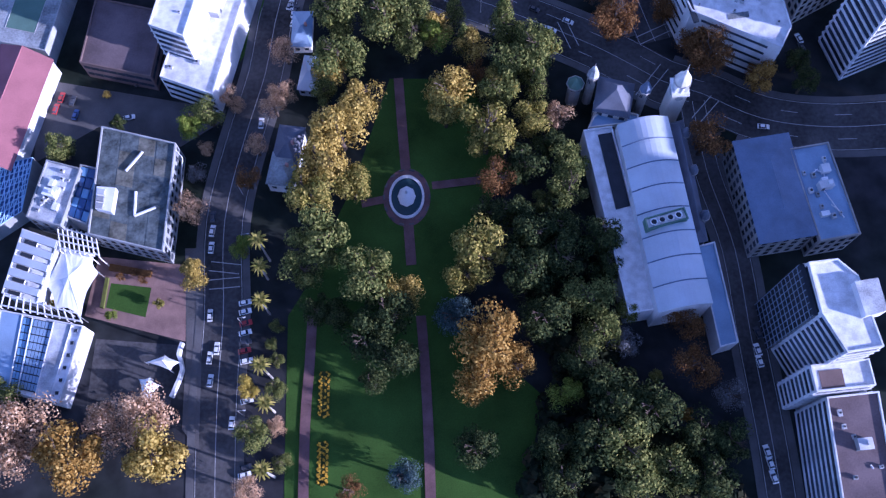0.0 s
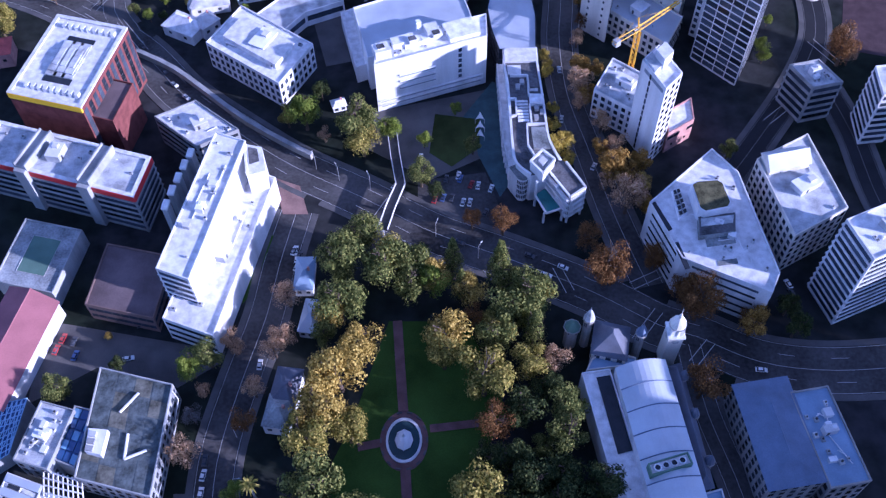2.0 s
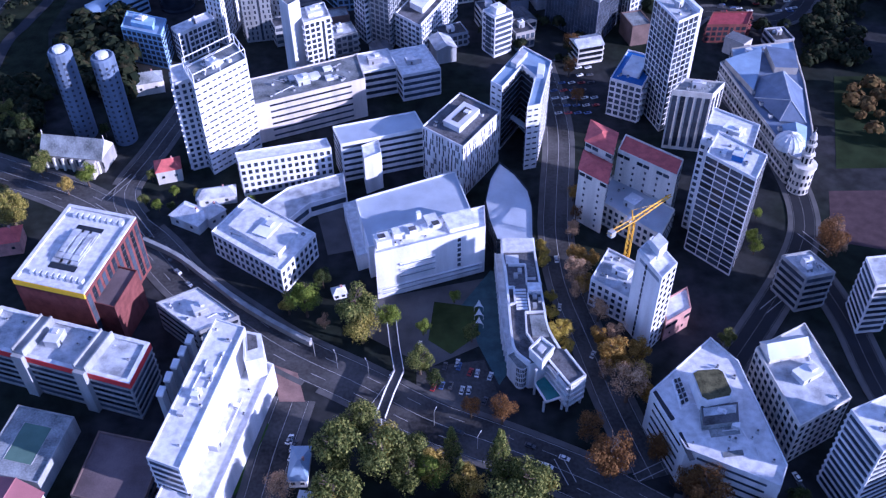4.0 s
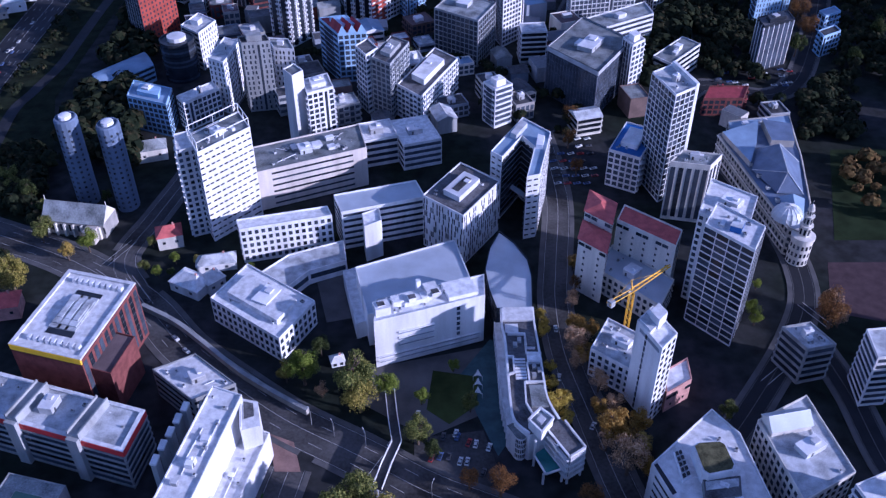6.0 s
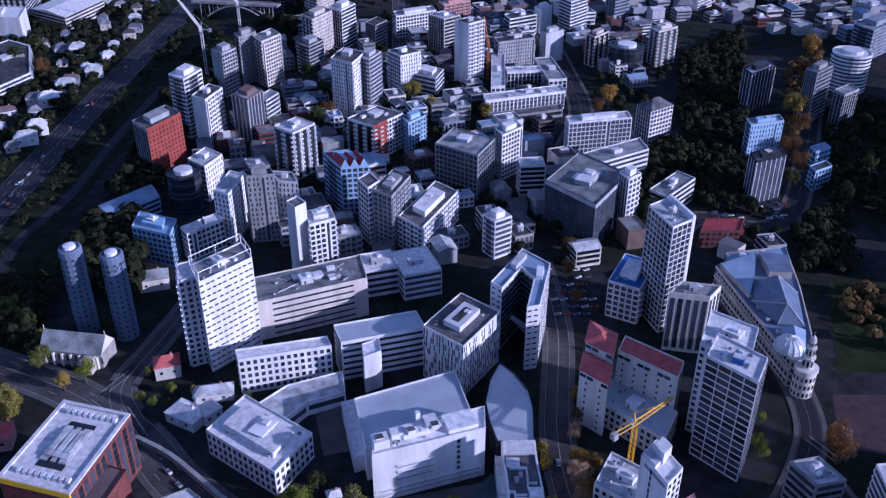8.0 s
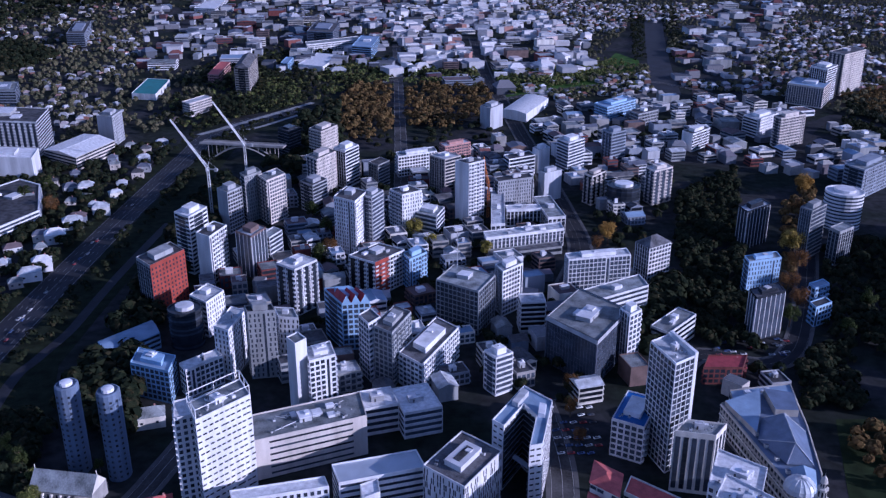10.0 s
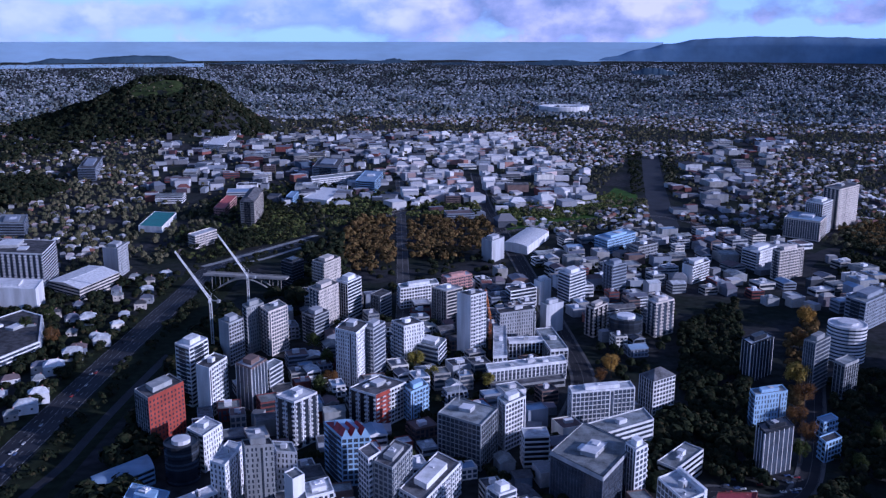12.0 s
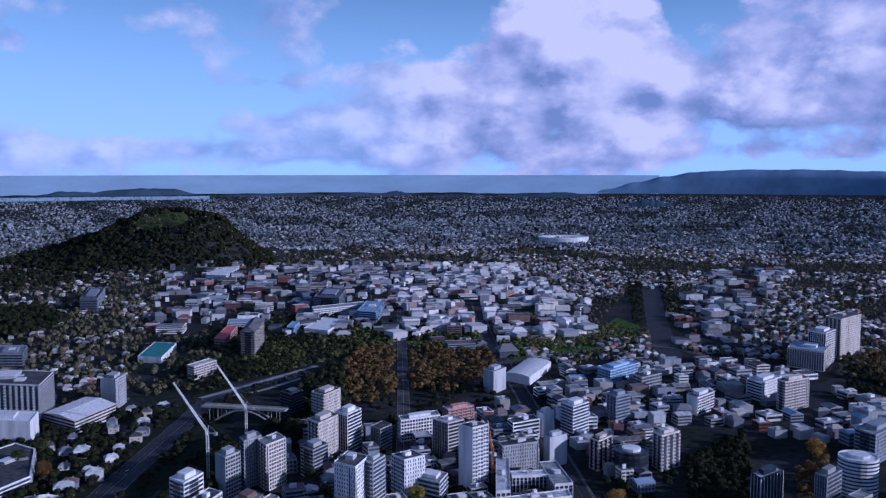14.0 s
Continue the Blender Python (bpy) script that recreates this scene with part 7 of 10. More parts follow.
def clock_tower(x, y):
    root = thing("clock_tower", (x, y, 0), "white stone clock tower with a domed cap and spire", "tower")
    g = Geo(); g.box((0, 0, -1), (5.2, 6.2, 22)); put("shaft", g.mesh("shaft", "cream"), root)
    g = Geo(); g.box((0, 0, 20.5), (6.2, 7.2, 0.8)); put("cornice", g.mesh("cornice", "white"), root)
    put("belfry", lathe([(2.9, 21.3), (2.9, 25), (3.3, 25.4)], 8, ("white",), "belfry"), root)
    put("dome", lathe([(2.9, 25.4), (2.6, 27.5), (1.6, 29), (0.7, 29.8), (0.6, 31.5), (0.12, 32.2), (0.05, 36)], 10, ("cream",), "dome"), root)
    for k in range(4):
        w = k * math.pi / 2
        g = Geo(); g.box((2.3 * math.cos(w + 0.78), 2.8 * math.sin(w + 0.78), 21.3), (1.2, 1.2, 3.4)); put("pinnacle", g.mesh("pinnacle", "white"), root)
        put("clock_face", lathe([(0.0, 0.0), (1.4, 0.02), (1.4, -0.15)], 16, ("paint",), "clock_face"), root,
            Matrix.Translation((2.66 * math.cos(w), 3.16 * math.sin(w), 18.2)) @ Matrix.Rotation(w, 4, "Z") @ Matrix.Rotation(math.pi / 2, 4, "Y"))


def turret(x, y, z0, r, h, label, roofm="slate"):
    root = thing("roof_turret", (x, y, z0), label, "turret")
    put("drum", lathe([(r * 0.8, -z0), (r * 0.8, h * 0.36), (r * 1.05, h * 0.4), (r * 1.05, h * 0.46), (r * 0.8, h * 0.47)], 8, ("stone_grey",), "drum"), root)
    put("cap", lathe([(r * 0.95, h * 0.46), (r * 0.8, h * 0.6), (r * 0.42, h * 0.84), (r * 0.2, h * 0.92), (0.1, h), (0.04, h * 1.15)], 8, (roofm,), "cap"), root)
    for k in range(4):
        w = (k + 0.5) * math.pi / 2
        put("window", window_mesh(r * 0.5, h * 0.2), root, Matrix.Translation((r * 0.76 * math.cos(w), r * 0.76 * math.sin(w), h * 0.2)) @ Matrix.Rotation(w + math.pi / 2, 4, "Z"))


def round_tower(x, y, r, h, label, wall, bands=True):
    root = thing("round_tower", (x, y, 0), label, "tower")
    put("wall", lathe([(r, -2), (r, h), (r * 0.93, h), (r * 0.93, h - 0.8), (0.01, h - 0.8)], 20, (wall,), "wall"), root)
    for k in range(int(h / 3.4)):
        put("window_band", lathe([(r, 0), (r + 0.08, 0.02), (r + 0.08, 1.5), (r, 1.52)], 20, ("pane",), "window_band"), root, Matrix.Translation((0, 0, 1.4 + k * 3.4)))
    put("plant_room", lathe([(r * 0.55, h - 0.8), (r * 0.55, h + 2), (0.01, h + 2.3)], 12, ("plant_white",), "plant_room"), root)


def slot_tower(x, y, r, h, label):
    """A slim rounded tower with blank light sides and columns of small windows."""
    root = thing("rounded_tower", (x, y, 0), label, "tower", "twin rounded towers")
    put("wall", lathe([(r, -2), (r, h), (r * 0.9, h + 0.8), (r * 0.8, h + 0.8), (r * 0.8, h), (0.01, h)], 16, ("tower_blue",), "wall", sx=1, sy=1.15), root)
    for k in range(int(h / 3.3) - 1):
        for j in range(5):
            w = -2.7 + j * 0.55
            put("window", window_mesh(1.3, 1.3), root, Matrix.Translation((r * 0.99 * math.cos(w), r * 1.14 * math.sin(w), 3 + k * 3.3)) @ Matrix.Rotation(w + math.pi / 2, 4, "Z"))
    put("roof_drum", lathe([(r * 0.55, h), (r * 0.55, h + 2), (r * 0.2, h + 2.4), (0.01, h + 2.4)], 10, ("plant_white",), "roof_drum"), root)


def corner_tower(x, y, h):
    """A slender ornate tower in tiers over a rounded corner."""
    root = thing("corner_tower", (x, y, 0), "ornate cream corner tower with tiers and a small dome", "tower")
    s = h / 32
    put("rounded_corner", lathe([(5.6, -1), (5.6, 13 * s), (6.1, 13.2 * s), (6.1, 14.4 * s), (5.0, 14.5 * s), (0.01, 15 * s)], 20, ("cream",), "rounded_corner"), root)
    for k, (r, z0, z1) in enumerate(((2.9, 14, 20), (2.3, 20, 25), (1.6, 25, 28))):
        put("tier", lathe([(r, z0 * s), (r, z1 * s - 0.6), (r * 1.25, z1 * s - 0.4), (r * 1.25, z1 * s), (0.01, z1 * s + 0.1)], 8, ("cream",), "tier"), root)
        for j in range(8):
            w = (j + 0.5) * math.pi / 4
            put("window", window_mesh(r * 0.4, (z1 - z0) * s * 0.5), root, Matrix.Translation((r * 0.93 * math.cos(w), r * 0.93 * math.sin(w), (z0 + z1) / 2 * s)) @ Matrix.Rotation(w + math.pi / 2, 4, "Z"))
    put("dome", lathe([(1.6, 28 * s), (1.4, 29.5 * s), (0.6, 30.5 * s), (0.1, 31 * s), (0.05, 33 * s)], 10, ("cream",), "dome"), root)
    for k in range(3):
        for j in range(16):
            w = (j + 0.5) * math.pi / 8
            put("window", window_mesh(1.1, 2.4), root, Matrix.Translation((5.55 * math.cos(w), 5.55 * math.sin(w), 2.4 + k * 4 * s)) @ Matrix.Rotation(w + math.pi / 2, 4, "Z"))


def glass_dome(x, y, z):
    root = thing("glass_dome", (x, y, z), "glazed dome over the old railway hall", "dome")
    put("glass", lathe([(8, 0), (7.6, 2.6), (6, 5), (3.4, 6.6), (0.05, 7.2)], 16, ("glass_pale",), "glass"), root)
    for k in range(16):
        w = k * math.pi / 8
        g = Geo()
        pr = [(8.1, 0), (7.7, 2.6), (6.1, 5), (3.5, 6.65), (0.3, 7.25)]
        for (a, za), (b, zb) in zip(pr, pr[1:]):
            g.beam((a * math.cos(w), a * math.sin(w), za), (b * math.cos(w), b * math.sin(w), zb), 0.16)
        put("rib", g.mesh("rib", "white"), root)


def church(x, y, ang, L, W):
    root = thing("church", (x, y, 0), "grey stone church with a steep slate roof and buttresses", "church")
    root.matrix_basis = Matrix.Translation((x, y, 0)) @ Matrix.Rotation(ang, 4, "Z")
    g = Geo(); g.box((0, 0, -1), (L, W, 10)); put("wall", g.mesh("wall", "stone_grey"), root)
    g = Geo()
    a, b, t = L / 2 + 0.4, W / 2 + 0.6, 17
    g.face([(-a, -b, 8.8), (a, -b, 8.8), (a, 0, t), (-a, 0, t)]); g.face([(a, b, 8.8), (-a, b, 8.8), (-a, 0, t), (a, 0, t)])
    put("roof", g.mesh("roof", "roof_grey"), root)
    for s in (-1, 1):
        g = Geo(); g.face([(s * L / 2, -W / 2, 9), (s * L / 2, W / 2, 9), (s * L / 2, 0, 17)]); g.beam((s * L / 2, 0, 16.5), (s * L / 2, 0, 19.5), 0.25)
        put("gable", g.mesh("gable", "cream"), root)
        for k in range(7):
            g = Geo(); xx = -L / 2 + L * (k + 0.5) / 7
            g.prism([(xx - 0.5, s * W / 2), (xx + 0.5, s * W / 2), (xx + 0.5, s * (W / 2 + 1.6)), (xx - 0.5, s * (W / 2 + 1.6))][::s], -1, 7.5)
            put("buttress", g.mesh("buttress", "cream"), root)
            put("window", window_mesh(1.1, 4.2), root, Matrix.Translation((xx + L / 14, s * (W / 2), 5)) @ Matrix.Rotation(0 if s < 0 else math.pi, 4, "Z"))
    g = Geo(); g.box((L * 0.32, -W / 2 - 3, -1), (6, 7, 9)); put("porch", g.mesh("porch", "beige"), root)


def house(x, y, w, d, h, ang, wall, roof, label):
    root = thing("house", (x, y, 0), label, "house")
    root.matrix_basis = Matrix.Translation((x, y, 0)) @ Matrix.Rotation(ang, 4, "Z")
    g = Geo(); g.box((0, 0, -1), (w, d, h + 1)); put("wall", g.mesh("wall", wall), root)
    a, b, t = w / 2 + 0.5, d / 2 + 0.5, h + min(w, d) * 0.36
    i = max(0.4, a - b * 0.8)
    g = Geo(); q = [(-a, -b, h), (a, -b, h), (a, b, h), (-a, b, h)]; r0, r1 = (-i, 0, t), (i, 0, t)
    g.face([q[0], q[1], r1, r0]); g.face([q[2], q[3], r0, r1]); g.face([q[1], q[2], r1]); g.face([q[3], q[0], r0]); g.face(q[::-1])
    put("roof", g.mesh("roof", roof), root)
    for k in (-0.25, 0.25):
        put("window", window_mesh(1.6, 1.5), root, Matrix.Translation((k * w, -d / 2, h * 0.55)))
    g = Geo(); g.box((a * 0.4, 0.5, t - 1.2), (0.9, 0.9, 2.0)); put("chimney", g.mesh("chimney", "brick_pink"), root)


def tower_crane(x, y, h, jib, ang, lift, material, label, counter=12.0):
    """A lattice mast, a slewing jib raised by lift degrees and a counter-jib."""
    root = thing("tower_crane", (x, y, 0), label, "crane")
    g, w = Geo(), 1.0
    for sx in (-w, w):
        for sy in (-w, w):
            g.beam((sx, sy, 0), (sx, sy, h), 0.22)
    for k in range(int(h / 3)):
        z = k * 3
        g.beam((-w, -w, z), (w, -w, z + 3), 0.13); g.beam((w, -w, z), (w, w, z + 3), 0.13); g.beam((w, w, z), (-w, w, z + 3), 0.13); g.beam((-w, w, z), (-w, -w, z + 3), 0.13)
    put("mast", g.mesh("mast", material), root)
    d = Vector((math.cos(ang) * math.cos(radians(lift)), math.sin(ang) * math.cos(radians(lift)), math.sin(radians(lift))))
    e = Vector((-math.sin(ang), math.cos(ang), 0))
    up = d.cross(e) * -1
    if up.z < 0:
        up = -up
    o = Vector((0, 0, h + 1))
    g = Geo()
    for s in (-1, 1):
        g.beam(o + e * s, o + d * jib + e * s * 0.5, 0.34)
    g.beam(o + up * 1.8, o + d * jib + up * 0.8, 0.34)
    for k in range(int(jib / 3)):
        a = o + d * k * 3
        g.beam(a + e, a + d * 1.5 + up * 1.7, 0.13); g.beam(a - e, a + d * 1.5 + up * 1.7, 0.13); g.beam(a + e, a + d * 3 - e, 0.13)
    put("jib", g.mesh("jib", material), root)
    c = -Vector((math.cos(ang), math.sin(ang), 0))
    g = Geo(); g.beam(o + e, o + c * counter + e, 0.25); g.beam(o - e, o + c * counter - e, 0.25)
    put("counter_jib", g.mesh("counter_jib", material), root)
    g = Geo(); p = o + c * (counter - 2); g.box((p.x, p.y, p.z - 2), (2.6, 2.6, 3), ang); put("counterweight", g.mesh("counterweight", "plant_grey"), root)
    g = Geo(); g.beam(o, o + Vector((0, 0, 7)) + c * 1.5, 0.3); g.beam(o + Vector((0, 0, 7)) + c * 1.5, o + d * jib * 0.7, 0.08); g.beam(o + Vector((0, 0, 7)) + c * 1.5, o + c * counter, 0.08)
    put("apex", g.mesh("apex", material), root)
    g = Geo(); g.box((e.x * 2, e.y * 2, h - 0.5), (2, 2, 2.4), ang); put("cab", g.mesh("cab", "plant_white"), root)


def retaining_wall(pts):
    root = thing("retaining_wall", (*pts[0], 0), "pale stone wall beside the sunken road", "wall")
    line = smooth_line([(x - pts[0][0], y - pts[0][1]) for x, y in pts], 8)
    for k in range(len(line) - 1):
        g = Geo(); ribbon(g, line[k:k + 2], -0.9, 0.9, 3.2, 0, 3.6); put("wall_panel", g.mesh("wall_panel", "stone_pale"), root)
    g = Geo(); ribbon(g, line, -1.1, 1.1, 3.6, 0, 0.4); put("coping", g.mesh("coping", "concrete"), root)


def curved_building():
    """Narrow bent college block: colonnade, roof terraces, lift house, round stair and porch."""
    root = thing("curved_building", (38.8, 262.9, 0), "narrow curved white building with roof terraces and a colonnade", "curved building")
    west = [(26.7, 299), (27.6, 289), (27.8, 271), (27.9, 252), (29.0, 242.5)]
    east = [(47.2, 243.4), (43.5, 254.5), (42.8, 266), (42.4, 280), (41.6, 299)]
    shell = [(26.7, 311), (26.7, 299)] + west[1:] + [(34.4, 236), (41.9, 237.5)] + east + [(41.8, 311)]
    FOOT.append(ccw(shell))
    add(root, "wall", shell, -3, 16.2, "white", "roof_dark")
    wing = [(41.9, 237.5), (49.3, 223.8), (56.0, 228.6), (49.3, 242.2), (47.0, 243.9)]
    add(root, "wing", wing, 4.2, 17, "glass_dark", "roof_dark", "glazed end wing raised on columns")
    FOOT.append(ccw(wing))
    def coping(name, pts, z, h, w, m="white"):
        line = smooth_line([(x - 38.8, y - 262.9) for x, y in pts], 2) if len(pts) > 3 else [Vector((x - 38.8, y - 262.9)) for x, y in pts]
        g = Geo(); ribbon(g, line, -w, w, z + h, 0, h); put(name, g.mesh(name, m), root)
    coping("parapet", [(26.9, 311)] + west + [(34.4, 236.2)], 16.1, 1.1, 0.5)
    coping("parapet", east + [(41.6, 311)], 16.1, 1.1, 0.45)
    for a, b in zip(wing, wing[1:4]):
        coping("parapet", [a, b], 16.9, 0.9, 0.4)
    # roof terraces, each behind its own white wall
    for pts in ([(28.9, 293.2), (36.6, 293.1), (36.4, 281), (43, 280.8)], [(28.1, 278.9), (30.6, 278.9), (30.5, 269.3), (28.0, 268.4)], [(34.6, 263.8), (43.3, 263.8)], [(34.6, 263.8), (34.3, 252), (36.6, 246)], [(36.4, 275.2), (36.6, 264)], [(36.4, 275.4), (42.6, 275.4)]):
        for a, b in zip(pts, pts[1:]):
            coping("terrace_wall", [a, b], 16.1, 1.5, 0.35)
    add(root, "terrace_roof", [(27, 310.6), (41.5, 310.6), (41.5, 302), (27, 302)], 16.1, 17.4, "white", "roof_white")
    add(root, "terrace_roof", [(28, 300), (34, 300), (34, 294.4), (28, 294.4)], 16.1, 16.7, "white", "roof_white")
    add(root, "roof_room", [(36.6, 280.4), (42.2, 280.4), (42.3, 275.8), (36.6, 275.8)], 16.1, 18.2, "plant_white", "roof_white")
    add(root, "roof_room", [(37, 290.6), (40.6, 290.6), (40.6, 284), (37, 284)], 16.1, 18, "plant_white", "roof_dark")
    add(root, "roof_room", [(36.2, 262), (42.2, 262), (43.6, 250), (36.6, 250)], 16.1, 17.3, "concrete", "roof_grey")
    for k in range(7):
        add(root, "step", [(31, 278.4 - k * 1.9), (35.8, 278.4 - k * 1.9), (35.8, 277.3 - k * 1.9), (31, 277.3 - k * 1.9)], 16.1, 16.5 + 0.05 * k, "plant_white")
    for x, y in ((38.4, 272), (40.6, 269.5), (38, 266.4), (33, 288), (31, 285)):
        add(root, "roof_unit", [(x, y), (x + 1.8, y), (x + 1.8, y + 2.6), (x, y + 2.6)], 16.1, 17.6, "plant_grey")
    lift = [(34.2, 239.3), (39.5, 245.4), (44.2, 240.1), (38.9, 232.8)]
    add(root, "lift_house", lift, 16, 20.8, "white", "roof_grey")
    for a, b in zip(lift, lift[1:] + lift[:1]):
        coping("lift_parapet", [a, b], 20.7, 1.2, 0.4)
    add(root, "tank", [tuple(span(*lift, u, v)) for u, v in ((0.3, 0.3), (0.7, 0.3), (0.7, 0.7), (0.3, 0.7))], 20.7, 21.8, "plant_white")
    # colonnade along the lawn
    rail = smooth_line([(24.0, 308), (24.3, 292), (24.6, 276), (24.8, 261), (25.9, 251), (27.2, 241)], 3)
    deck = rail + [Vector(p) for p in ((29.4, 242), (28.4, 252), (28.0, 271), (27.9, 289), (27, 308))]
    add(root, "gallery_roof", [tuple(p) for p in deck], 9.4, 10, "white", "roof_white")
    for z in (3.4, 6.6, 10.4):
        coping("gallery_beam", [tuple(p) for p in rail[::3]], z - 0.5, 0.6, 0.3)
    for k, p in enumerate(rail):
        rods(root, "column", [((p.x, p.y, -0.3), (p.x, p.y, 10.3))], 0.32, "white", 6)
    # half-round stair with tall windows
    c, e = Vector((30.2, 240.4)), Vector((0.47, -0.88))
    o = Vector((e.y, -e.x))
    ring = [c - e * 4.4 - o * 2.4, c - e * 4.4 + o * 2.4] + [c + e * (2.4 + 2.6 * math.sin(a)) + o * 2.4 * math.cos(a) for a in [math.pi * k / 10 for k in range(11)]]
    add(root, "stair_tower", [tuple(p) for p in ring], -0.3, 13.4, "white", "roof_grey")
    for k in range(2, 12):
        a, b = ring[k], ring[k + 1] if k + 1 < len(ring) else ring[0]
        d = (b - a).normalized(); w = Vector((d.y, -d.x))
        if (w.dot((a + b) / 2 - c)) < 0:
            w = -w
        for z in (1.5, 4.6, 7.7, 10.4):
            add(root, "stair_window", [tuple(a + d * 0.15 + w * 0.1), tuple(b - d * 0.15 + w * 0.1), tuple(b - d * 0.15 - w * 0.2), tuple(a + d * 0.15 - w * 0.2)], z, z + 2, "pane")
    # end wing: floor edges, fins, gable bands and tall columns
    for z in (4.2, 7.6, 11, 14.4):
        for (a, b), d in (((wing[0], wing[1]), 1.3), ((wing[1], wing[2]), 0.7), ((wing[2], wing[3]), 0.5)):
            a, b = Vector(a), Vector(b); u = (b - a).normalized(); n = Vector((u.y, -u.x))
            if n.dot(a - Vector((48.5, 233.5))) < 0:
                n = -n
            add(root, "floor_edge", [tuple(a), tuple(b), tuple(b + n * d), tuple(a + n * d)], z - 0.2, z + 0.9, "white")
            for k in range(1 if d > 1 else 9):
                q = a.lerp(b, (k + 0.5) / (1 if d > 1 else 9))
                add(root, "fin", [tuple(q - u * 0.25), tuple(q + u * 0.25), tuple(q + u * 0.25 + n * d * 0.8), tuple(q - u * 0.25 + n * d * 0.8)], z + 0.9, z + 3.2 if z < 14 else 17, "white")
    porch = [(36.5, 233.6), (40.6, 223.6), (48.2, 226.6), (41.7, 237.3)]
    add(root, "porch_roof", porch, 6.2, 6.7, "white", "teal_glass", "low teal roof over the entrance court")
    for a, b in zip(porch[:3], porch[1:3]):
        coping("porch_edge", [a, b], 6.6, 0.7, 0.35)
    rods(root, "column", [((x, y, -0.3), (x, y, z)) for x, y, z in ((39.8, 224.2, 6.4), (47.4, 225.4, 6.4), (49.4, 224.4, 17), (55.2, 228.6, 5), (36.8, 233.2, 16))], 0.55, "white", 8)
    add(root, "entrance_glass", [(43, 238), (50, 226.5), (54, 229.5), (48, 241)], -0.3, 4.3, "glass_dark")


def courtyard_wall():
    root = thing("garden_wall", (-93, 66, 0), "curved white garden wall beside the service yard", "wall")
    line = smooth_line([(0.2, 9.4), (-0.7, 5.1), (1.0, 0), (-1.9, -9.2)], 3)
    g = Geo(); ribbon(g, line, -0.5, 0.5, 2.6, 0, 2.9); put("wall_body", g.mesh("wall_body", "white"), root)
    hedge = thing("hedge", (-113, 101, 0), "low brown-green clipped hedge in the court", "hedge")
    add(hedge, "foliage", [(-121, 104.5), (-106, 101.5), (-106.4, 99.4), (-121.3, 102.2)], -0.1, 1.5, "leaf_brown")
    add(hedge, "foliage", [(-122.2, 99.5), (-121, 99.3), (-121.6, 88.2), (-122.8, 88.5)], -0.1, 1.2, "leaf_green")


def radio_mast(x, y, z, h):
    root = thing("radio_mast", (x, y, z), "slim grey radio mast with dishes on an office roof", "mast")
    g = Geo(); g.beam((0, 0, -0.1), (0, 0, h), 0.28, 0, 6); put("pole", g.mesh("pole", "steel"), root)
    for k in range(4):
        g = Geo(); g.box((0.7 if k % 2 else -0.7, 0, h * (0.45 + 0.13 * k)), (0.9, 0.9, 1.3)); put("antenna", g.mesh("antenna", "plant_white"), root)
    for w in (0.5, 2.6, 4.7):
        g = Geo(); g.beam((5 * math.cos(w), 5 * math.sin(w), 0), (0, 0, h * 0.5), 0.06, 0, 4); put("stay", g.mesh("stay", "steel"), root)


def footbridge(pts, z, w):
    root = thing("footbridge", (*pts[0], 0), "white footbridge over the road", "bridge")
    line = [Vector((p[0] - pts[0][0], p[1] - pts[0][1])) for p in pts]
    g = Geo(); ribbon(g, line, -w / 2, w / 2, z, 0, 0.5); put("deck", g.mesh("deck", "asphalt"), root)
    for s in (-w / 2, w / 2):
        g = Geo(); ribbon(g, line, s - 0.15, s + 0.15, z + 1.2, 0, 1.2); put("parapet", g.mesh("parapet", "white"), root)
    for p in line:
        g = Geo(); g.beam((p.x, p.y, -0.5), (p.x, p.y, z - 0.3), 0.6, 0, 8); put("pier", g.mesh("pier", "concrete"), root)


def tent(pts, z, label):
    """A stretched white canopy, low at its corners and high in the middle."""
    n = len(pts)
    cx, cy = sum(p[0] for p in pts) / n, sum(p[1] for p in pts) / n
    root = thing("canopy", (cx, cy, 0), label, "canopy")
    g = Geo(); q = []
    for i in range(n):
        a, b = Vector(pts[i]), Vector(pts[(i + 1) % n])
        c = Vector((cx, cy))
        for k in range(4):
            t = k / 4
            q.append((a.lerp(b, t).lerp(c, 0.14 * math.sin(math.pi * t)) - c, z - 0.5 + 0.8 * math.sin(math.pi * t)))
    for i in range(len(q)):
        (a, za), (b, zb) = q[i], q[(i + 1) % len(q)]
        g.face([(*a, za), (*b, zb), (*(b * 0.4), z + 1.6), (*(a * 0.4), z + 1.6)]); g.face([(*(a * 0.4), z + 1.6), (*(b * 0.4), z + 1.6), (0, 0, z + 3.4)])
    put("fabric", g.mesh("fabric", "canvas"), root)
    for p in pts:
        g = Geo(); g.beam((p[0] - cx, p[1] - cy, -0.3), (p[0] - cx, p[1] - cy, z), 0.15, 0, 6); put("post", g.mesh("post", "steel"), root)


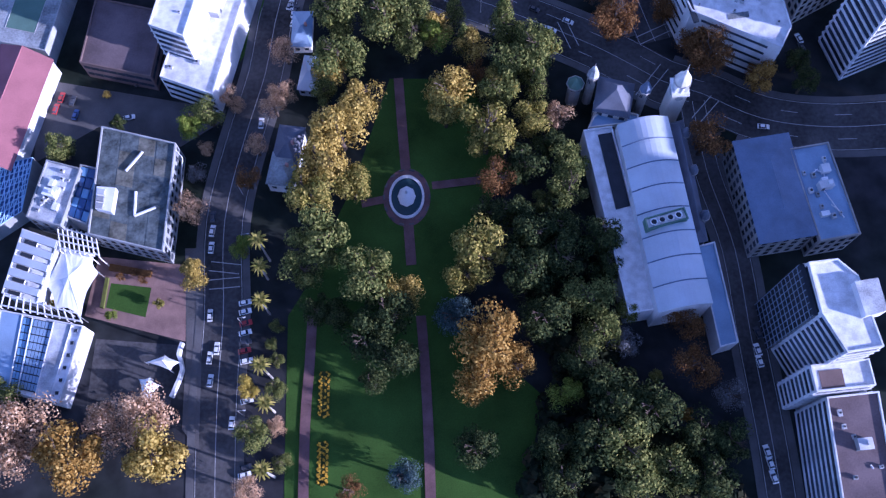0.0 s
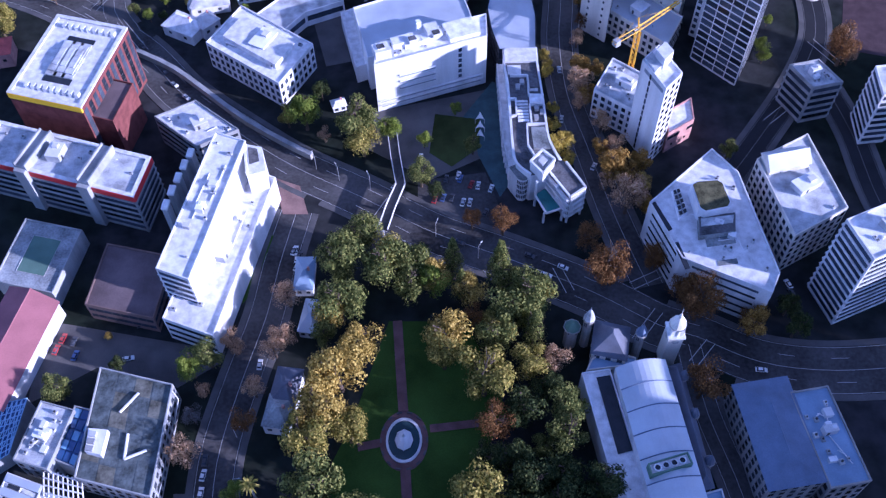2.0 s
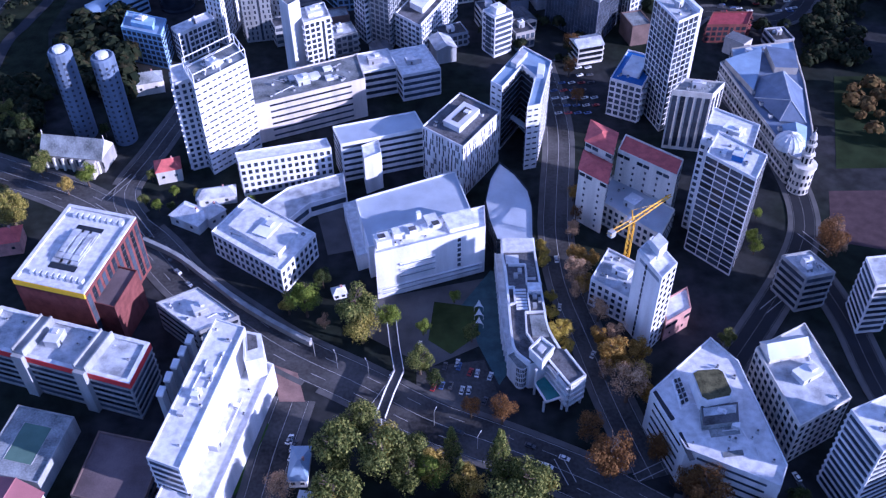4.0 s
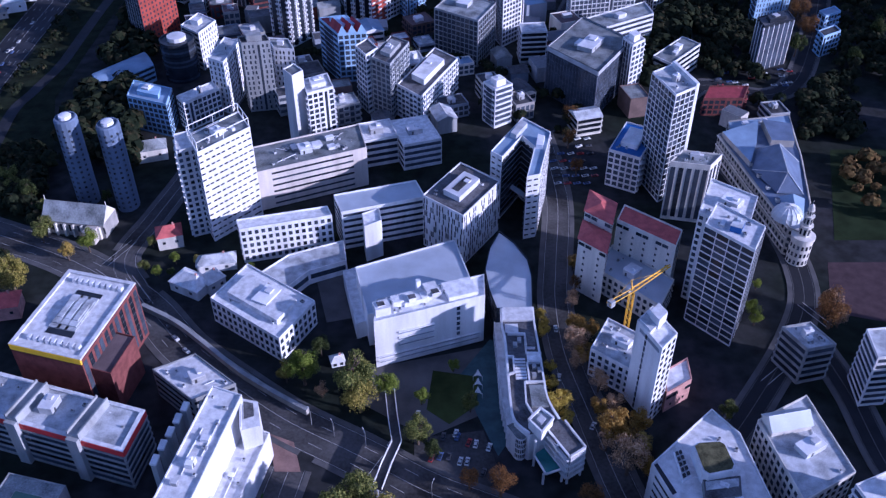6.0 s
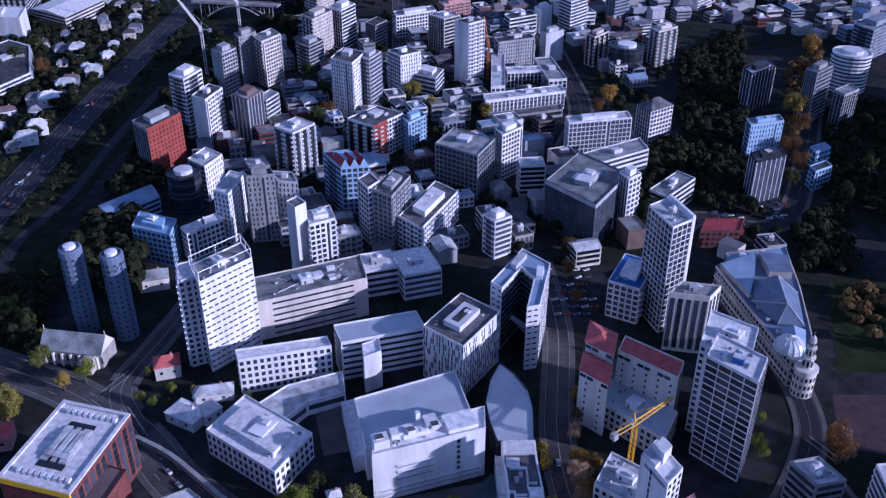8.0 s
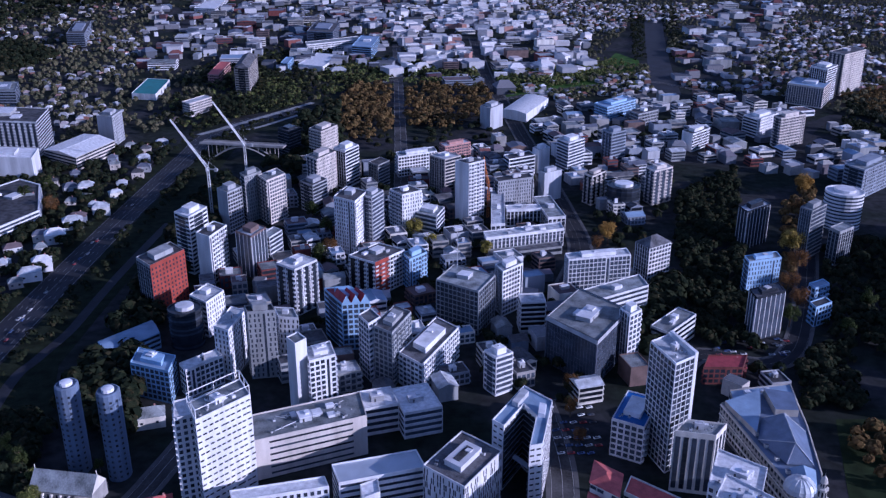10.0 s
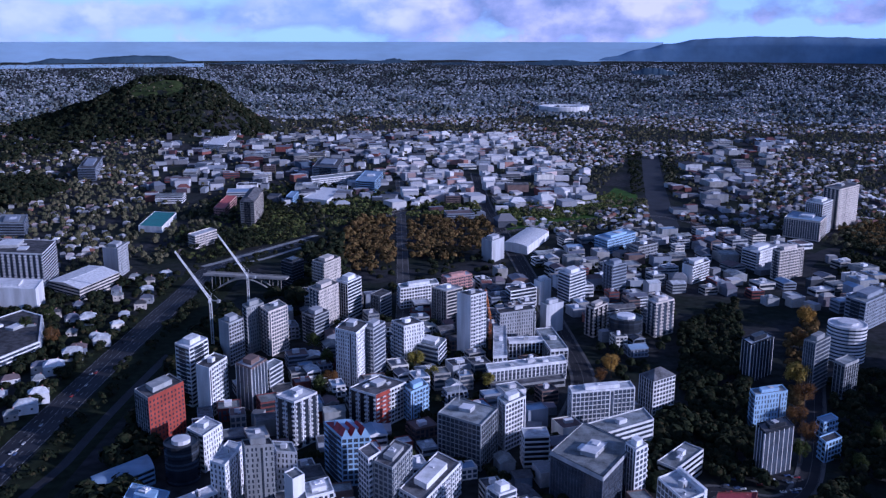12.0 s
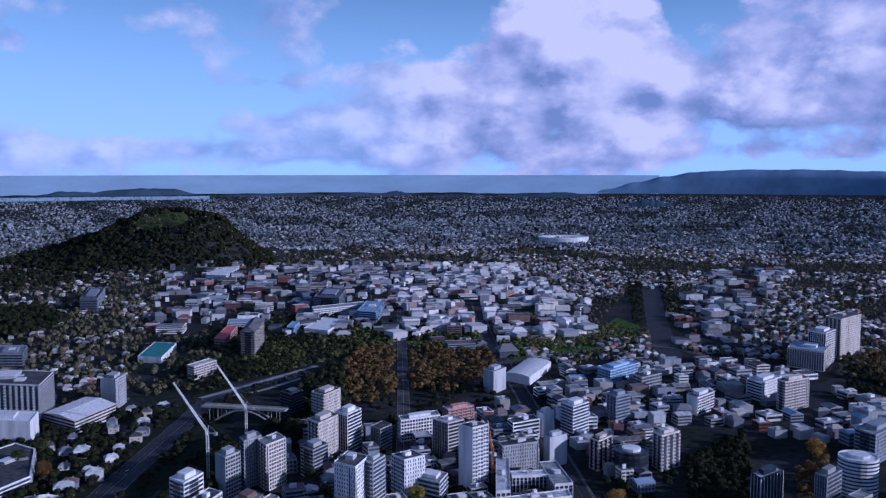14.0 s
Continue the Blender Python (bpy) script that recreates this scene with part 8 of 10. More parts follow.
def arch_bridge(a, b, z):
    root = thing("arch_bridge", (*a, 0), "pale concrete arch bridge over the gully", "bridge")
    d = Vector(b) - Vector(a)
    L = d.length; u = d / L; n = Vector((-u.y, u.x))
    g = Geo(); g.prism(ccw([tuple(n * 6), tuple(-n * 6), tuple(d - n * 6), tuple(d + n * 6)]), z - 1.6, z, bottom=True); put("deck", g.mesh("deck", "stone_grey"), root)
    for s in (-5, 5):
        g = Geo(); prev = None
        for i in range(25):
            t = i / 24
            p = (*(u * L * (0.1 + 0.8 * t) + n * s), 1 + (z - 4) * math.sin(math.pi * t))
            if prev:
                g.beam(prev, p, 0.9)
            prev = p
            if i % 3 == 0:
                g.beam(p, (p[0], p[1], z - 1), 0.4)
        put("arch", g.mesh("arch", "stone_grey"), root)
        g = Geo(); g.beam((*(n * s * 1.15), z + 0.8), (*(d + n * s * 1.15), z + 0.8), 0.4); put("parapet", g.mesh("parapet", "stone_grey"), root)


def flower_bed(pts):
    cx, cy = sum(p[0] for p in pts) / 4, sum(p[1] for p in pts) / 4
    root = thing("flower_bed", (cx, cy, 0), "long lawn bed with loops of yellow flowers", "flower bed", "beds in the lawn")
    q = ccw([(x - cx, y - cy) for x, y in pts])
    g = Geo(); g.prism(q, 0.0, 0.3); put("bed", g.mesh("bed", "leaf_dark"), root)
    rng = random.Random(int(cy))
    a, b, c, d = (Vector(p) for p in q)
    for k in range(50):
        s = k / 50
        g = Geo()
        w = 0.5 + 0.42 * math.sin(s * 22) * (1 if k % 2 else -1)
        p = a.lerp(b, w).lerp(d.lerp(c, w), s)
        z = rng.uniform(0.45, 0.7)
        g.box((p.x, p.y, 0.25), (rng.uniform(0.5, 0.9), rng.uniform(0.5, 0.9), z - 0.25), rng.uniform(0, 3))
        put("flower_clump", g.mesh("flower_clump", "flowers"), root)


CAR = {}


def car(x, y, ang, color):
    """A small car: pressed body with bonnet, glazed cabin, four wheels."""
    root = thing("car", (x, y, 0.08), {"car_white": "small white car", "car_dark": "dark grey car", "car_red": "red car", "car_blue": "dark blue car"}[color] + " parked or driving on the asphalt", "car", "cars in the streets")
    root.matrix_basis = Matrix.Translation((x, y, 0.08)) @ Matrix.Rotation(ang, 4, "Z")
    if color not in CAR:
        g = Geo()
        prof = [(-2.15, 0.35), (2.15, 0.35), (2.2, 0.75), (1.1, 0.95), (-1.9, 1.0), (-2.2, 0.8)]
        for s in (-0.88, 0.88):
            g.face([(px, s, pz) for px, pz in (prof if s < 0 else prof[::-1])])
        for i in range(6):
            (a, za), (b, zb) = prof[i], prof[(i + 1) % 6]
            g.face([(a, -0.88, za), (a, 0.88, za), (b, 0.88, zb), (b, -0.88, zb)])
        body = g.mesh("body", color)
        g = Geo(); lo = [(-1.8, -0.8, 0.98), (1.0, -0.8, 0.96), (1.0, 0.8, 0.96), (-1.8, 0.8, 0.98)]; hi = [(-1.3, -0.62, 1.42), (0.3, -0.62, 1.44), (0.3, 0.62, 1.44), (-1.3, 0.62, 1.42)]
        for i in range(4):
            j = (i + 1) % 4; g.face([lo[i], lo[j], hi[j], hi[i]])
        cab = g.mesh("cabin_glass", "pane")
        g = Geo(); g.prism([(-1.3, -0.62), (0.3, -0.62), (0.3, 0.62), (-1.3, 0.62)], 1.42, 1.48); top = g.mesh("roof", color)
        CAR[color] = (body, cab, top)
    if "w" not in CAR:
        g = Geo(); g.beam((0, -0.1, 0), (0, 0.1, 0), 0.33, 0, 10); CAR["w"] = g.mesh("wheel", "tyre")
    for nm, me in list(zip(("body", "cabin_glass", "car_roof"), CAR[color]))[:3 if y < 210 else 2]:
        put(nm, me, root)
    for sx in (-1.35, 1.35) if y < 210 else ():
        for sy in (-0.85, 0.85):
            put("wheel", CAR["w"], root, Matrix.Translation((sx, sy, 0.33)))


def street_lamp(x, y, ang):
    root = thing("street_lamp", (x, y, 0), "grey street lamp with a curved arm", "lamp", "street lamps")
    root.matrix_basis = Matrix.Translation((x, y, 0)) @ Matrix.Rotation(ang, 4, "Z")
    g = Geo(); g.beam((0, 0, 0), (0, 0, 8.5), 0.13, 0, 6); put("pole", g.mesh("pole", "steel"), root)
    g = Geo(); g.beam((0, 0, 8.4), (2.2, 0, 9), 0.09, 0, 5); put("arm", g.mesh("arm", "steel"), root)
    g = Geo(); g.box((2.4, 0, 8.9), (0.9, 0.35, 0.18)); put("lamp_head", g.mesh("lamp_head", "plant_white"), root)


block("city_library", "white polygonal building with a broad pale roof and plant", "city library", (105.2, 206.3), (18, 0), (0, 18), 22, "bandfew", "white", "roof_white", plant=7, outline=[(79, 216.4), (108.2, 243.6), (116.5, 231), (122.3, 182.5), (117.6, 173.9), (87.4, 190)])
library_roof()
block("glass_pavilion", "curved building with a leaf-shaped pale metal roof", "glass pavilion", (31.5, 340.3), (18, 0), (0, 18), 15, "curtain", "glass_dark", "roof_metal", outline=[(29.1, 371.2), (36.3, 361.8), (42.2, 348.4), (43.4, 335.5), (41.9, 311), (24.8, 311.3), (21.7, 325.7), (20.4, 340.2), (23.6, 357.6)])
curved_building()
block("covered_walk", "low grey roof over campus walkways", "covered walk", (-70.7, 351.6), (18, 0), (0, 18), 8, "band", "white", "roof_pale", outline=[(-96.5, 341.2), (-79.6, 360.9), (-52.2, 372.7), (-49.3, 355.8), (-67.7, 347.4), (-79.2, 331.6)])
block("lean_to", "low white side roof", "lean to", (-42.9, 328), (18, 0), (0, 18), 9, "plain", "white", "roof_white", outline=[(-50.3, 345.9), (-44.3, 348.8), (-36.2, 309.7), (-40.9, 307.5)])
block("gallery_porch_building", "low gallery entrance with flat blue-grey roof", "gallery porch building", (58.6, 153.3), (18, 0), (0, 18), 10, "band", "cream", "roof_blue", outline=[(51.4, 154.4), (56.7, 158.4), (67.6, 154.7), (67, 151.8), (59.6, 151), (49, 149.8)])
block("roof_box", "glass roof lantern with four round lights", "roof box", (71, 110.4), (18, 0), (0, 18), 20.5, "plain", "court_green", "roof_white", base=17, outline=[(63.8, 110.5), (77.3, 114.3), (78.4, 110.2), (64.4, 106.4)])
lantern_lights()
turret(50.9, 166.6, 14, 2.2, 11, "stone gallery turret with a pointed cap", "roof_pale")
turret(69.3, 161.1, 13, 2.2, 10, "slate-capped gallery dormer turret", "slate_blue")
turret(45.4, 166.8, 10, 3.2, 6, "small green copper dome of the gallery", "court_green")
turret(82.5, 145.5, 10, 2.0, 8, "slate turret on the gallery range")
turret(83.8, 131.1, 10, 2.0, 8, "slate turret on the gallery range")
turret(86, 114.1, 10, 2.0, 8, "slate turret on the gallery range")
corner_tower(185.1, 365.5, 37.8)
clock_tower(80.5, 159.8)
fountain(-16.4, 128.5)
slot_tower(-202.8, 422, 6.1, 53.7, "slim rounded blue-grey tower with small windows")
slot_tower(-178.6, 416.5, 6.1, 53.1, "slim rounded pale tower with small windows")
round_tower(-182.1, 571.8, 11.8, 28.7, "dark round glass tower with pale roof", "glass_dark")
round_tower(181, 866, 17, 26, "dark round glass office with a white drum roof", "glass_dark")
round_tower(381.5, 817, 17.8, 35.7, "white round tower with window bands", "white")
church(-198.5, 395.9, -0.16, 35, 15)
house(-146.5, 381.8, 13, 11, 8, 0.3, "cream", "red_roof", "cream villa with a red tiled roof")
house(-117.7, 361.8, 20, 9, 5, 0.2, "white", "roof_pale", "low white house with grey roof")
house(-126.8, 344.1, 18, 12, 6, -0.5, "white", "roof_white", "white gabled timber house")
house(-116.4, 345.3, 10, 9, 7, 0.8, "white", "roof_white", "small white gabled house")
house(-213.6, 326.9, 14, 12, 8, 0.2, "brick_pink", "red_roof", "brick house with a red roof")
house(-48.8, 291.7, 6, 5, 3, 0.3, "white", "roof_white", "small white kiosk beside the lawn")
house(-177.7, 467.4, 18, 12, 8, 0.3, "cream", "roof_grey", "old house with grey roof")
house(-149.6, 568.7, 14, 10, 6, 0.3, "pale_blue", "blue_roof", "small house with blue roof")
house(-341.8, 706.4, 16, 13, 9, 0.4, "white", "roof_white", "white painted hillside house")
house(-356.7, 771.9, 18, 14, 9, 0.4, "white", "roof_white", "white painted hillside house")
house(-354.6, 808.4, 18, 12, 9, 0.4, "white", "roof_pale", "white painted hillside house")
house(-343, 685, 18, 12, 8, 0.4, "white", "roof_pale", "white painted hillside house")
house(-341.3, 847.8, 16, 12, 9, 0.3, "white", "roof_pale", "white painted hillside house")
house(-381.9, 917.8, 16, 12, 9, 0.3, "white", "roof_pale", "white painted hillside house")
house(-422.5, 873.1, 16, 14, 9, 0.3, "white", "roof_grey", "white painted hillside house")
house(191.8, 529.5, 16, 12, 7, 0.1, "brick_red", "dark_red", "old red brick house")
house(-56.4, 197.2, 7, 15, 5, 0, "white", "roof_blue", "blue-roofed garden house beside the park")
house(-59, 146.2, 9, 16, 7, -0.15, "white", "slate", "white villa with a dark gabled roof")
house(-60.6, 137.3, 9, 12, 7, -0.15, "white", "roof_grey", "old white villa beside the park")
house(-52.8, 177.7, 6, 14, 5, -0.15, "plant_grey", "roof_metal", "glasshouse with a pale roof")
retaining_wall([(-148.0, 328.8), (-127.5, 316.0), (-106.1, 296.7), (-89.7, 282.0), (-68.7, 267.1), (-58.8, 260.9)])
# Teal sheet paints shade and the glass's reflection onto the ground.
sheet("court_paving", [(4.5, 279.5), (22, 307), (27, 304), (27.5, 246), (22.6, 238), (14, 262), (12, 282)], 0.1, "teal_shade", "dark teal-grey ground beside the colonnade, shade in its colour")
tent([(-105.7, 62.6), (-102.0, 63.0), (-98.5, 60.4), (-101.3, 55.5), (-103.4, 55.5)], 4, "curved white sail roof over a yard stair")
courtyard_wall()
tree(-117.5, 85.0, 2.6, "lime")
tree(-101.7, 88.8, 2.4, "olive")
tree(-108.1, 97.7, 2.4, "brown")
tree(-116.1, 98.9, 2.2, "brown")
tree(-111.3, 100.3, 2.0, "brown")
tree(-138.1, 89.4, 2.0, "yellow")
tower_crane(84.5, 303, 33, 24, 0.64, 6, "crane_yellow", "yellow tower crane over a building site", 15)
tower_crane(-220.8, 809.3, 57.6, 56, 3.0, 55, "steel", "tall white luffing tower crane", 10)
tower_crane(-217.8, 953.9, 42.2, 56, 3.0, 55, "steel", "tall white luffing tower crane", 10)
radio_mast(10.1, 630.9, 34.9, 30)
tower_crane(43.3, 839.5, 30, 30, 2.0, 68, "crane_orange", "orange luffing crane between apartment towers", 7)
footbridge([(-23.5, 269.7), (-21.8, 256.1), (-19.4, 241.2), (-23, 230.2), (-26.2, 217.8)], 5.5, 4)
arch_bridge((-289.6, 1046.6), (-187, 1026.5), 22)
tent([(-136, 109.7), (-124.7, 106.8), (-122.5, 99.5), (-126.7, 83.5), (-135.8, 86.6), (-140.9, 95.8)], 7, "stretched white canopy over the campus court")
tent([(-104.1, 68.3), (-97.7, 70.5), (-92.1, 68.1), (-95.3, 65.3)], 4, "small stretched white fabric canopy")
tent([(13.4, 280.5), (15.6, 284.3), (17.5, 280.4)], 3, "small white garden umbrella tent")
tent([(13.3, 275.2), (15.4, 279), (17.3, 275.2)], 3, "small white garden umbrella tent")
tent([(13.1, 270.1), (15.3, 273.8), (17.1, 270)], 3, "small white garden umbrella tent")
flower_bed([(-45.9, 65.1), (-42.1, 65), (-42, 49.4), (-45.8, 49.8)])
flower_bed([(-45.6, 41.6), (-41.9, 41.6), (-41.8, 27.5), (-45.5, 27.9)])
sheet("yard", [(-157.4, 180.4), (-84.6, 165.5), (-85.4, 160.8), (-100.4, 150.5), (-132, 159.3), (-154.4, 144.6)], 0.05, "yard_grey", "grey asphalt yard between campus buildings")
sheet("yard", [(-64.6, 349.8), (-51.5, 359.7), (-40.3, 323.3), (-56.5, 318.8)], 0.08, "yard_grey", "paved college courtyard")
sheet("yard", [(-38.4, 287.1), (22.2, 302.6), (28.2, 266.8), (-7.1, 247.8), (-37.4, 267.9)], 0.04, "yard_grey", "paved forecourt of the college hall")
sheet("forecourt", [(-74.3, 250.4), (-63, 245.5), (-58.3, 230.3), (-69, 230.5)], 0.16, "paving", "paved corner at the crossing")
sheet("car_park", [(-12.3, 247.6), (16.9, 251.7), (23.2, 228.7), (13.4, 217.3), (-12.2, 229.4)], 0.05, "asphalt", "dark car park beside the road")
# Paler sheet paints in the sun that the park trees block here.
sheet("forecourt", [(-95.3, 110.2), (-88.4, 110.1), (-86.6, 77.1), (-84.7, 38.9), (-90.9, 46.3), (-91.9, 75.2)], 0.1, "yard_grey", "paler asphalt sheet beside the street, sunlight in its colour")
sheet("yard", [(-123.3, 77.6), (-92.8, 74.8), (-95.7, 53.9), (-123.9, 51.5)], 0.05, "asphalt", "dark service yard")
glass_dome(181.1, 381.1, 17)
car(-72.4, 89.6, 0.22, "car_white")
car(-72.2, 86.3, 0.25, "car_white")
car(-71.7, 82.2, 0.24, "car_red")
car(-71.7, 78.8, 0.26, "car_white")
car(-71.5, 75.4, 0.26, "car_dark")
car(-71.5, 72.5, 0.21, "car_red")
car(-70.7, 68.9, 0.20, "car_white")
car(-69.7, 55.4, 0.28, "car_white")
car(-68.7, 33.6, 0.23, "car_dark")
car(-68.9, 31.1, 0.22, "car_white")
car(-84.3, 85.1, 1.58, "car_white")
car(-83.3, 70.1, 1.50, "car_white")
car(-81.1, 73.4, 1.55, "car_white")
car(-82.5, 62.3, 1.50, "car_white")
car(-74.3, 48, 1.52, "car_white")
car(-85.9, 116.5, 1.44, "car_white")
car(-85.8, 110.1, 1.52, "car_white")
car(-86.1, 122, 1.56, "car_dark")
car(-60.9, 207.5, 1.50, "car_white")
car(-61.8, 211.5, 1.54, "car_white")
car(-70.8, 159.3, 1.53, "car_white")
car(-62.5, 211.1, 1.30, "car_white")
car(-60.7, 203.3, 1.30, "car_white")
car(-60.2, 208.8, 1.30, "car_dark")
car(39.3, 197.6, -0.45, "car_white")
car(46.1, 201.2, -0.45, "car_white")
car(115.4, 154.2, -0.1, "car_white")
car(33.2, 207.2, -0.45, "car_dark")
car(114.1, 65.2, 1.9, "car_white")
car(103.2, 76.1, 1.9, "car_dark")
car(101.1, 36.4, 1.8, "car_white")
car(101.6, 32.8, 1.8, "car_white")
car(102.1, 28.3, 1.8, "car_white")
car(102.4, 70.2, 1.8, "car_white")
car(102.5, 66.3, 1.8, "car_white")
car(53.9, 313.6, 1.6, "car_white")
car(52.3, 281.9, 1.4, "car_white")
car(63.9, 253.6, 1.1, "car_white")
car(5.2, 214.2, -0.5, "car_dark")
car(-21.9, 244.7, 1, "car_white")
car(-11.1, 260.2, 1.5, "car_white")
car(133.9, 191.7, 1.9, "car_white")
car(134.3, 187.9, 1.9, "car_dark")
car(39, 197.8, -0.4, "car_white")
car(10.6, 244.7, 1.21, "car_red")
car(13.5, 244, 1.39, "car_white")
car(19, 242.3, 1.26, "car_white")
car(5.2, 249.7, 1.36, "car_white")
car(5.9, 247.9, 1.29, "car_blue")
car(-0.2, 248, 1.38, "car_dark")
car(2.1, 237.5, 1.34, "car_dark")
car(-5.1, 236.7, 1.28, "car_red")
car(6.8, 235, 1.32, "car_white")
car(9.7, 234.9, 1.38, "car_white")
car(16.1, 229.4, 1.21, "car_dark")
car(-1.5, 237.6, 1.24, "car_blue")
car(-143, 170.3, 1.4, "car_dark")
car(-149, 166.8, 1.4, "car_red")
car(-141.2, 164.3, 1.4, "car_blue")
car(-147.5, 171.7, 1.4, "car_red")
car(-120.7, 162.7, 0.2, "car_white")
car(-117.9, 177.1, 0.2, "car_dark")
car(-146.9, 334.4, -0.75, "car_dark")
car(-139.9, 325.3, -0.75, "car_dark")
car(-133.2, 316.4, -0.75, "car_dark")
car(-127, 307.7, -0.75, "car_white")
car(-120.1, 299.3, -0.75, "car_white")
car(-113.8, 291, -0.75, "car_dark")
car(66.1, 495.1, 0.23, "car_red")
car(72.3, 495.1, 0.31, "car_dark")
car(78.4, 495.1, 0.34, "car_white")
car(84.6, 495.1, 0.40, "car_white")
car(90.8, 495.1, 0.21, "car_red")
car(66.3, 486.1, 0.30, "car_white")
car(78.5, 486.1, 0.23, "car_white")
car(84.6, 486.1, 0.28, "car_white")
car(90.7, 486.1, 0.32, "car_white")
car(66.5, 477.3, 0.32, "car_dark")
car(84.5, 477.3, 0.40, "car_white")
car(90.6, 477.3, 0.22, "car_dark")
car(66.7, 468.8, 0.24, "car_dark")
car(72.6, 468.8, 0.25, "car_blue")
car(78.6, 468.8, 0.37, "car_white")
car(84.5, 468.8, 0.23, "car_red")
car(90.5, 468.8, 0.29, "car_dark")
car(66.9, 460.5, 0.37, "car_blue")
car(72.8, 460.5, 0.32, "car_red")
car(78.6, 460.5, 0.29, "car_blue")
car(84.5, 460.5, 0.39, "car_dark")
car(67.1, 452.4, 0.31, "car_white")
car(72.9, 452.4, 0.40, "car_white")
car(78.7, 452.4, 0.32, "car_blue")
car(84.4, 452.4, 0.33, "car_white")
car(90.2, 452.4, 0.34, "car_white")
car(67.3, 444.5, 0.26, "car_dark")
car(73, 444.5, 0.21, "car_blue")
car(78.7, 444.5, 0.27, "car_blue")
car(84.4, 444.5, 0.32, "car_white")
car(90.1, 444.5, 0.24, "car_red")
car(67.4, 436.8, 0.32, "car_white")
car(73.1, 436.7, 0.22, "car_red")
car(78.7, 436.7, 0.31, "car_blue")
car(84.4, 436.7, 0.30, "car_blue")
car(203.5, 575.1, -0.03, "car_blue")
car(192.2, 564.4, 0.18, "car_blue")
car(237.7, 568.5, 0.14, "car_white")
car(190.3, 560.8, -0.11, "car_dark")
car(216.2, 574.1, -0.15, "car_dark")
car(246.2, 571.7, 0.13, "car_dark")
car(199.6, 572.7, 0.12, "car_blue")
car(191.4, 563.9, 0.04, "car_dark")
car(202.6, 559.5, -0.09, "car_white")
car(226.8, 572.4, 0.03, "car_white")
car(245.3, 575.9, -0.20, "car_red")
car(236.1, 554.7, -0.03, "car_blue")
car(198.7, 560.7, 0.13, "car_blue")
car(228.4, 555.3, 0.02, "car_white")
car(236, 557.9, 0.19, "car_white")
car(239.5, 578.8, 0.16, "car_blue")
car(220.1, 574.8, 0.15, "car_dark")
car(225.4, 579.7, 0.10, "car_white")
car(219.2, 573.7, -0.19, "car_dark")
car(208.8, 555.9, 0.04, "car_white")
car(191.5, 555.1, 0.02, "car_red")
car(235.3, 570.8, -0.12, "car_dark")
car(243.6, 576.9, -0.10, "car_white")
car(240, 559.2, 0.13, "car_white")
car(215.8, 565.2, -0.04, "car_red")
car(204.9, 573, 0.01, "car_dark")
car(-312.6, 513.9, 1.57, "car_red")
car(-313.8, 501.5, 1.57, "car_white")
car(-314.5, 512.7, 1.57, "car_dark")
car(-320.0, 875.9, 1.57, "car_white")
car(-319.7, 658.9, 1.57, "car_white")
car(-316.8, 589.5, 1.57, "car_blue")
car(-318.7, 614.1, 1.57, "car_white")
car(-314.8, 552.2, 1.57, "car_white")
car(-316.2, 534.4, 1.57, "car_blue")
car(-320.4, 610.9, 1.57, "car_white")
car(-311.4, 511.9, 1.57, "car_blue")
car(-319.3, 773, 1.57, "car_red")
car(-308.3, 512, 1.57, "car_white")
car(-316.7, 608.3, 1.57, "car_blue")
car(-311.9, 589.6, 1.57, "car_dark")
car(-320.7, 638.8, 1.57, "car_dark")
car(-314.1, 575.6, 1.57, "car_red")
car(-318.3, 626.1, 1.57, "car_white")
car(-324.1, 853.7, 1.57, "car_dark")
car(-320.8, 777, 1.57, "car_dark")
car(-319.4, 730.4, 1.57, "car_blue")
car(-319.2, 718, 1.57, "car_red")
car(-320.1, 609.6, 1.57, "car_white")
car(-316.3, 677.5, 1.57, "car_dark")
car(-316.6, 742, 1.57, "car_white")
car(-322.5, 769, 1.57, "car_white")
street_lamp(-76, 130.7, 0)
street_lamp(-73.6, 112, 0)
street_lamp(-72.9, 81.9, 0)
street_lamp(-70.9, 50.7, 0)
street_lamp(-46.2, 248.4, 2)
street_lamp(-32.5, 243.5, 2)
street_lamp(-4.7, 217.7, 1.2)
street_lamp(12.3, 206.3, 1)
street_lamp(63.6, 200.1, 2)
street_lamp(-56.5, 255, 2)
# Towers added out of view, sized to shade the gallery, streets and woods.
block("shade_tower", "plain grey tower added out of view to cast shade", "tower", (275, 10), (32.3, -6), (6, 50.5), 88, "plain", "concrete", "roof_grey")
block("shade_tower", "plain grey tower added out of view to cast shade", "tower", (292.9, 61.4), (31.3, -6), (6, 50.5), 86, "plain", "concrete", "roof_grey")
block("shade_tower", "plain grey tower added out of view to cast shade", "tower", (310.7, 112.9), (30.9, -6), (6, 50.5), 74, "plain", "concrete", "roof_grey")
block("shade_tower", "plain grey tower added out of view to cast shade", "tower", (328.6, 164.3), (40, -6), (6, 50.5), 70, "plain", "concrete", "roof_grey")
block("shade_tower", "plain grey tower added out of view to cast shade", "tower", (346.4, 215.7), (36.4, -6), (6, 50.5), 60, "plain", "concrete", "roof_grey")
block("shade_tower", "plain grey tower added out of view to cast shade", "tower", (364.3, 267.1), (34.5, -6), (6, 40.9), 34, "plain", "concrete", "roof_grey")
block("shade_tower", "plain grey tower added out of view to cast shade", "tower", (382.1, 318.6), (31.9, -6), (6, 44.3), 30, "plain", "concrete", "roof_grey")
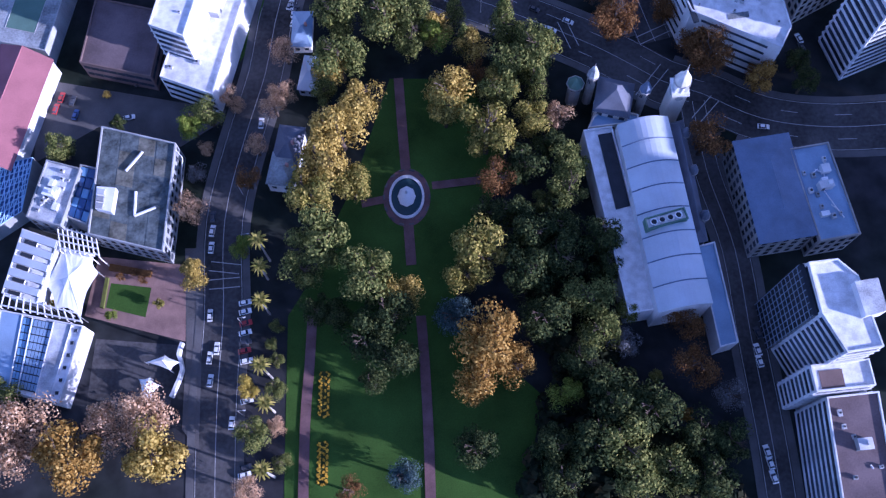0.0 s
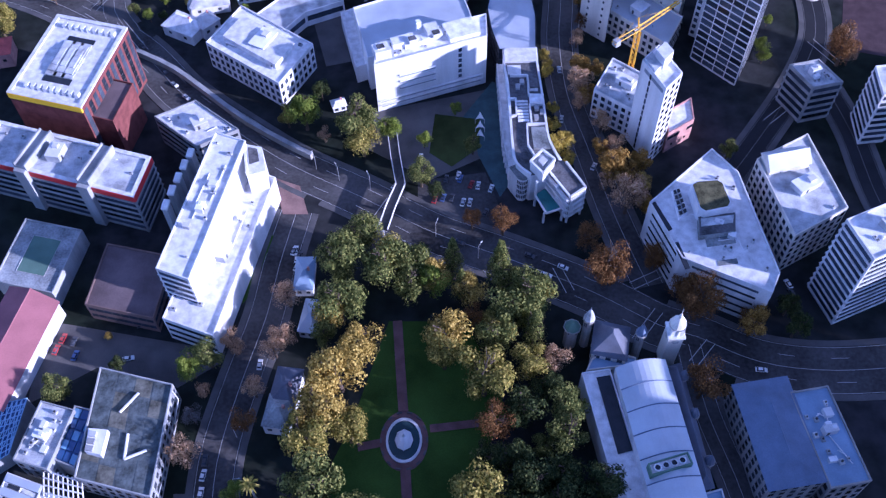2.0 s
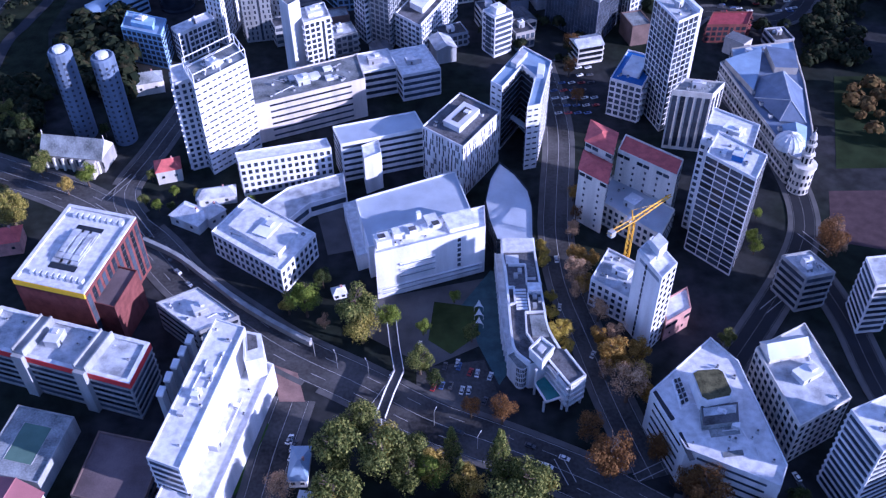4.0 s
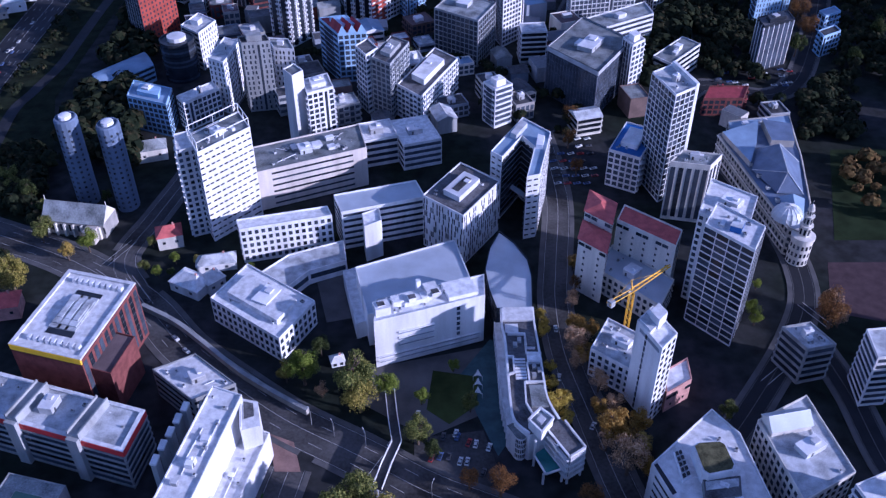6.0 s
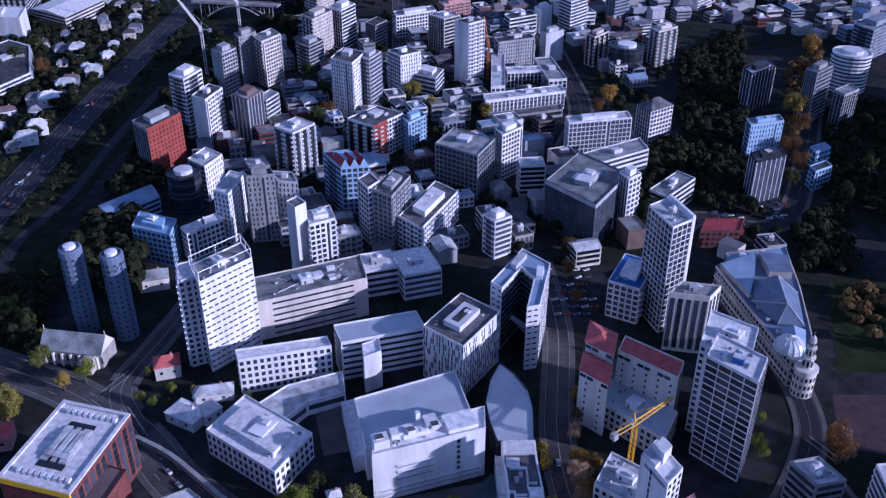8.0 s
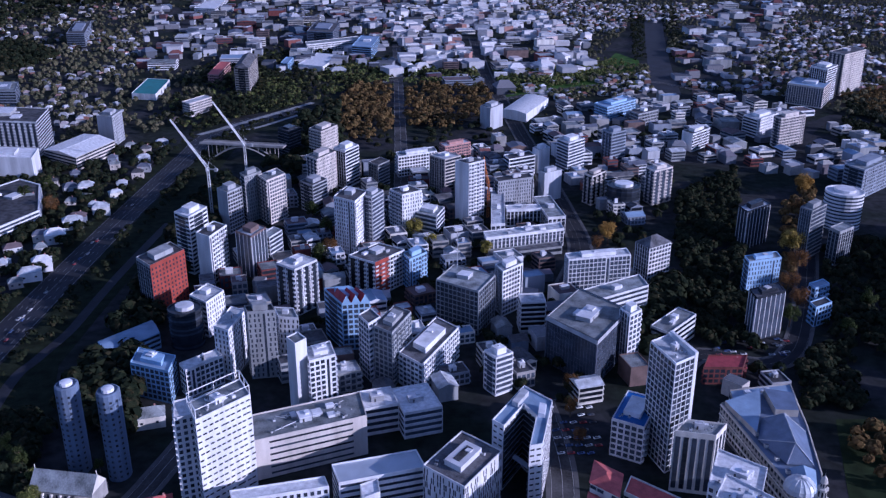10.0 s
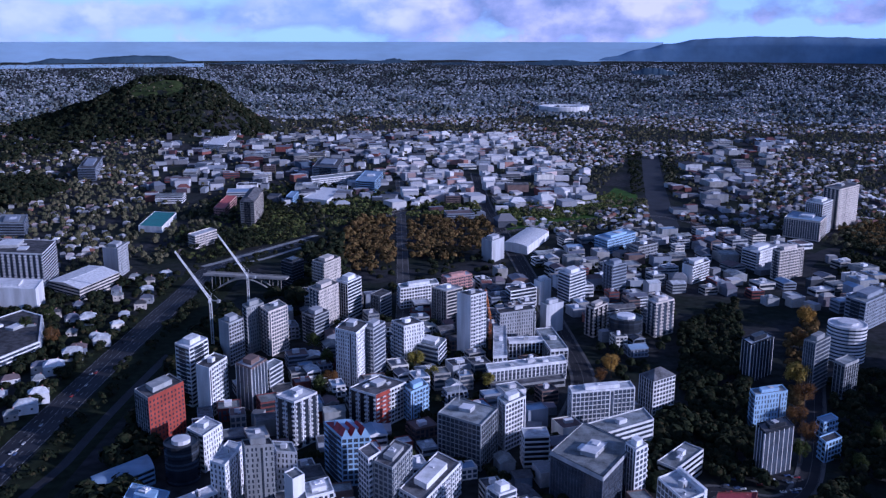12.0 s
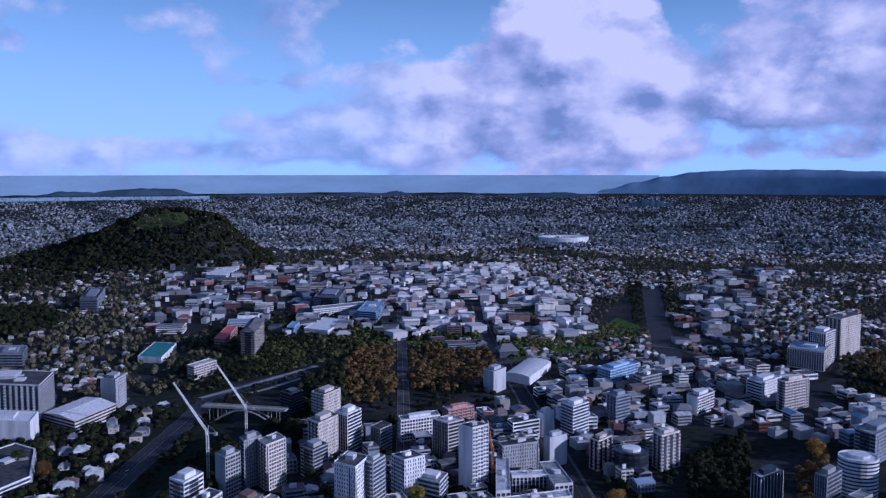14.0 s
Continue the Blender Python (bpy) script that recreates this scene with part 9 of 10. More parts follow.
block("shade_tower", "plain grey tower added out of view to cast shade", "tower", (400, 370), (30.9, -6), (6, 38.3), 30, "plain", "concrete", "roof_grey")
block("shade_tower", "plain grey tower added out of view to cast shade", "tower", (417.9, 421.4), (30.2, -6), (6, 38.7), 62, "plain", "concrete", "roof_grey")
block("shade_tower", "plain grey tower added out of view to cast shade", "tower", (435.7, 472.9), (34.1, -6), (6, 45), 58, "plain", "concrete", "roof_grey")
block("shade_tower", "plain grey tower added out of view to cast shade", "tower", (453.6, 524.3), (33.8, -6), (6, 37.1), 66, "plain", "concrete", "roof_grey")
block("shade_tower", "plain grey tower added out of view to cast shade", "tower", (471.4, 575.7), (32.6, -6), (6, 45.9), 74, "plain", "concrete", "roof_grey")
block("shade_tower", "plain grey tower added out of view to cast shade", "tower", (489.3, 627.1), (30.6, -6), (6, 42.2), 60, "plain", "concrete", "roof_grey")
block("shade_tower", "plain grey tower added out of view to cast shade", "tower", (507.1, 678.6), (33.8, -6), (6, 42.6), 70, "plain", "concrete", "roof_grey")
block("shade_tower", "plain grey tower added out of view to cast shade", "tower", (525, 730), (33.4, -6), (6, 42.9), 64, "plain", "concrete", "roof_grey")

# ---- scattered low buildings, trees and suburbs ----
CELLS, CS = {}, 6


def inside(poly, x, y):
    c = False
    n = len(poly)
    for i in range(n):
        (x1, y1), (x2, y2) = poly[i], poly[i - 1]
        if (y1 > y) != (y2 > y) and x < (x2 - x1) * (y - y1) / (y2 - y1) + x1:
            c = not c
    return c


def index_footprints():
    for poly in FOOT:
        xs, ys = [p[0] for p in poly], [p[1] for p in poly]
        for i in range(int(min(xs) // CS), int(max(xs) // CS) + 1):
            for j in range(int(min(ys) // CS), int(max(ys) // CS) + 1):
                if inside(poly, (i + 0.5) * CS, (j + 0.5) * CS) or inside(inset(poly, -3), (i + 0.5) * CS, (j + 0.5) * CS):
                    CELLS[(i, j)] = 1
    for line, half in LANES:
        k = int(half // CS) + 1
        for p in line:
            for i in range(int(p.x // CS) - k, int(p.x // CS) + k + 1):
                for j in range(int(p.y // CS) - k, int(p.y // CS) + k + 1):
                    if (Vector(((i + 0.5) * CS, (j + 0.5) * CS)) - p).length < half + 3:
                        CELLS[(i, j)] = 1


index_footprints()


def free(x, y, r):
    k = int(r // CS)
    return not any((int(x // CS) + i, int(y // CS) + j) in CELLS for i in range(-k, k + 1) for j in range(-k, k + 1))


def take(x, y, r):
    k = int(r // CS)
    for i in range(-k, k + 1):
        for j in range(-k, k + 1):
            CELLS[(int(x // CS) + i, int(y // CS) + j)] = 1


HILLSIDE = [(-593.2, 995.3), (-525.9, 1018.9), (-383.8, 1095.7), (-341.7, 1123.6), (-323.8, 824.6), (-326.4, 653.9), (-342.3, 514.6)]
LOW = []
LOW.append(([(-127.6, 530.6), (-214.9, 647.8), (-177.1, 728.1), (-103.7, 873.7), (116.2, 873.5), (150.4, 680.1), (129.4, 515.2), (68.9, 473.4), (24.2, 500.8), (-66, 486.9)], 110, (11, 20), (7, 15), 0.35, 9))
LOW.append(([(-202.4, 876.4), (-155.8, 1045.3), (-56.5, 976.2), (170.5, 1251.9), (267.7, 1048), (185.3, 811.6), (119.7, 896.5), (6.7, 842.9), (-103.6, 825.8)], 85, (12, 22), (7, 16), 0.3, 10))
LOW.append(([(171.1, 1324.5), (402.3, 1428.8), (522.7, 1289.7), (557.4, 1101.6), (481, 937.4), (392.6, 978.9), (281.4, 1048.1), (200, 977.8)], 85, (14, 27), (6, 14), 0.25, 13))
LOW.append(([(185.8, 546.2), (248.2, 546.2), (223.6, 473.3), (177.9, 473.3)], 8, (12, 20), (6, 10), 0.1, 12))

VERGE = [[(-338.1, 1578.9), (-252.7, 1517.5), (-212.3, 1349.8), (-263.3, 1282.2), (-311.3, 1349.3)], [(88.8, 1581), (209.3, 1581.6), (310.7, 1760.7), (372.4, 1637.8), (326, 1472.3), (184.7, 1392.3), (87.2, 1391.8)]]
GULLY = [(-395.7, 1231.1), (-441.5, 1530.8), (-420, 1808.4), (-263.5, 1830.7), (-96.5, 1725.3), (94.1, 1625.6), (87.6, 1505.2), (-86.3, 1533.6), (-200.2, 1369.3), (-273.2, 1215.3), (-339.2, 1183)]
BROWN = [[(618.9, 1394.4), (726.5, 1474.2), (760.7, 1395.1), (663.2, 1212.7), (615.6, 1245)]]
WOODS = []
WOODS.append(([(244.3, 897.2), (335.2, 1000.9), (269.8, 753.7), (224.4, 597.5), (224, 517.2), (187.4, 517), (182.3, 579.6), (206.4, 753.3)], 330, "leaf_dark"))
WOODS.append(([(347.6, 879.5), (402, 937), (297.5, 657), (271.2, 646.4)], 70, "autumn_mix"))
WOODS.append(([(330.7, 754), (425.7, 782.7), (311.6, 547.3), (261.6, 597.7)], 130, "leaf_dark"))
WOODS.append(([(241.1, 463.5), (317.3, 463.5), (280.4, 387.4), (219.2, 387.5)], 26, "autumn_mix"))
WOODS.append(([(243.1, 554.3), (285.7, 562.7), (257.8, 479.9), (222.3, 479.9)], 60, "leaf_dark"))
WOODS.append(([(25.8, 112.4), (51.1, 101.4), (54.4, 67), (93.9, 18.7), (21.9, 19.6), (29.7, 67.4), (19.7, 108.3)], 90, "leaf_dark"))
WOODS.append(([(-593.2, 995.3), (-525.9, 1018.9), (-383.8, 1095.7), (-341.7, 1123.6), (-323.8, 824.6), (-326.4, 653.9), (-342.3, 514.6)], 380, "shaded_bush_mix"))
WOODS.append(([(-238, 451.5), (-236.6, 577.6), (-247.1, 750.9), (-252.9, 858.4), (-243.7, 953.7), (-206.2, 894.6), (-217.9, 699.8), (-205.9, 544.9), (-185.7, 451.8)], 230, "gully"))
WOODS.append(([(149.2, 656.3), (190.5, 678.6), (169.6, 546.7), (131.3, 546.5)], 40, "gully"))
WOODS.append(([(-199.9, 1249.4), (-164.3, 1361.4), (-114.8, 1045.6), (-152.7, 954.3), (-208.1, 997.6)], 90, "gully"))
WOODS.append(([(-1392.8, 2646.2), (-1382.1, 3412.7), (-960.6, 2806), (-952, 2380.1), (-1060.5, 2111.5), (-1166.8, 2159.7)], 520, "gully"))
WOODS.append(([(-964, 1823.3), (-900, 1937.2), (-738.5, 1755.6), (-755, 1576.9), (-835.3, 1576.5)], 240, "gully"))
WOODS.append(([(-296.9, 473.6), (-244.1, 473.6), (-212.6, 363.9), (-247.9, 363.9)], 60, "leaf_dark"))
WOODS.append(([(-218.1, 894.6), (-166.7, 1124.7), (97.3, 1363.3), (323.7, 1252.9), (203.8, 753.3), (56.8, 752.5), (-175.1, 700.1)], 160, "shaded_bush_mix"))
WOODS.append(([(-144.5, 580.3), (-118.7, 810.3), (61.6, 810.1), (137.2, 580.1), (77.5, 486.8)], 60, "shaded_bush_mix"))
WORKS = [[(-557.6, 1633.3), (-823.4, 2648.9), (-415.8, 2842.5), (192.1, 2811.6), (311.6, 1943.1), (249.5, 1581.7), (78.3, 1391.8), (-71.9, 1580.2)], [(450.1, 1830.1), (801.1, 2656.8), (1018.8, 2657.9), (624, 1831), (497.5, 1482.5), (387.2, 1530.5)]]
RIDGE = [(-102.1, 1580), (-145.4, 2511.1), (-55.5, 2777.4), (192.1, 2811.6), (311.6, 1943.1), (249.5, 1581.7), (85.4, 1519.1)]
OPEN = [[(-355.6, 451), (-378.1, 544.1), (-397.5, 996.4), (-368.6, 1248.2), (-349.2, 1680.1), (-268, 1743), (-199.1, 1361.2), (-137, 1447.2), (75.3, 1448.7), (184.6, 1363.9), (408.2, 1451.2), (551.7, 1366.6), (597.7, 1002.5), (299.1, 453.9)], [(-204.8, 1402.7), (-59.7, 1362.2), (71.1, 1363.1), (111.1, 1571.2), (326.1, 1656), (431, 1656.9), (510.4, 2405.4), (299.1, 1747.7), (108, 1683.8), (-211.2, 1776.2)]]
AUTUMN = [[(-164.3, 1361.4), (-141.2, 1493.8), (-87.6, 1470.5), (-71.5, 1184.7), (-107, 1111.1), (-140.4, 1184.3)], [(-61.4, 1447.7), (11.1, 1519.3), (75.3, 1448.7), (61.7, 1251.1), (8.9, 1185.3), (-49.1, 1200.7)]]
SCRUB = [[(-348.6, 1650.6), (-261.5, 1595.1), (-201, 1284.7), (-249.7, 1215.5), (-282, 933), (-284.1, 595), (-275.9, 424.3), (-350.1, 594.7), (-353.4, 875.5), (-333.9, 1096)], [(-231.2, 1595.3), (-97.5, 1744.4), (92.6, 1597.9), (289, 1685.3), (310.7, 1572.8), (101.5, 1426.6), (-65.1, 1494.3), (-186.9, 1402.8)], [(494.4, 1101.2), (532, 1002.1), (654.7, 1255.2), (639.4, 1408.8)], [(504.4, 2529.9), (630.2, 2531.2), (456.7, 1717.3), (359, 1716.5)]]


def spread(poly, count, gap, seed):
    rng = random.Random(seed)
    xs, ys = [p[0] for p in poly], [p[1] for p in poly]
    res = []
    for _ in range(count * 14):
        x, y = rng.uniform(min(xs), max(xs)), rng.uniform(min(ys), max(ys))
        if inside(poly, x, y) and free(x, y, gap):
            take(x, y, gap)
            res.append((x, y))
            if len(res) >= count:
                break
    return res


def low_rise(poly, count, seed, sizes, heights, tilt, gap):
    rng = random.Random(seed)
    walls = ["white", "pale_grey", "cream", "concrete", "stone_grey", "blue_grey", "brown", "blue_grey", "stone_grey", "brick_red", "concrete"]
    roofs = ["roof_pale", "roof_grey", "roof_dark", "roof_dark", "roof_blue", "slate", "roof_grey", "roof_dark", "roof_pale", "brown_roof"]
    for x, y in spread(poly, count, gap, seed):
        a = tilt + rng.gauss(0, 0.05)
        w, d, h = rng.uniform(*sizes), rng.uniform(*sizes), rng.uniform(*heights)
        u, v = Vector((math.cos(a), math.sin(a))) * w, Vector((-math.sin(a), math.cos(a))) * d
        wall, roof = rng.choice(walls), rng.choice(roofs)
        o = Vector((x, y)) - u / 2 - v / 2
        block("low_building", "low %s city building with a %s roof" % (wall.replace("_", " "), roof.replace("roof_", "").replace("_", " ")), "building", tuple(o), tuple(u), tuple(v), h, rng.choice(("punch", "band", "plain", "stripe")) if y < 900 else rng.choice(("band", "plain")), wall, roof, plant=rng.choice((0, 1, 2)), gable=rng.choice((0, 0, 0, 2.5)))


for k, (poly, count, sizes, heights, tilt, gap) in enumerate(LOW):
    low_rise(poly, count, 40 + k, sizes, heights, tilt, gap)

for x, y in spread(HILLSIDE, 75, 12, 77):
    rr = random.Random(int(x * 3 + y))
    house(round(x, 1), round(y, 1), rr.uniform(9, 17), rr.uniform(8, 12), rr.uniform(4, 8), rr.uniform(0.1, 0.6), rr.choice(("white", "cream", "beige", "pale_grey", "blue_grey")), rr.choice(("roof_pale", "roof_grey", "slate", "brown_roof", "roof_dark", "roof_dark")), "hillside house of painted boards among garden trees")

def far_scale(r):
    return max(0.12, (300 - rise(0, max(r, 3300)) if r > 3300 else 300) / 300)


def far_houses(name, count, r0, r1, a0, a1, sizes, heights, material, seed, label, keep=None, pitched=0.7):
    """Thousands of small buildings in one mesh."""
    rng = np.random.default_rng(seed)
    V, F = [], []
    got = 0
    while got < count:
        u = rng.random()
        r = (r0 ** 1.35 + (r1 ** 1.35 - r0 ** 1.35) * u) ** (1 / 1.35)
        w = math.radians(rng.uniform(a0, a1))
        x, y = r * math.sin(w), r * math.cos(w)
        got += 1
        if keep is not None and not keep(x, y):
            continue
        if r < 2300 and (int(x // CS), int(y // CS)) in CELLS:
            continue
        hill = ((x + 930) / 330) ** 2 + ((y - 2860) / 330) ** 2
        if hill < 1.0:
            continue
        s = far_scale(r)
        z = rise(x, y)
        W, D, H = rng.uniform(*sizes) * s, rng.uniform(*sizes) * s, rng.uniform(*heights) * s
        t = rng.normal() * 0.25 + 0.2
        c, q = math.cos(t), math.sin(t)
        k = len(V)
        pts = [(-W / 2, -D / 2), (W / 2, -D / 2), (W / 2, D / 2), (-W / 2, D / 2)]
        g = [(x + c * a - q * b, y + q * a + c * b) for a, b in pts]
        V += [(a, b, z - 2) for a, b in g] + [(a, b, z + H) for a, b in g]
        for i in range(4):
            j = (i + 1) % 4
            F.append((k + i, k + j, k + 4 + j, k + 4 + i))
        F.append((k + 4, k + 5, k + 6, k + 7))
        k = len(V)
        if rng.random() < pitched:
            T = H + min(W, D) * 0.32
            e = [(x + c * a * 1.1 - q * b * 1.1, y + q * a * 1.1 + c * b * 1.1, z + H) for a, b in pts]
            m = 0.25 * W
            V += e + [(x - c * m, y - q * m, z + T), (x + c * m, y + q * m, z + T)]
            F += [(k, k + 1, k + 5, k + 4), (k + 1, k + 2, k + 5), (k + 2, k + 3, k + 4, k + 5), (k + 3, k, k + 4)]
        else:
            e = [(x + c * a * 0.96 - q * b * 0.96, y + q * a * 0.96 + c * b * 0.96, z + H + 0.12) for a, b in pts]
            V += e
            F.append((k, k + 1, k + 2, k + 3))
    tagged(put(name, mesh_of(name, V, F, [material])), label, "houses", kind="stuff")


def far_trees(name, count, r0, r1, a0, a1, size, material, seed, label, keep=None, power=1.35, facets=1):
    """Distant tree crowns: lumpy clumps of leaf tufts, in one mesh."""
    rng = np.random.default_rng(seed)
    V, F = [], []
    for _ in range(count):
        r = (r0 ** power + (r1 ** power - r0 ** power) * rng.random()) ** (1 / power)
        w = math.radians(rng.uniform(a0, a1))
        x, y = r * math.sin(w), r * math.cos(w)
        if keep is not None and not keep(x, y):
            continue
        if r < 2300 and (int(x // CS), int(y // CS)) in CELLS:
            continue
        s = far_scale(r)
        R = rng.uniform(*size) * s
        z = rise(x, y)
        for _ in range(12 if r < 2200 else 6 * facets):
            v = rng.normal(size=3); v /= np.linalg.norm(v); v[2] = abs(v[2])
            c = np.array((x, y, z + R * 0.7)) + v * R * 0.55
            t1 = np.cross(v, rng.normal(size=3)); t1 /= np.linalg.norm(t1); t2 = np.cross(v, t1)
            m = R * rng.uniform(0.4, 0.62)
            k = len(V)
            V += [tuple(c - t1 * m), tuple(c + t2 * m - v * m * 0.3), tuple(c + t1 * m), tuple(c - t2 * m - v * m * 0.3)]
            F.append((k, k + 1, k + 2, k + 3))
    tagged(put(name, mesh_of(name, V, F, [material])), label, "trees", kind="stuff")


island_mat("suburb_leaf", [(0.034, 0.041, 0.026), (0.075, 0.078, 0.044), (0.125, 0.112, 0.066), (0.052, 0.060, 0.038), (0.17, 0.14, 0.085)], 0.9)
island_mat("house_mix", [(0.80, 0.79, 0.79), (0.16, 0.17, 0.19), (0.52, 0.51, 0.52), (0.10, 0.10, 0.11), (0.24, 0.11, 0.08), (0.44, 0.44, 0.46), (0.12, 0.13, 0.15), (0.30, 0.30, 0.32), (0.09, 0.09, 0.10), (0.76, 0.73, 0.71)])
island_mat("shed_mix", [(0.78, 0.77, 0.79), (0.20, 0.22, 0.25), (0.50, 0.50, 0.53), (0.05, 0.06, 0.08), (0.20, 0.20, 0.22), (0.08, 0.11, 0.16), (0.45, 0.44, 0.45), (0.05, 0.05, 0.07), (0.20, 0.08, 0.07)])
island_mat("infill_mix", [(0.62, 0.61, 0.62), (0.12, 0.13, 0.15), (0.36, 0.36, 0.38), (0.05, 0.055, 0.065), (0.50, 0.47, 0.44), (0.16, 0.17, 0.20), (0.30, 0.12, 0.09), (0.09, 0.10, 0.12), (0.55, 0.55, 0.58)])
# Paler copy of the shed colours paints the sunlit patch on the ridge.
island_mat("shed_sunlit", [(0.82, 0.80, 0.80), (0.30, 0.31, 0.34), (0.76, 0.74, 0.74), (0.12, 0.13, 0.15), (0.66, 0.64, 0.64), (0.28, 0.29, 0.33), (0.72, 0.70, 0.70), (0.30, 0.14, 0.11)])
# Bush greens taken down near black, with the gully's shade in the colour.
island_mat("shaded_bush_mix", [(0.006, 0.010, 0.006), (0.013, 0.019, 0.010), (0.026, 0.031, 0.015), (0.009, 0.014, 0.008), (0.042, 0.036, 0.018)], 0.9)
# Far houses and trees: haze is put into their paler, bluer colours.
island_mat("distant_house_haze_mix", [(0.52, 0.54, 0.58), (0.27, 0.30, 0.35), (0.42, 0.44, 0.48), (0.20, 0.23, 0.28), (0.36, 0.38, 0.42), (0.24, 0.27, 0.32), (0.48, 0.49, 0.52)])
island_mat("distant_haze_mix", [(0.085, 0.115, 0.135), (0.135, 0.165, 0.18), (0.18, 0.195, 0.19), (0.11, 0.14, 0.155), (0.19, 0.19, 0.175)], 0.9)
island_mat("autumn_mix", [(0.05, 0.03, 0.013), (0.12, 0.075, 0.03), (0.075, 0.055, 0.02), (0.19, 0.125, 0.05)], 0.9)


def not_core(x, y):
    return not any(inside(p, x, y) for p in OPEN)


def in_works(x, y):
    return any(inside(p, x, y) for p in WORKS)


def side_street(x, y):
    """Streets and yards that break up the packed blocks."""
    u, v = x * 0.97 + y * 0.24, -x * 0.24 + y * 0.97
    return u % 118 < 15 or v % 84 < 13 or noise.noise((x * 0.008, y * 0.008, 11.0)) > 0.28


def summit(x, y):
    return ((x + 885) / 95) ** 2 + ((y - 2800) / 62) ** 2 < 1.0 + 0.3 * noise.noise((x * 0.03, y * 0.03, 1.0))


def clump(x, y):
    return noise.noise((x * 0.0035, y * 0.0035, 2.0)) + 0.5 * noise.noise((x * 0.011, y * 0.011, 7.0))


for k, poly in enumerate(WORKS):
    low_rise(poly, (60, 16)[k], 90 + k, (22, 52), (7, 16), 0.15, 24)
far_houses("city_infill", 1500, 480, 1480, -14, 27, (8, 19), (5, 12), "infill_mix", 33, "packed low shops and flats between the towers", lambda x, y: any(inside(q[0], x, y) for q in LOW) and free(x, y, 6), 0.3)
far_houses("commercial_blocks", 1500, 1250, 3000, -5, 12, (8, 32), (5, 17), "shed_sunlit", 23, "commercial buildings packed on the ridge top, sunlight in their colours", lambda x, y: inside(RIDGE, x, y) and not side_street(x, y), 0.15)
far_houses("commercial_sheds", 3300, 1250, 3000, -30, 30, (8, 32), (4, 14), "shed_mix", 3, "pale commercial buildings packed along the ridge", lambda x, y: in_works(x, y) and not inside(RIDGE, x, y) and not side_street(x, y), 0.15)
far_houses("suburb_houses", 15000, 1250, 3700, -33, 33, (7, 13), (3.2, 6), "house_mix", 4, "pale weatherboard houses among trees", lambda x, y: not_core(x, y) and not in_works(x, y) and clump(x, y) > -0.12 and (x > -150 or int(x * 7.3) % 10 < (3 if x < -330 else 5)), 0.8)
far_houses("distant_houses", 17000, 3350, 4500, -33, 33, (6, 12), (3.5, 7), "distant_house_haze_mix", 6, "distant suburb reaching towards the sea", lambda x, y: clump(x * 1.5, y * 1.5) > -0.16, 0.6)
far_trees("suburb_trees", 22000, 1200, 3700, -34, 34, (3.5, 7.5), "suburb_leaf", 8, "dark garden trees between the houses", lambda x, y: not_core(x, y) and (not in_works(x, y) or (int(x) % 5 == 0)))
far_trees("distant_trees", 19000, 3400, 4520, -34, 34, (5, 11), "distant_haze_mix", 9, "distant tree cover, paled and blued with painted haze", None)
far_trees("hill_bush", 6200, 2450, 3350, -28, -11, (6, 12), "shaded_bush_mix", 10, "dense dark bush on the volcanic hill", lambda x, y: ((x + 940) / 370) ** 2 + ((y - 2860) / 340) ** 2 < 1.15 and not summit(x, y), 2.0, 2)


def hill_grass():
    V, F, n = [], [], 24
    for j in range(7):
        for i in range(n):
            w = 2 * math.pi * i / n
            k = 1 + 0.25 * noise.noise((math.cos(w) * 1.7, math.sin(w) * 1.7, 4.0))
            x, y = -885 + 92 * k * j / 6 * math.cos(w), 2800 + 62 * k * j / 6 * math.sin(w)
            V.append((x, y, rise(x, y) + 1.2))
    for j in range(6):
        for i in range(n):
            a, b = j * n + i, j * n + (i + 1) % n
            F.append((a, b, b + n, a + n))
    tagged(put("hill_grass", mesh_of("hill_grass", V, F, ["hill_grass"], smooth=True)), "grassy clearing near the hill's summit", "grass", kind="structure")


hill_grass()


def patch(name, poly, count, size, material, seed, label, squat=0.75, tufts=26):
    """A wood seen from afar: many lumpy crowns of leaf tufts in one mesh."""
    rng = np.random.default_rng(seed)
    xs, ys = [p[0] for p in poly], [p[1] for p in poly]
    V, F = [], []
    got = 0
    for _ in range(count * 6):
        x, y = rng.uniform(min(xs), max(xs)), rng.uniform(min(ys), max(ys))
        if not inside(poly, x, y) or (int(x // CS), int(y // CS)) in CELLS:
            continue
        got += 1
        if got > count:
            break
        R = rng.uniform(*size)
        z = rise(x, y)
        for _ in range(tufts):
            v = rng.normal(size=3); v /= np.linalg.norm(v); v[2] = abs(v[2])
            c = np.array((x, y, z + R * squat)) + v * R * rng.uniform(0.6, 0.95)
            t1 = np.cross(v, rng.normal(size=3)); t1 /= np.linalg.norm(t1); t2 = np.cross(v, t1)
            m = R * rng.uniform(0.2, 0.34)
            k = len(V)
            V += [tuple(c - t1 * m), tuple(c + t2 * m - v * m * 0.4), tuple(c + t1 * m), tuple(c - t2 * m - v * m * 0.4)]
            F.append((k, k + 1, k + 2, k + 3))
    tagged(put(name, mesh_of(name, V, F, [material])), label, "trees", kind="stuff")


for k, poly in enumerate(AUTUMN):
    patch("autumn_wood", poly, 240, (5, 8.5), "autumn_mix", 20 + k, "old cemetery trees in brown autumn leaf")
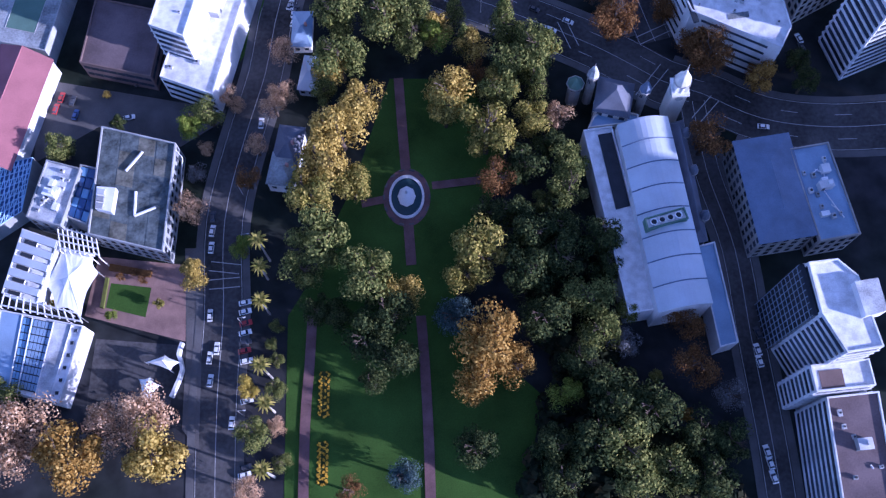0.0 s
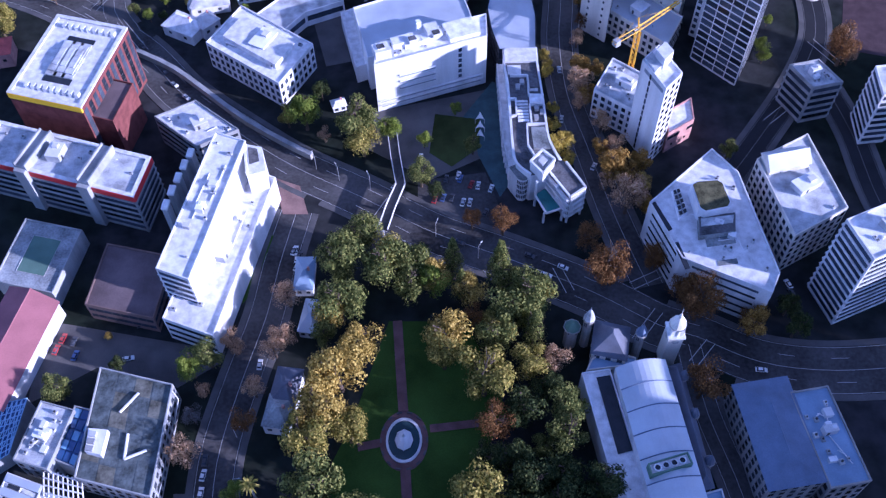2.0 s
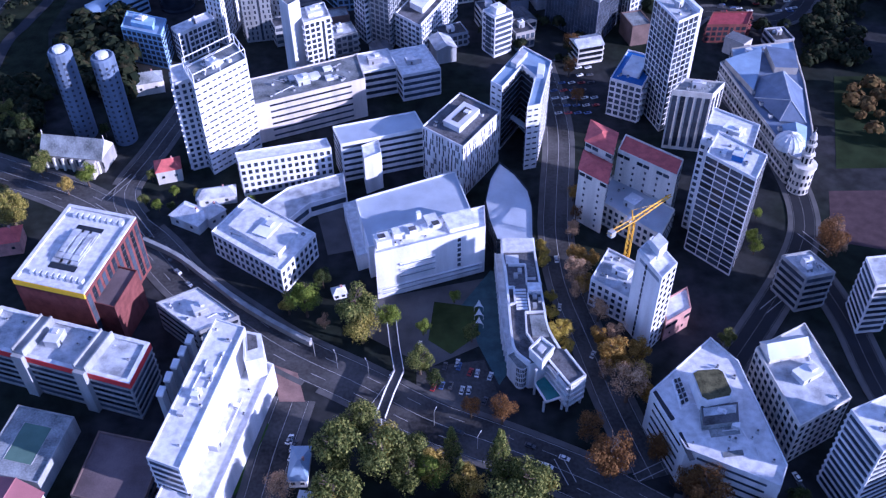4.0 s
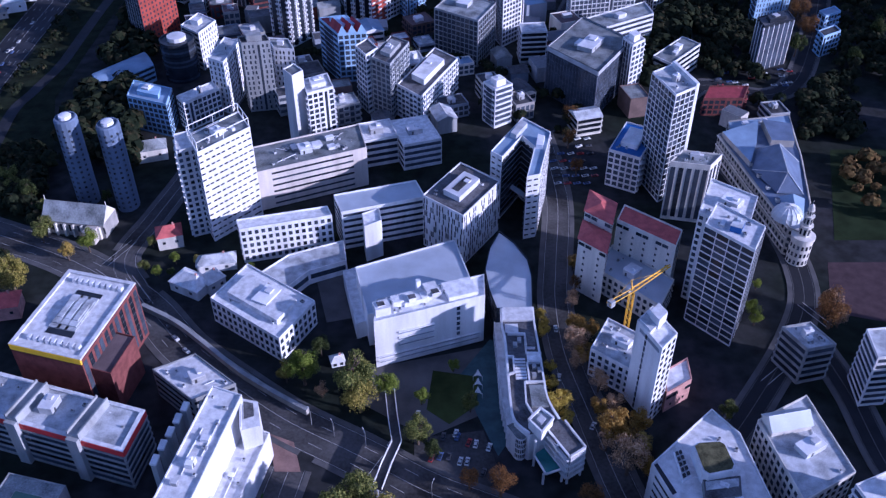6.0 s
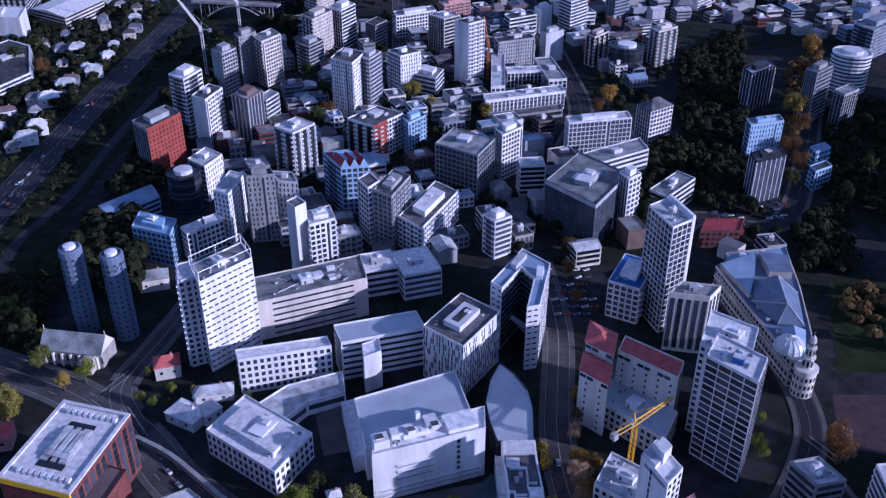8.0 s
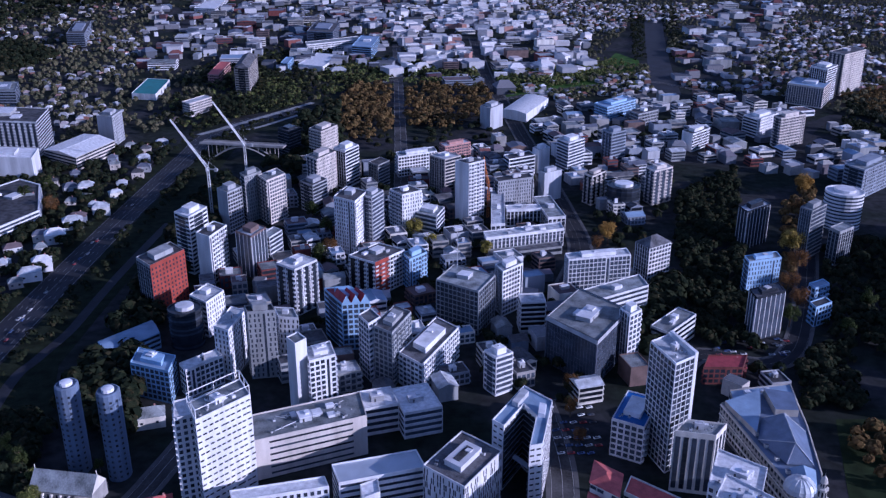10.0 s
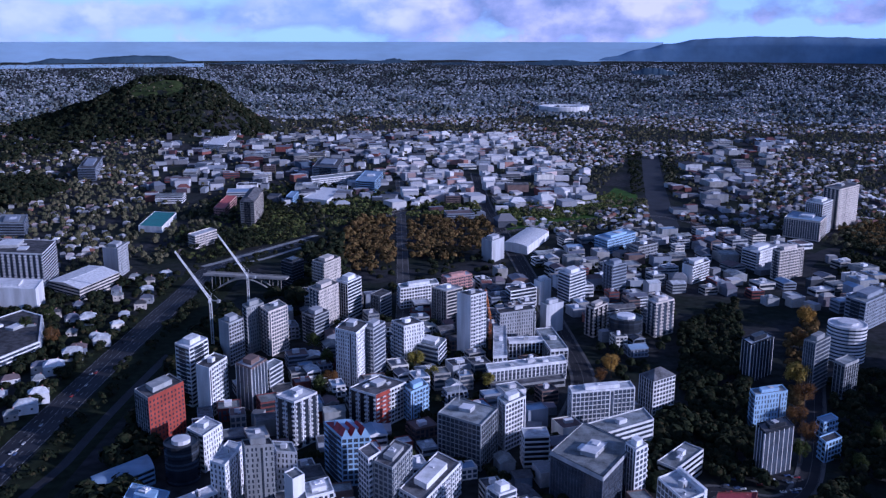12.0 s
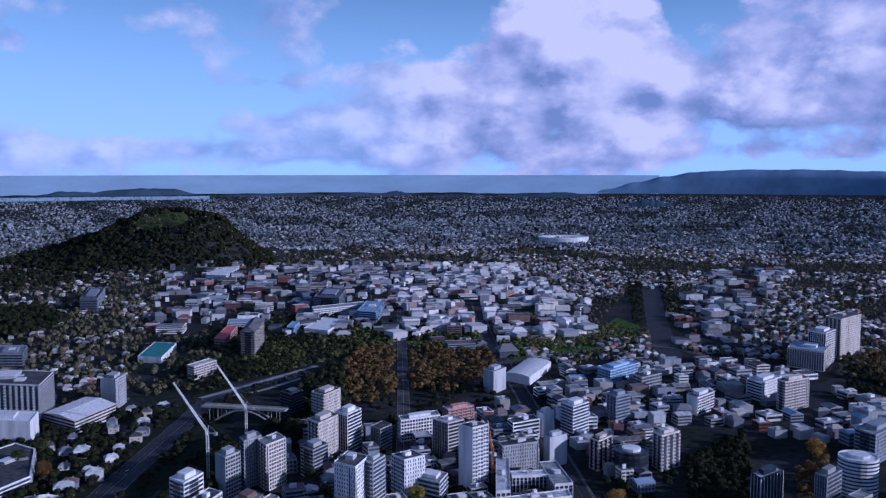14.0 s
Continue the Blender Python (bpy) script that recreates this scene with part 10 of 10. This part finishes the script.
island_mat("verge_mix", [(0.03, 0.045, 0.016), (0.09, 0.12, 0.033), (0.16, 0.17, 0.055), (0.05, 0.07, 0.025), (0.19, 0.15, 0.055)])
for k, poly in enumerate(VERGE):
    patch("verge_shrubs", poly, 420, (2, 5), "verge_mix", 70 + k, "light green shrubs on the motorway verges")
patch("gully_trees", GULLY, 700, (3.5, 7), "shaded_bush_mix", 81, "dark trees filling the motorway gully")
patch("gully_shrubs", GULLY, 420, (2.5, 5), "verge_mix", 82, "sunlit green trees on the gully banks")
for poly in BROWN:
    patch("brown_scrub", poly, 300, (3, 6), "autumn_mix", 75, "brown scrub above the motorway curve")
for k, poly in enumerate(SCRUB):
    patch("gully_scrub", poly, (620, 1200, 520, 520)[k], (2.5, 5.5), "verge_mix" if k == 1 else "shaded_bush_mix", 30 + k, "dark scrub on the motorway banks")
# Evergreen and gully woods take the bush greens that hold painted shade.
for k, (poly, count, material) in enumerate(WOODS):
    patch("woodland", poly, int(count * (1.0 if material == "gully" else 1.7)), (7, 11) if material == "gully" else (3.2, 6.5), "shaded_bush_mix" if material in ("gully", "leaf_dark") else material, 50 + k, "dense shaded woodland of dark evergreen trees", 0.9, 60)


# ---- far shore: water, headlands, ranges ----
# The water's base colour is paled to hold the haze over it.
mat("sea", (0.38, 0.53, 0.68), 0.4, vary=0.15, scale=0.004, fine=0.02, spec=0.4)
# Range and headland: haze is painted in as a blue base colour.
mat("range_haze", (0.15, 0.24, 0.37), 0.95, vary=0.25, scale=0.006, fine=0.03)
# Painted haze tints the dark base colour of the nearer hills blue.
mat("shore_haze", (0.045, 0.075, 0.11), 0.95, vary=0.3, scale=0.01, fine=0.05)


def arc_sheet(name, a0, a1, r0, r1, lift, material, label, wobble=0.0):
    V, F = [], []
    n = 80
    for i in range(n + 1):
        w = math.radians(a0 + (a1 - a0) * i / n)
        k = wobble * (noise.noise((i * 0.21, r0 * 0.01, 3.3)) + 0.5 * noise.noise((i * 0.7, 1.7, r0 * 0.02)))
        for j in range(6):
            r = (r0 + k) + (r1 - r0 - k) * j / 5
            x, y = r * math.sin(w), r * math.cos(w)
            V.append((x, y, rise(x, y) + lift))
    for i in range(n):
        for j in range(5):
            a = i * 6 + j
            F.append((a, a + 1, a + 7, a + 6))
    tagged(put(name, mesh_of(name, V, F, [material])), label, name, kind="structure")


def ridge(name, a0, a1, r, tops, material, label, thick=60):
    """A hill chain: a rounded crest of uneven height over an arc."""
    V, F = [], []
    n = 140
    for i in range(n + 1):
        t = i / n
        w = math.radians(a0 + (a1 - a0) * t)
        s = t * (len(tops) - 1)
        q = min(int(s), len(tops) - 2)
        f = s - q
        f = f * f * (3 - 2 * f)
        h = tops[q] * (1 - f) + tops[q + 1] * f
        h += (noise.noise((i * 0.13, r * 0.1, 0)) * 4 + noise.noise((i * 0.5, r * 0.1, 5)) * 1.6) * (0.3 if min(t, 1 - t) < 0.06 else 1)
        for d, k in ((-1.0, 0.0), (-0.5, 0.62), (0.0, 1.0), (0.5, 0.6)):
            rr = r + d * thick
            x, y = rr * math.sin(w), rr * math.cos(w)
            V.append((x, y, rise(x, y) * (1 - k) + max(h, rise(x, y)) * k - (2 if k == 0 else 0)))
    for i in range(n):
        for j in range(3):
            a = i * 4 + j
            F.append((a, a + 1, a + 5, a + 4))
    tagged(put(name, mesh_of(name, V, F, [material], smooth=True)), label, "hills", kind="structure")


arc_sheet("water", -34, 13.2, 4560, 4985, 1.2, "sea", "harbour water below the horizon, paled with painted haze", 40)
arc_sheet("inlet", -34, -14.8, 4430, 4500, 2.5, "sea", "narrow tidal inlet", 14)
ridge("ranges", 8.47, 28.44, 4600, [165.5, 202.9, 237.4, 263.2, 286.2, 294.8, 300.5, 297.6, 300.5, 294.8, 291.9, 286.2, 283.3], "range_haze", "long mountain range on the skyline, blued with painted haze", 40)
ridge("headland", 0.30, 11.42, 4960, [238.7, 248, 254.2, 257.3, 260.4, 260.4, 244.9], "range_haze", "low headland across the harbour, blued with painted haze", 15)
ridge("far_shore", -24.64, -15.46, 4560, [181, 198.1, 192.4, 203.8, 209.5, 206.6, 181], "shore_haze", "low dark spit across the inlet", 30)
ridge("low_hills", -14.46, -1.14, 4520, [170.7, 179.2, 184.8, 173.5, 187.7, 170.7, 165], "shore_haze", "low dark hills before the harbour", 40)
ridge("low_hills", -4.71, -1.85, 4530, [170.4, 193.1, 170.4], "shore_haze", "small dark volcanic cone", 30)
ridge("low_hills", -1.85, 9.52, 4500, [165.6, 174.1, 168.5, 176.9, 188.2, 171.3], "shore_haze", "dark wooded ridge before the harbour", 40)
ridge("cone_hill", 10.90, 14.47, 4330, [121.9, 146.3, 159.9, 157.2, 143.6, 121.9], "shore_haze", "dark flat-topped volcanic hill", 70)


def stadium(x, y, r):
    root = thing("stadium", (x, y, rise(x, y)), "white oval sports stadium with open roof stands", "stadium")
    put("stand", lathe([(r, -3), (r * 1.02, 16), (r * 0.98, 19), (r * 0.72, 15), (r * 0.66, 3)], 40, ("white",), "stand", sx=1.0, sy=0.8), root)
    put("pitch", lathe([(r * 0.67, 3), (0.01, 3.01)], 40, ("grass",), "pitch", sx=1.0, sy=0.8), root)


stadium(455, 3520, 96)
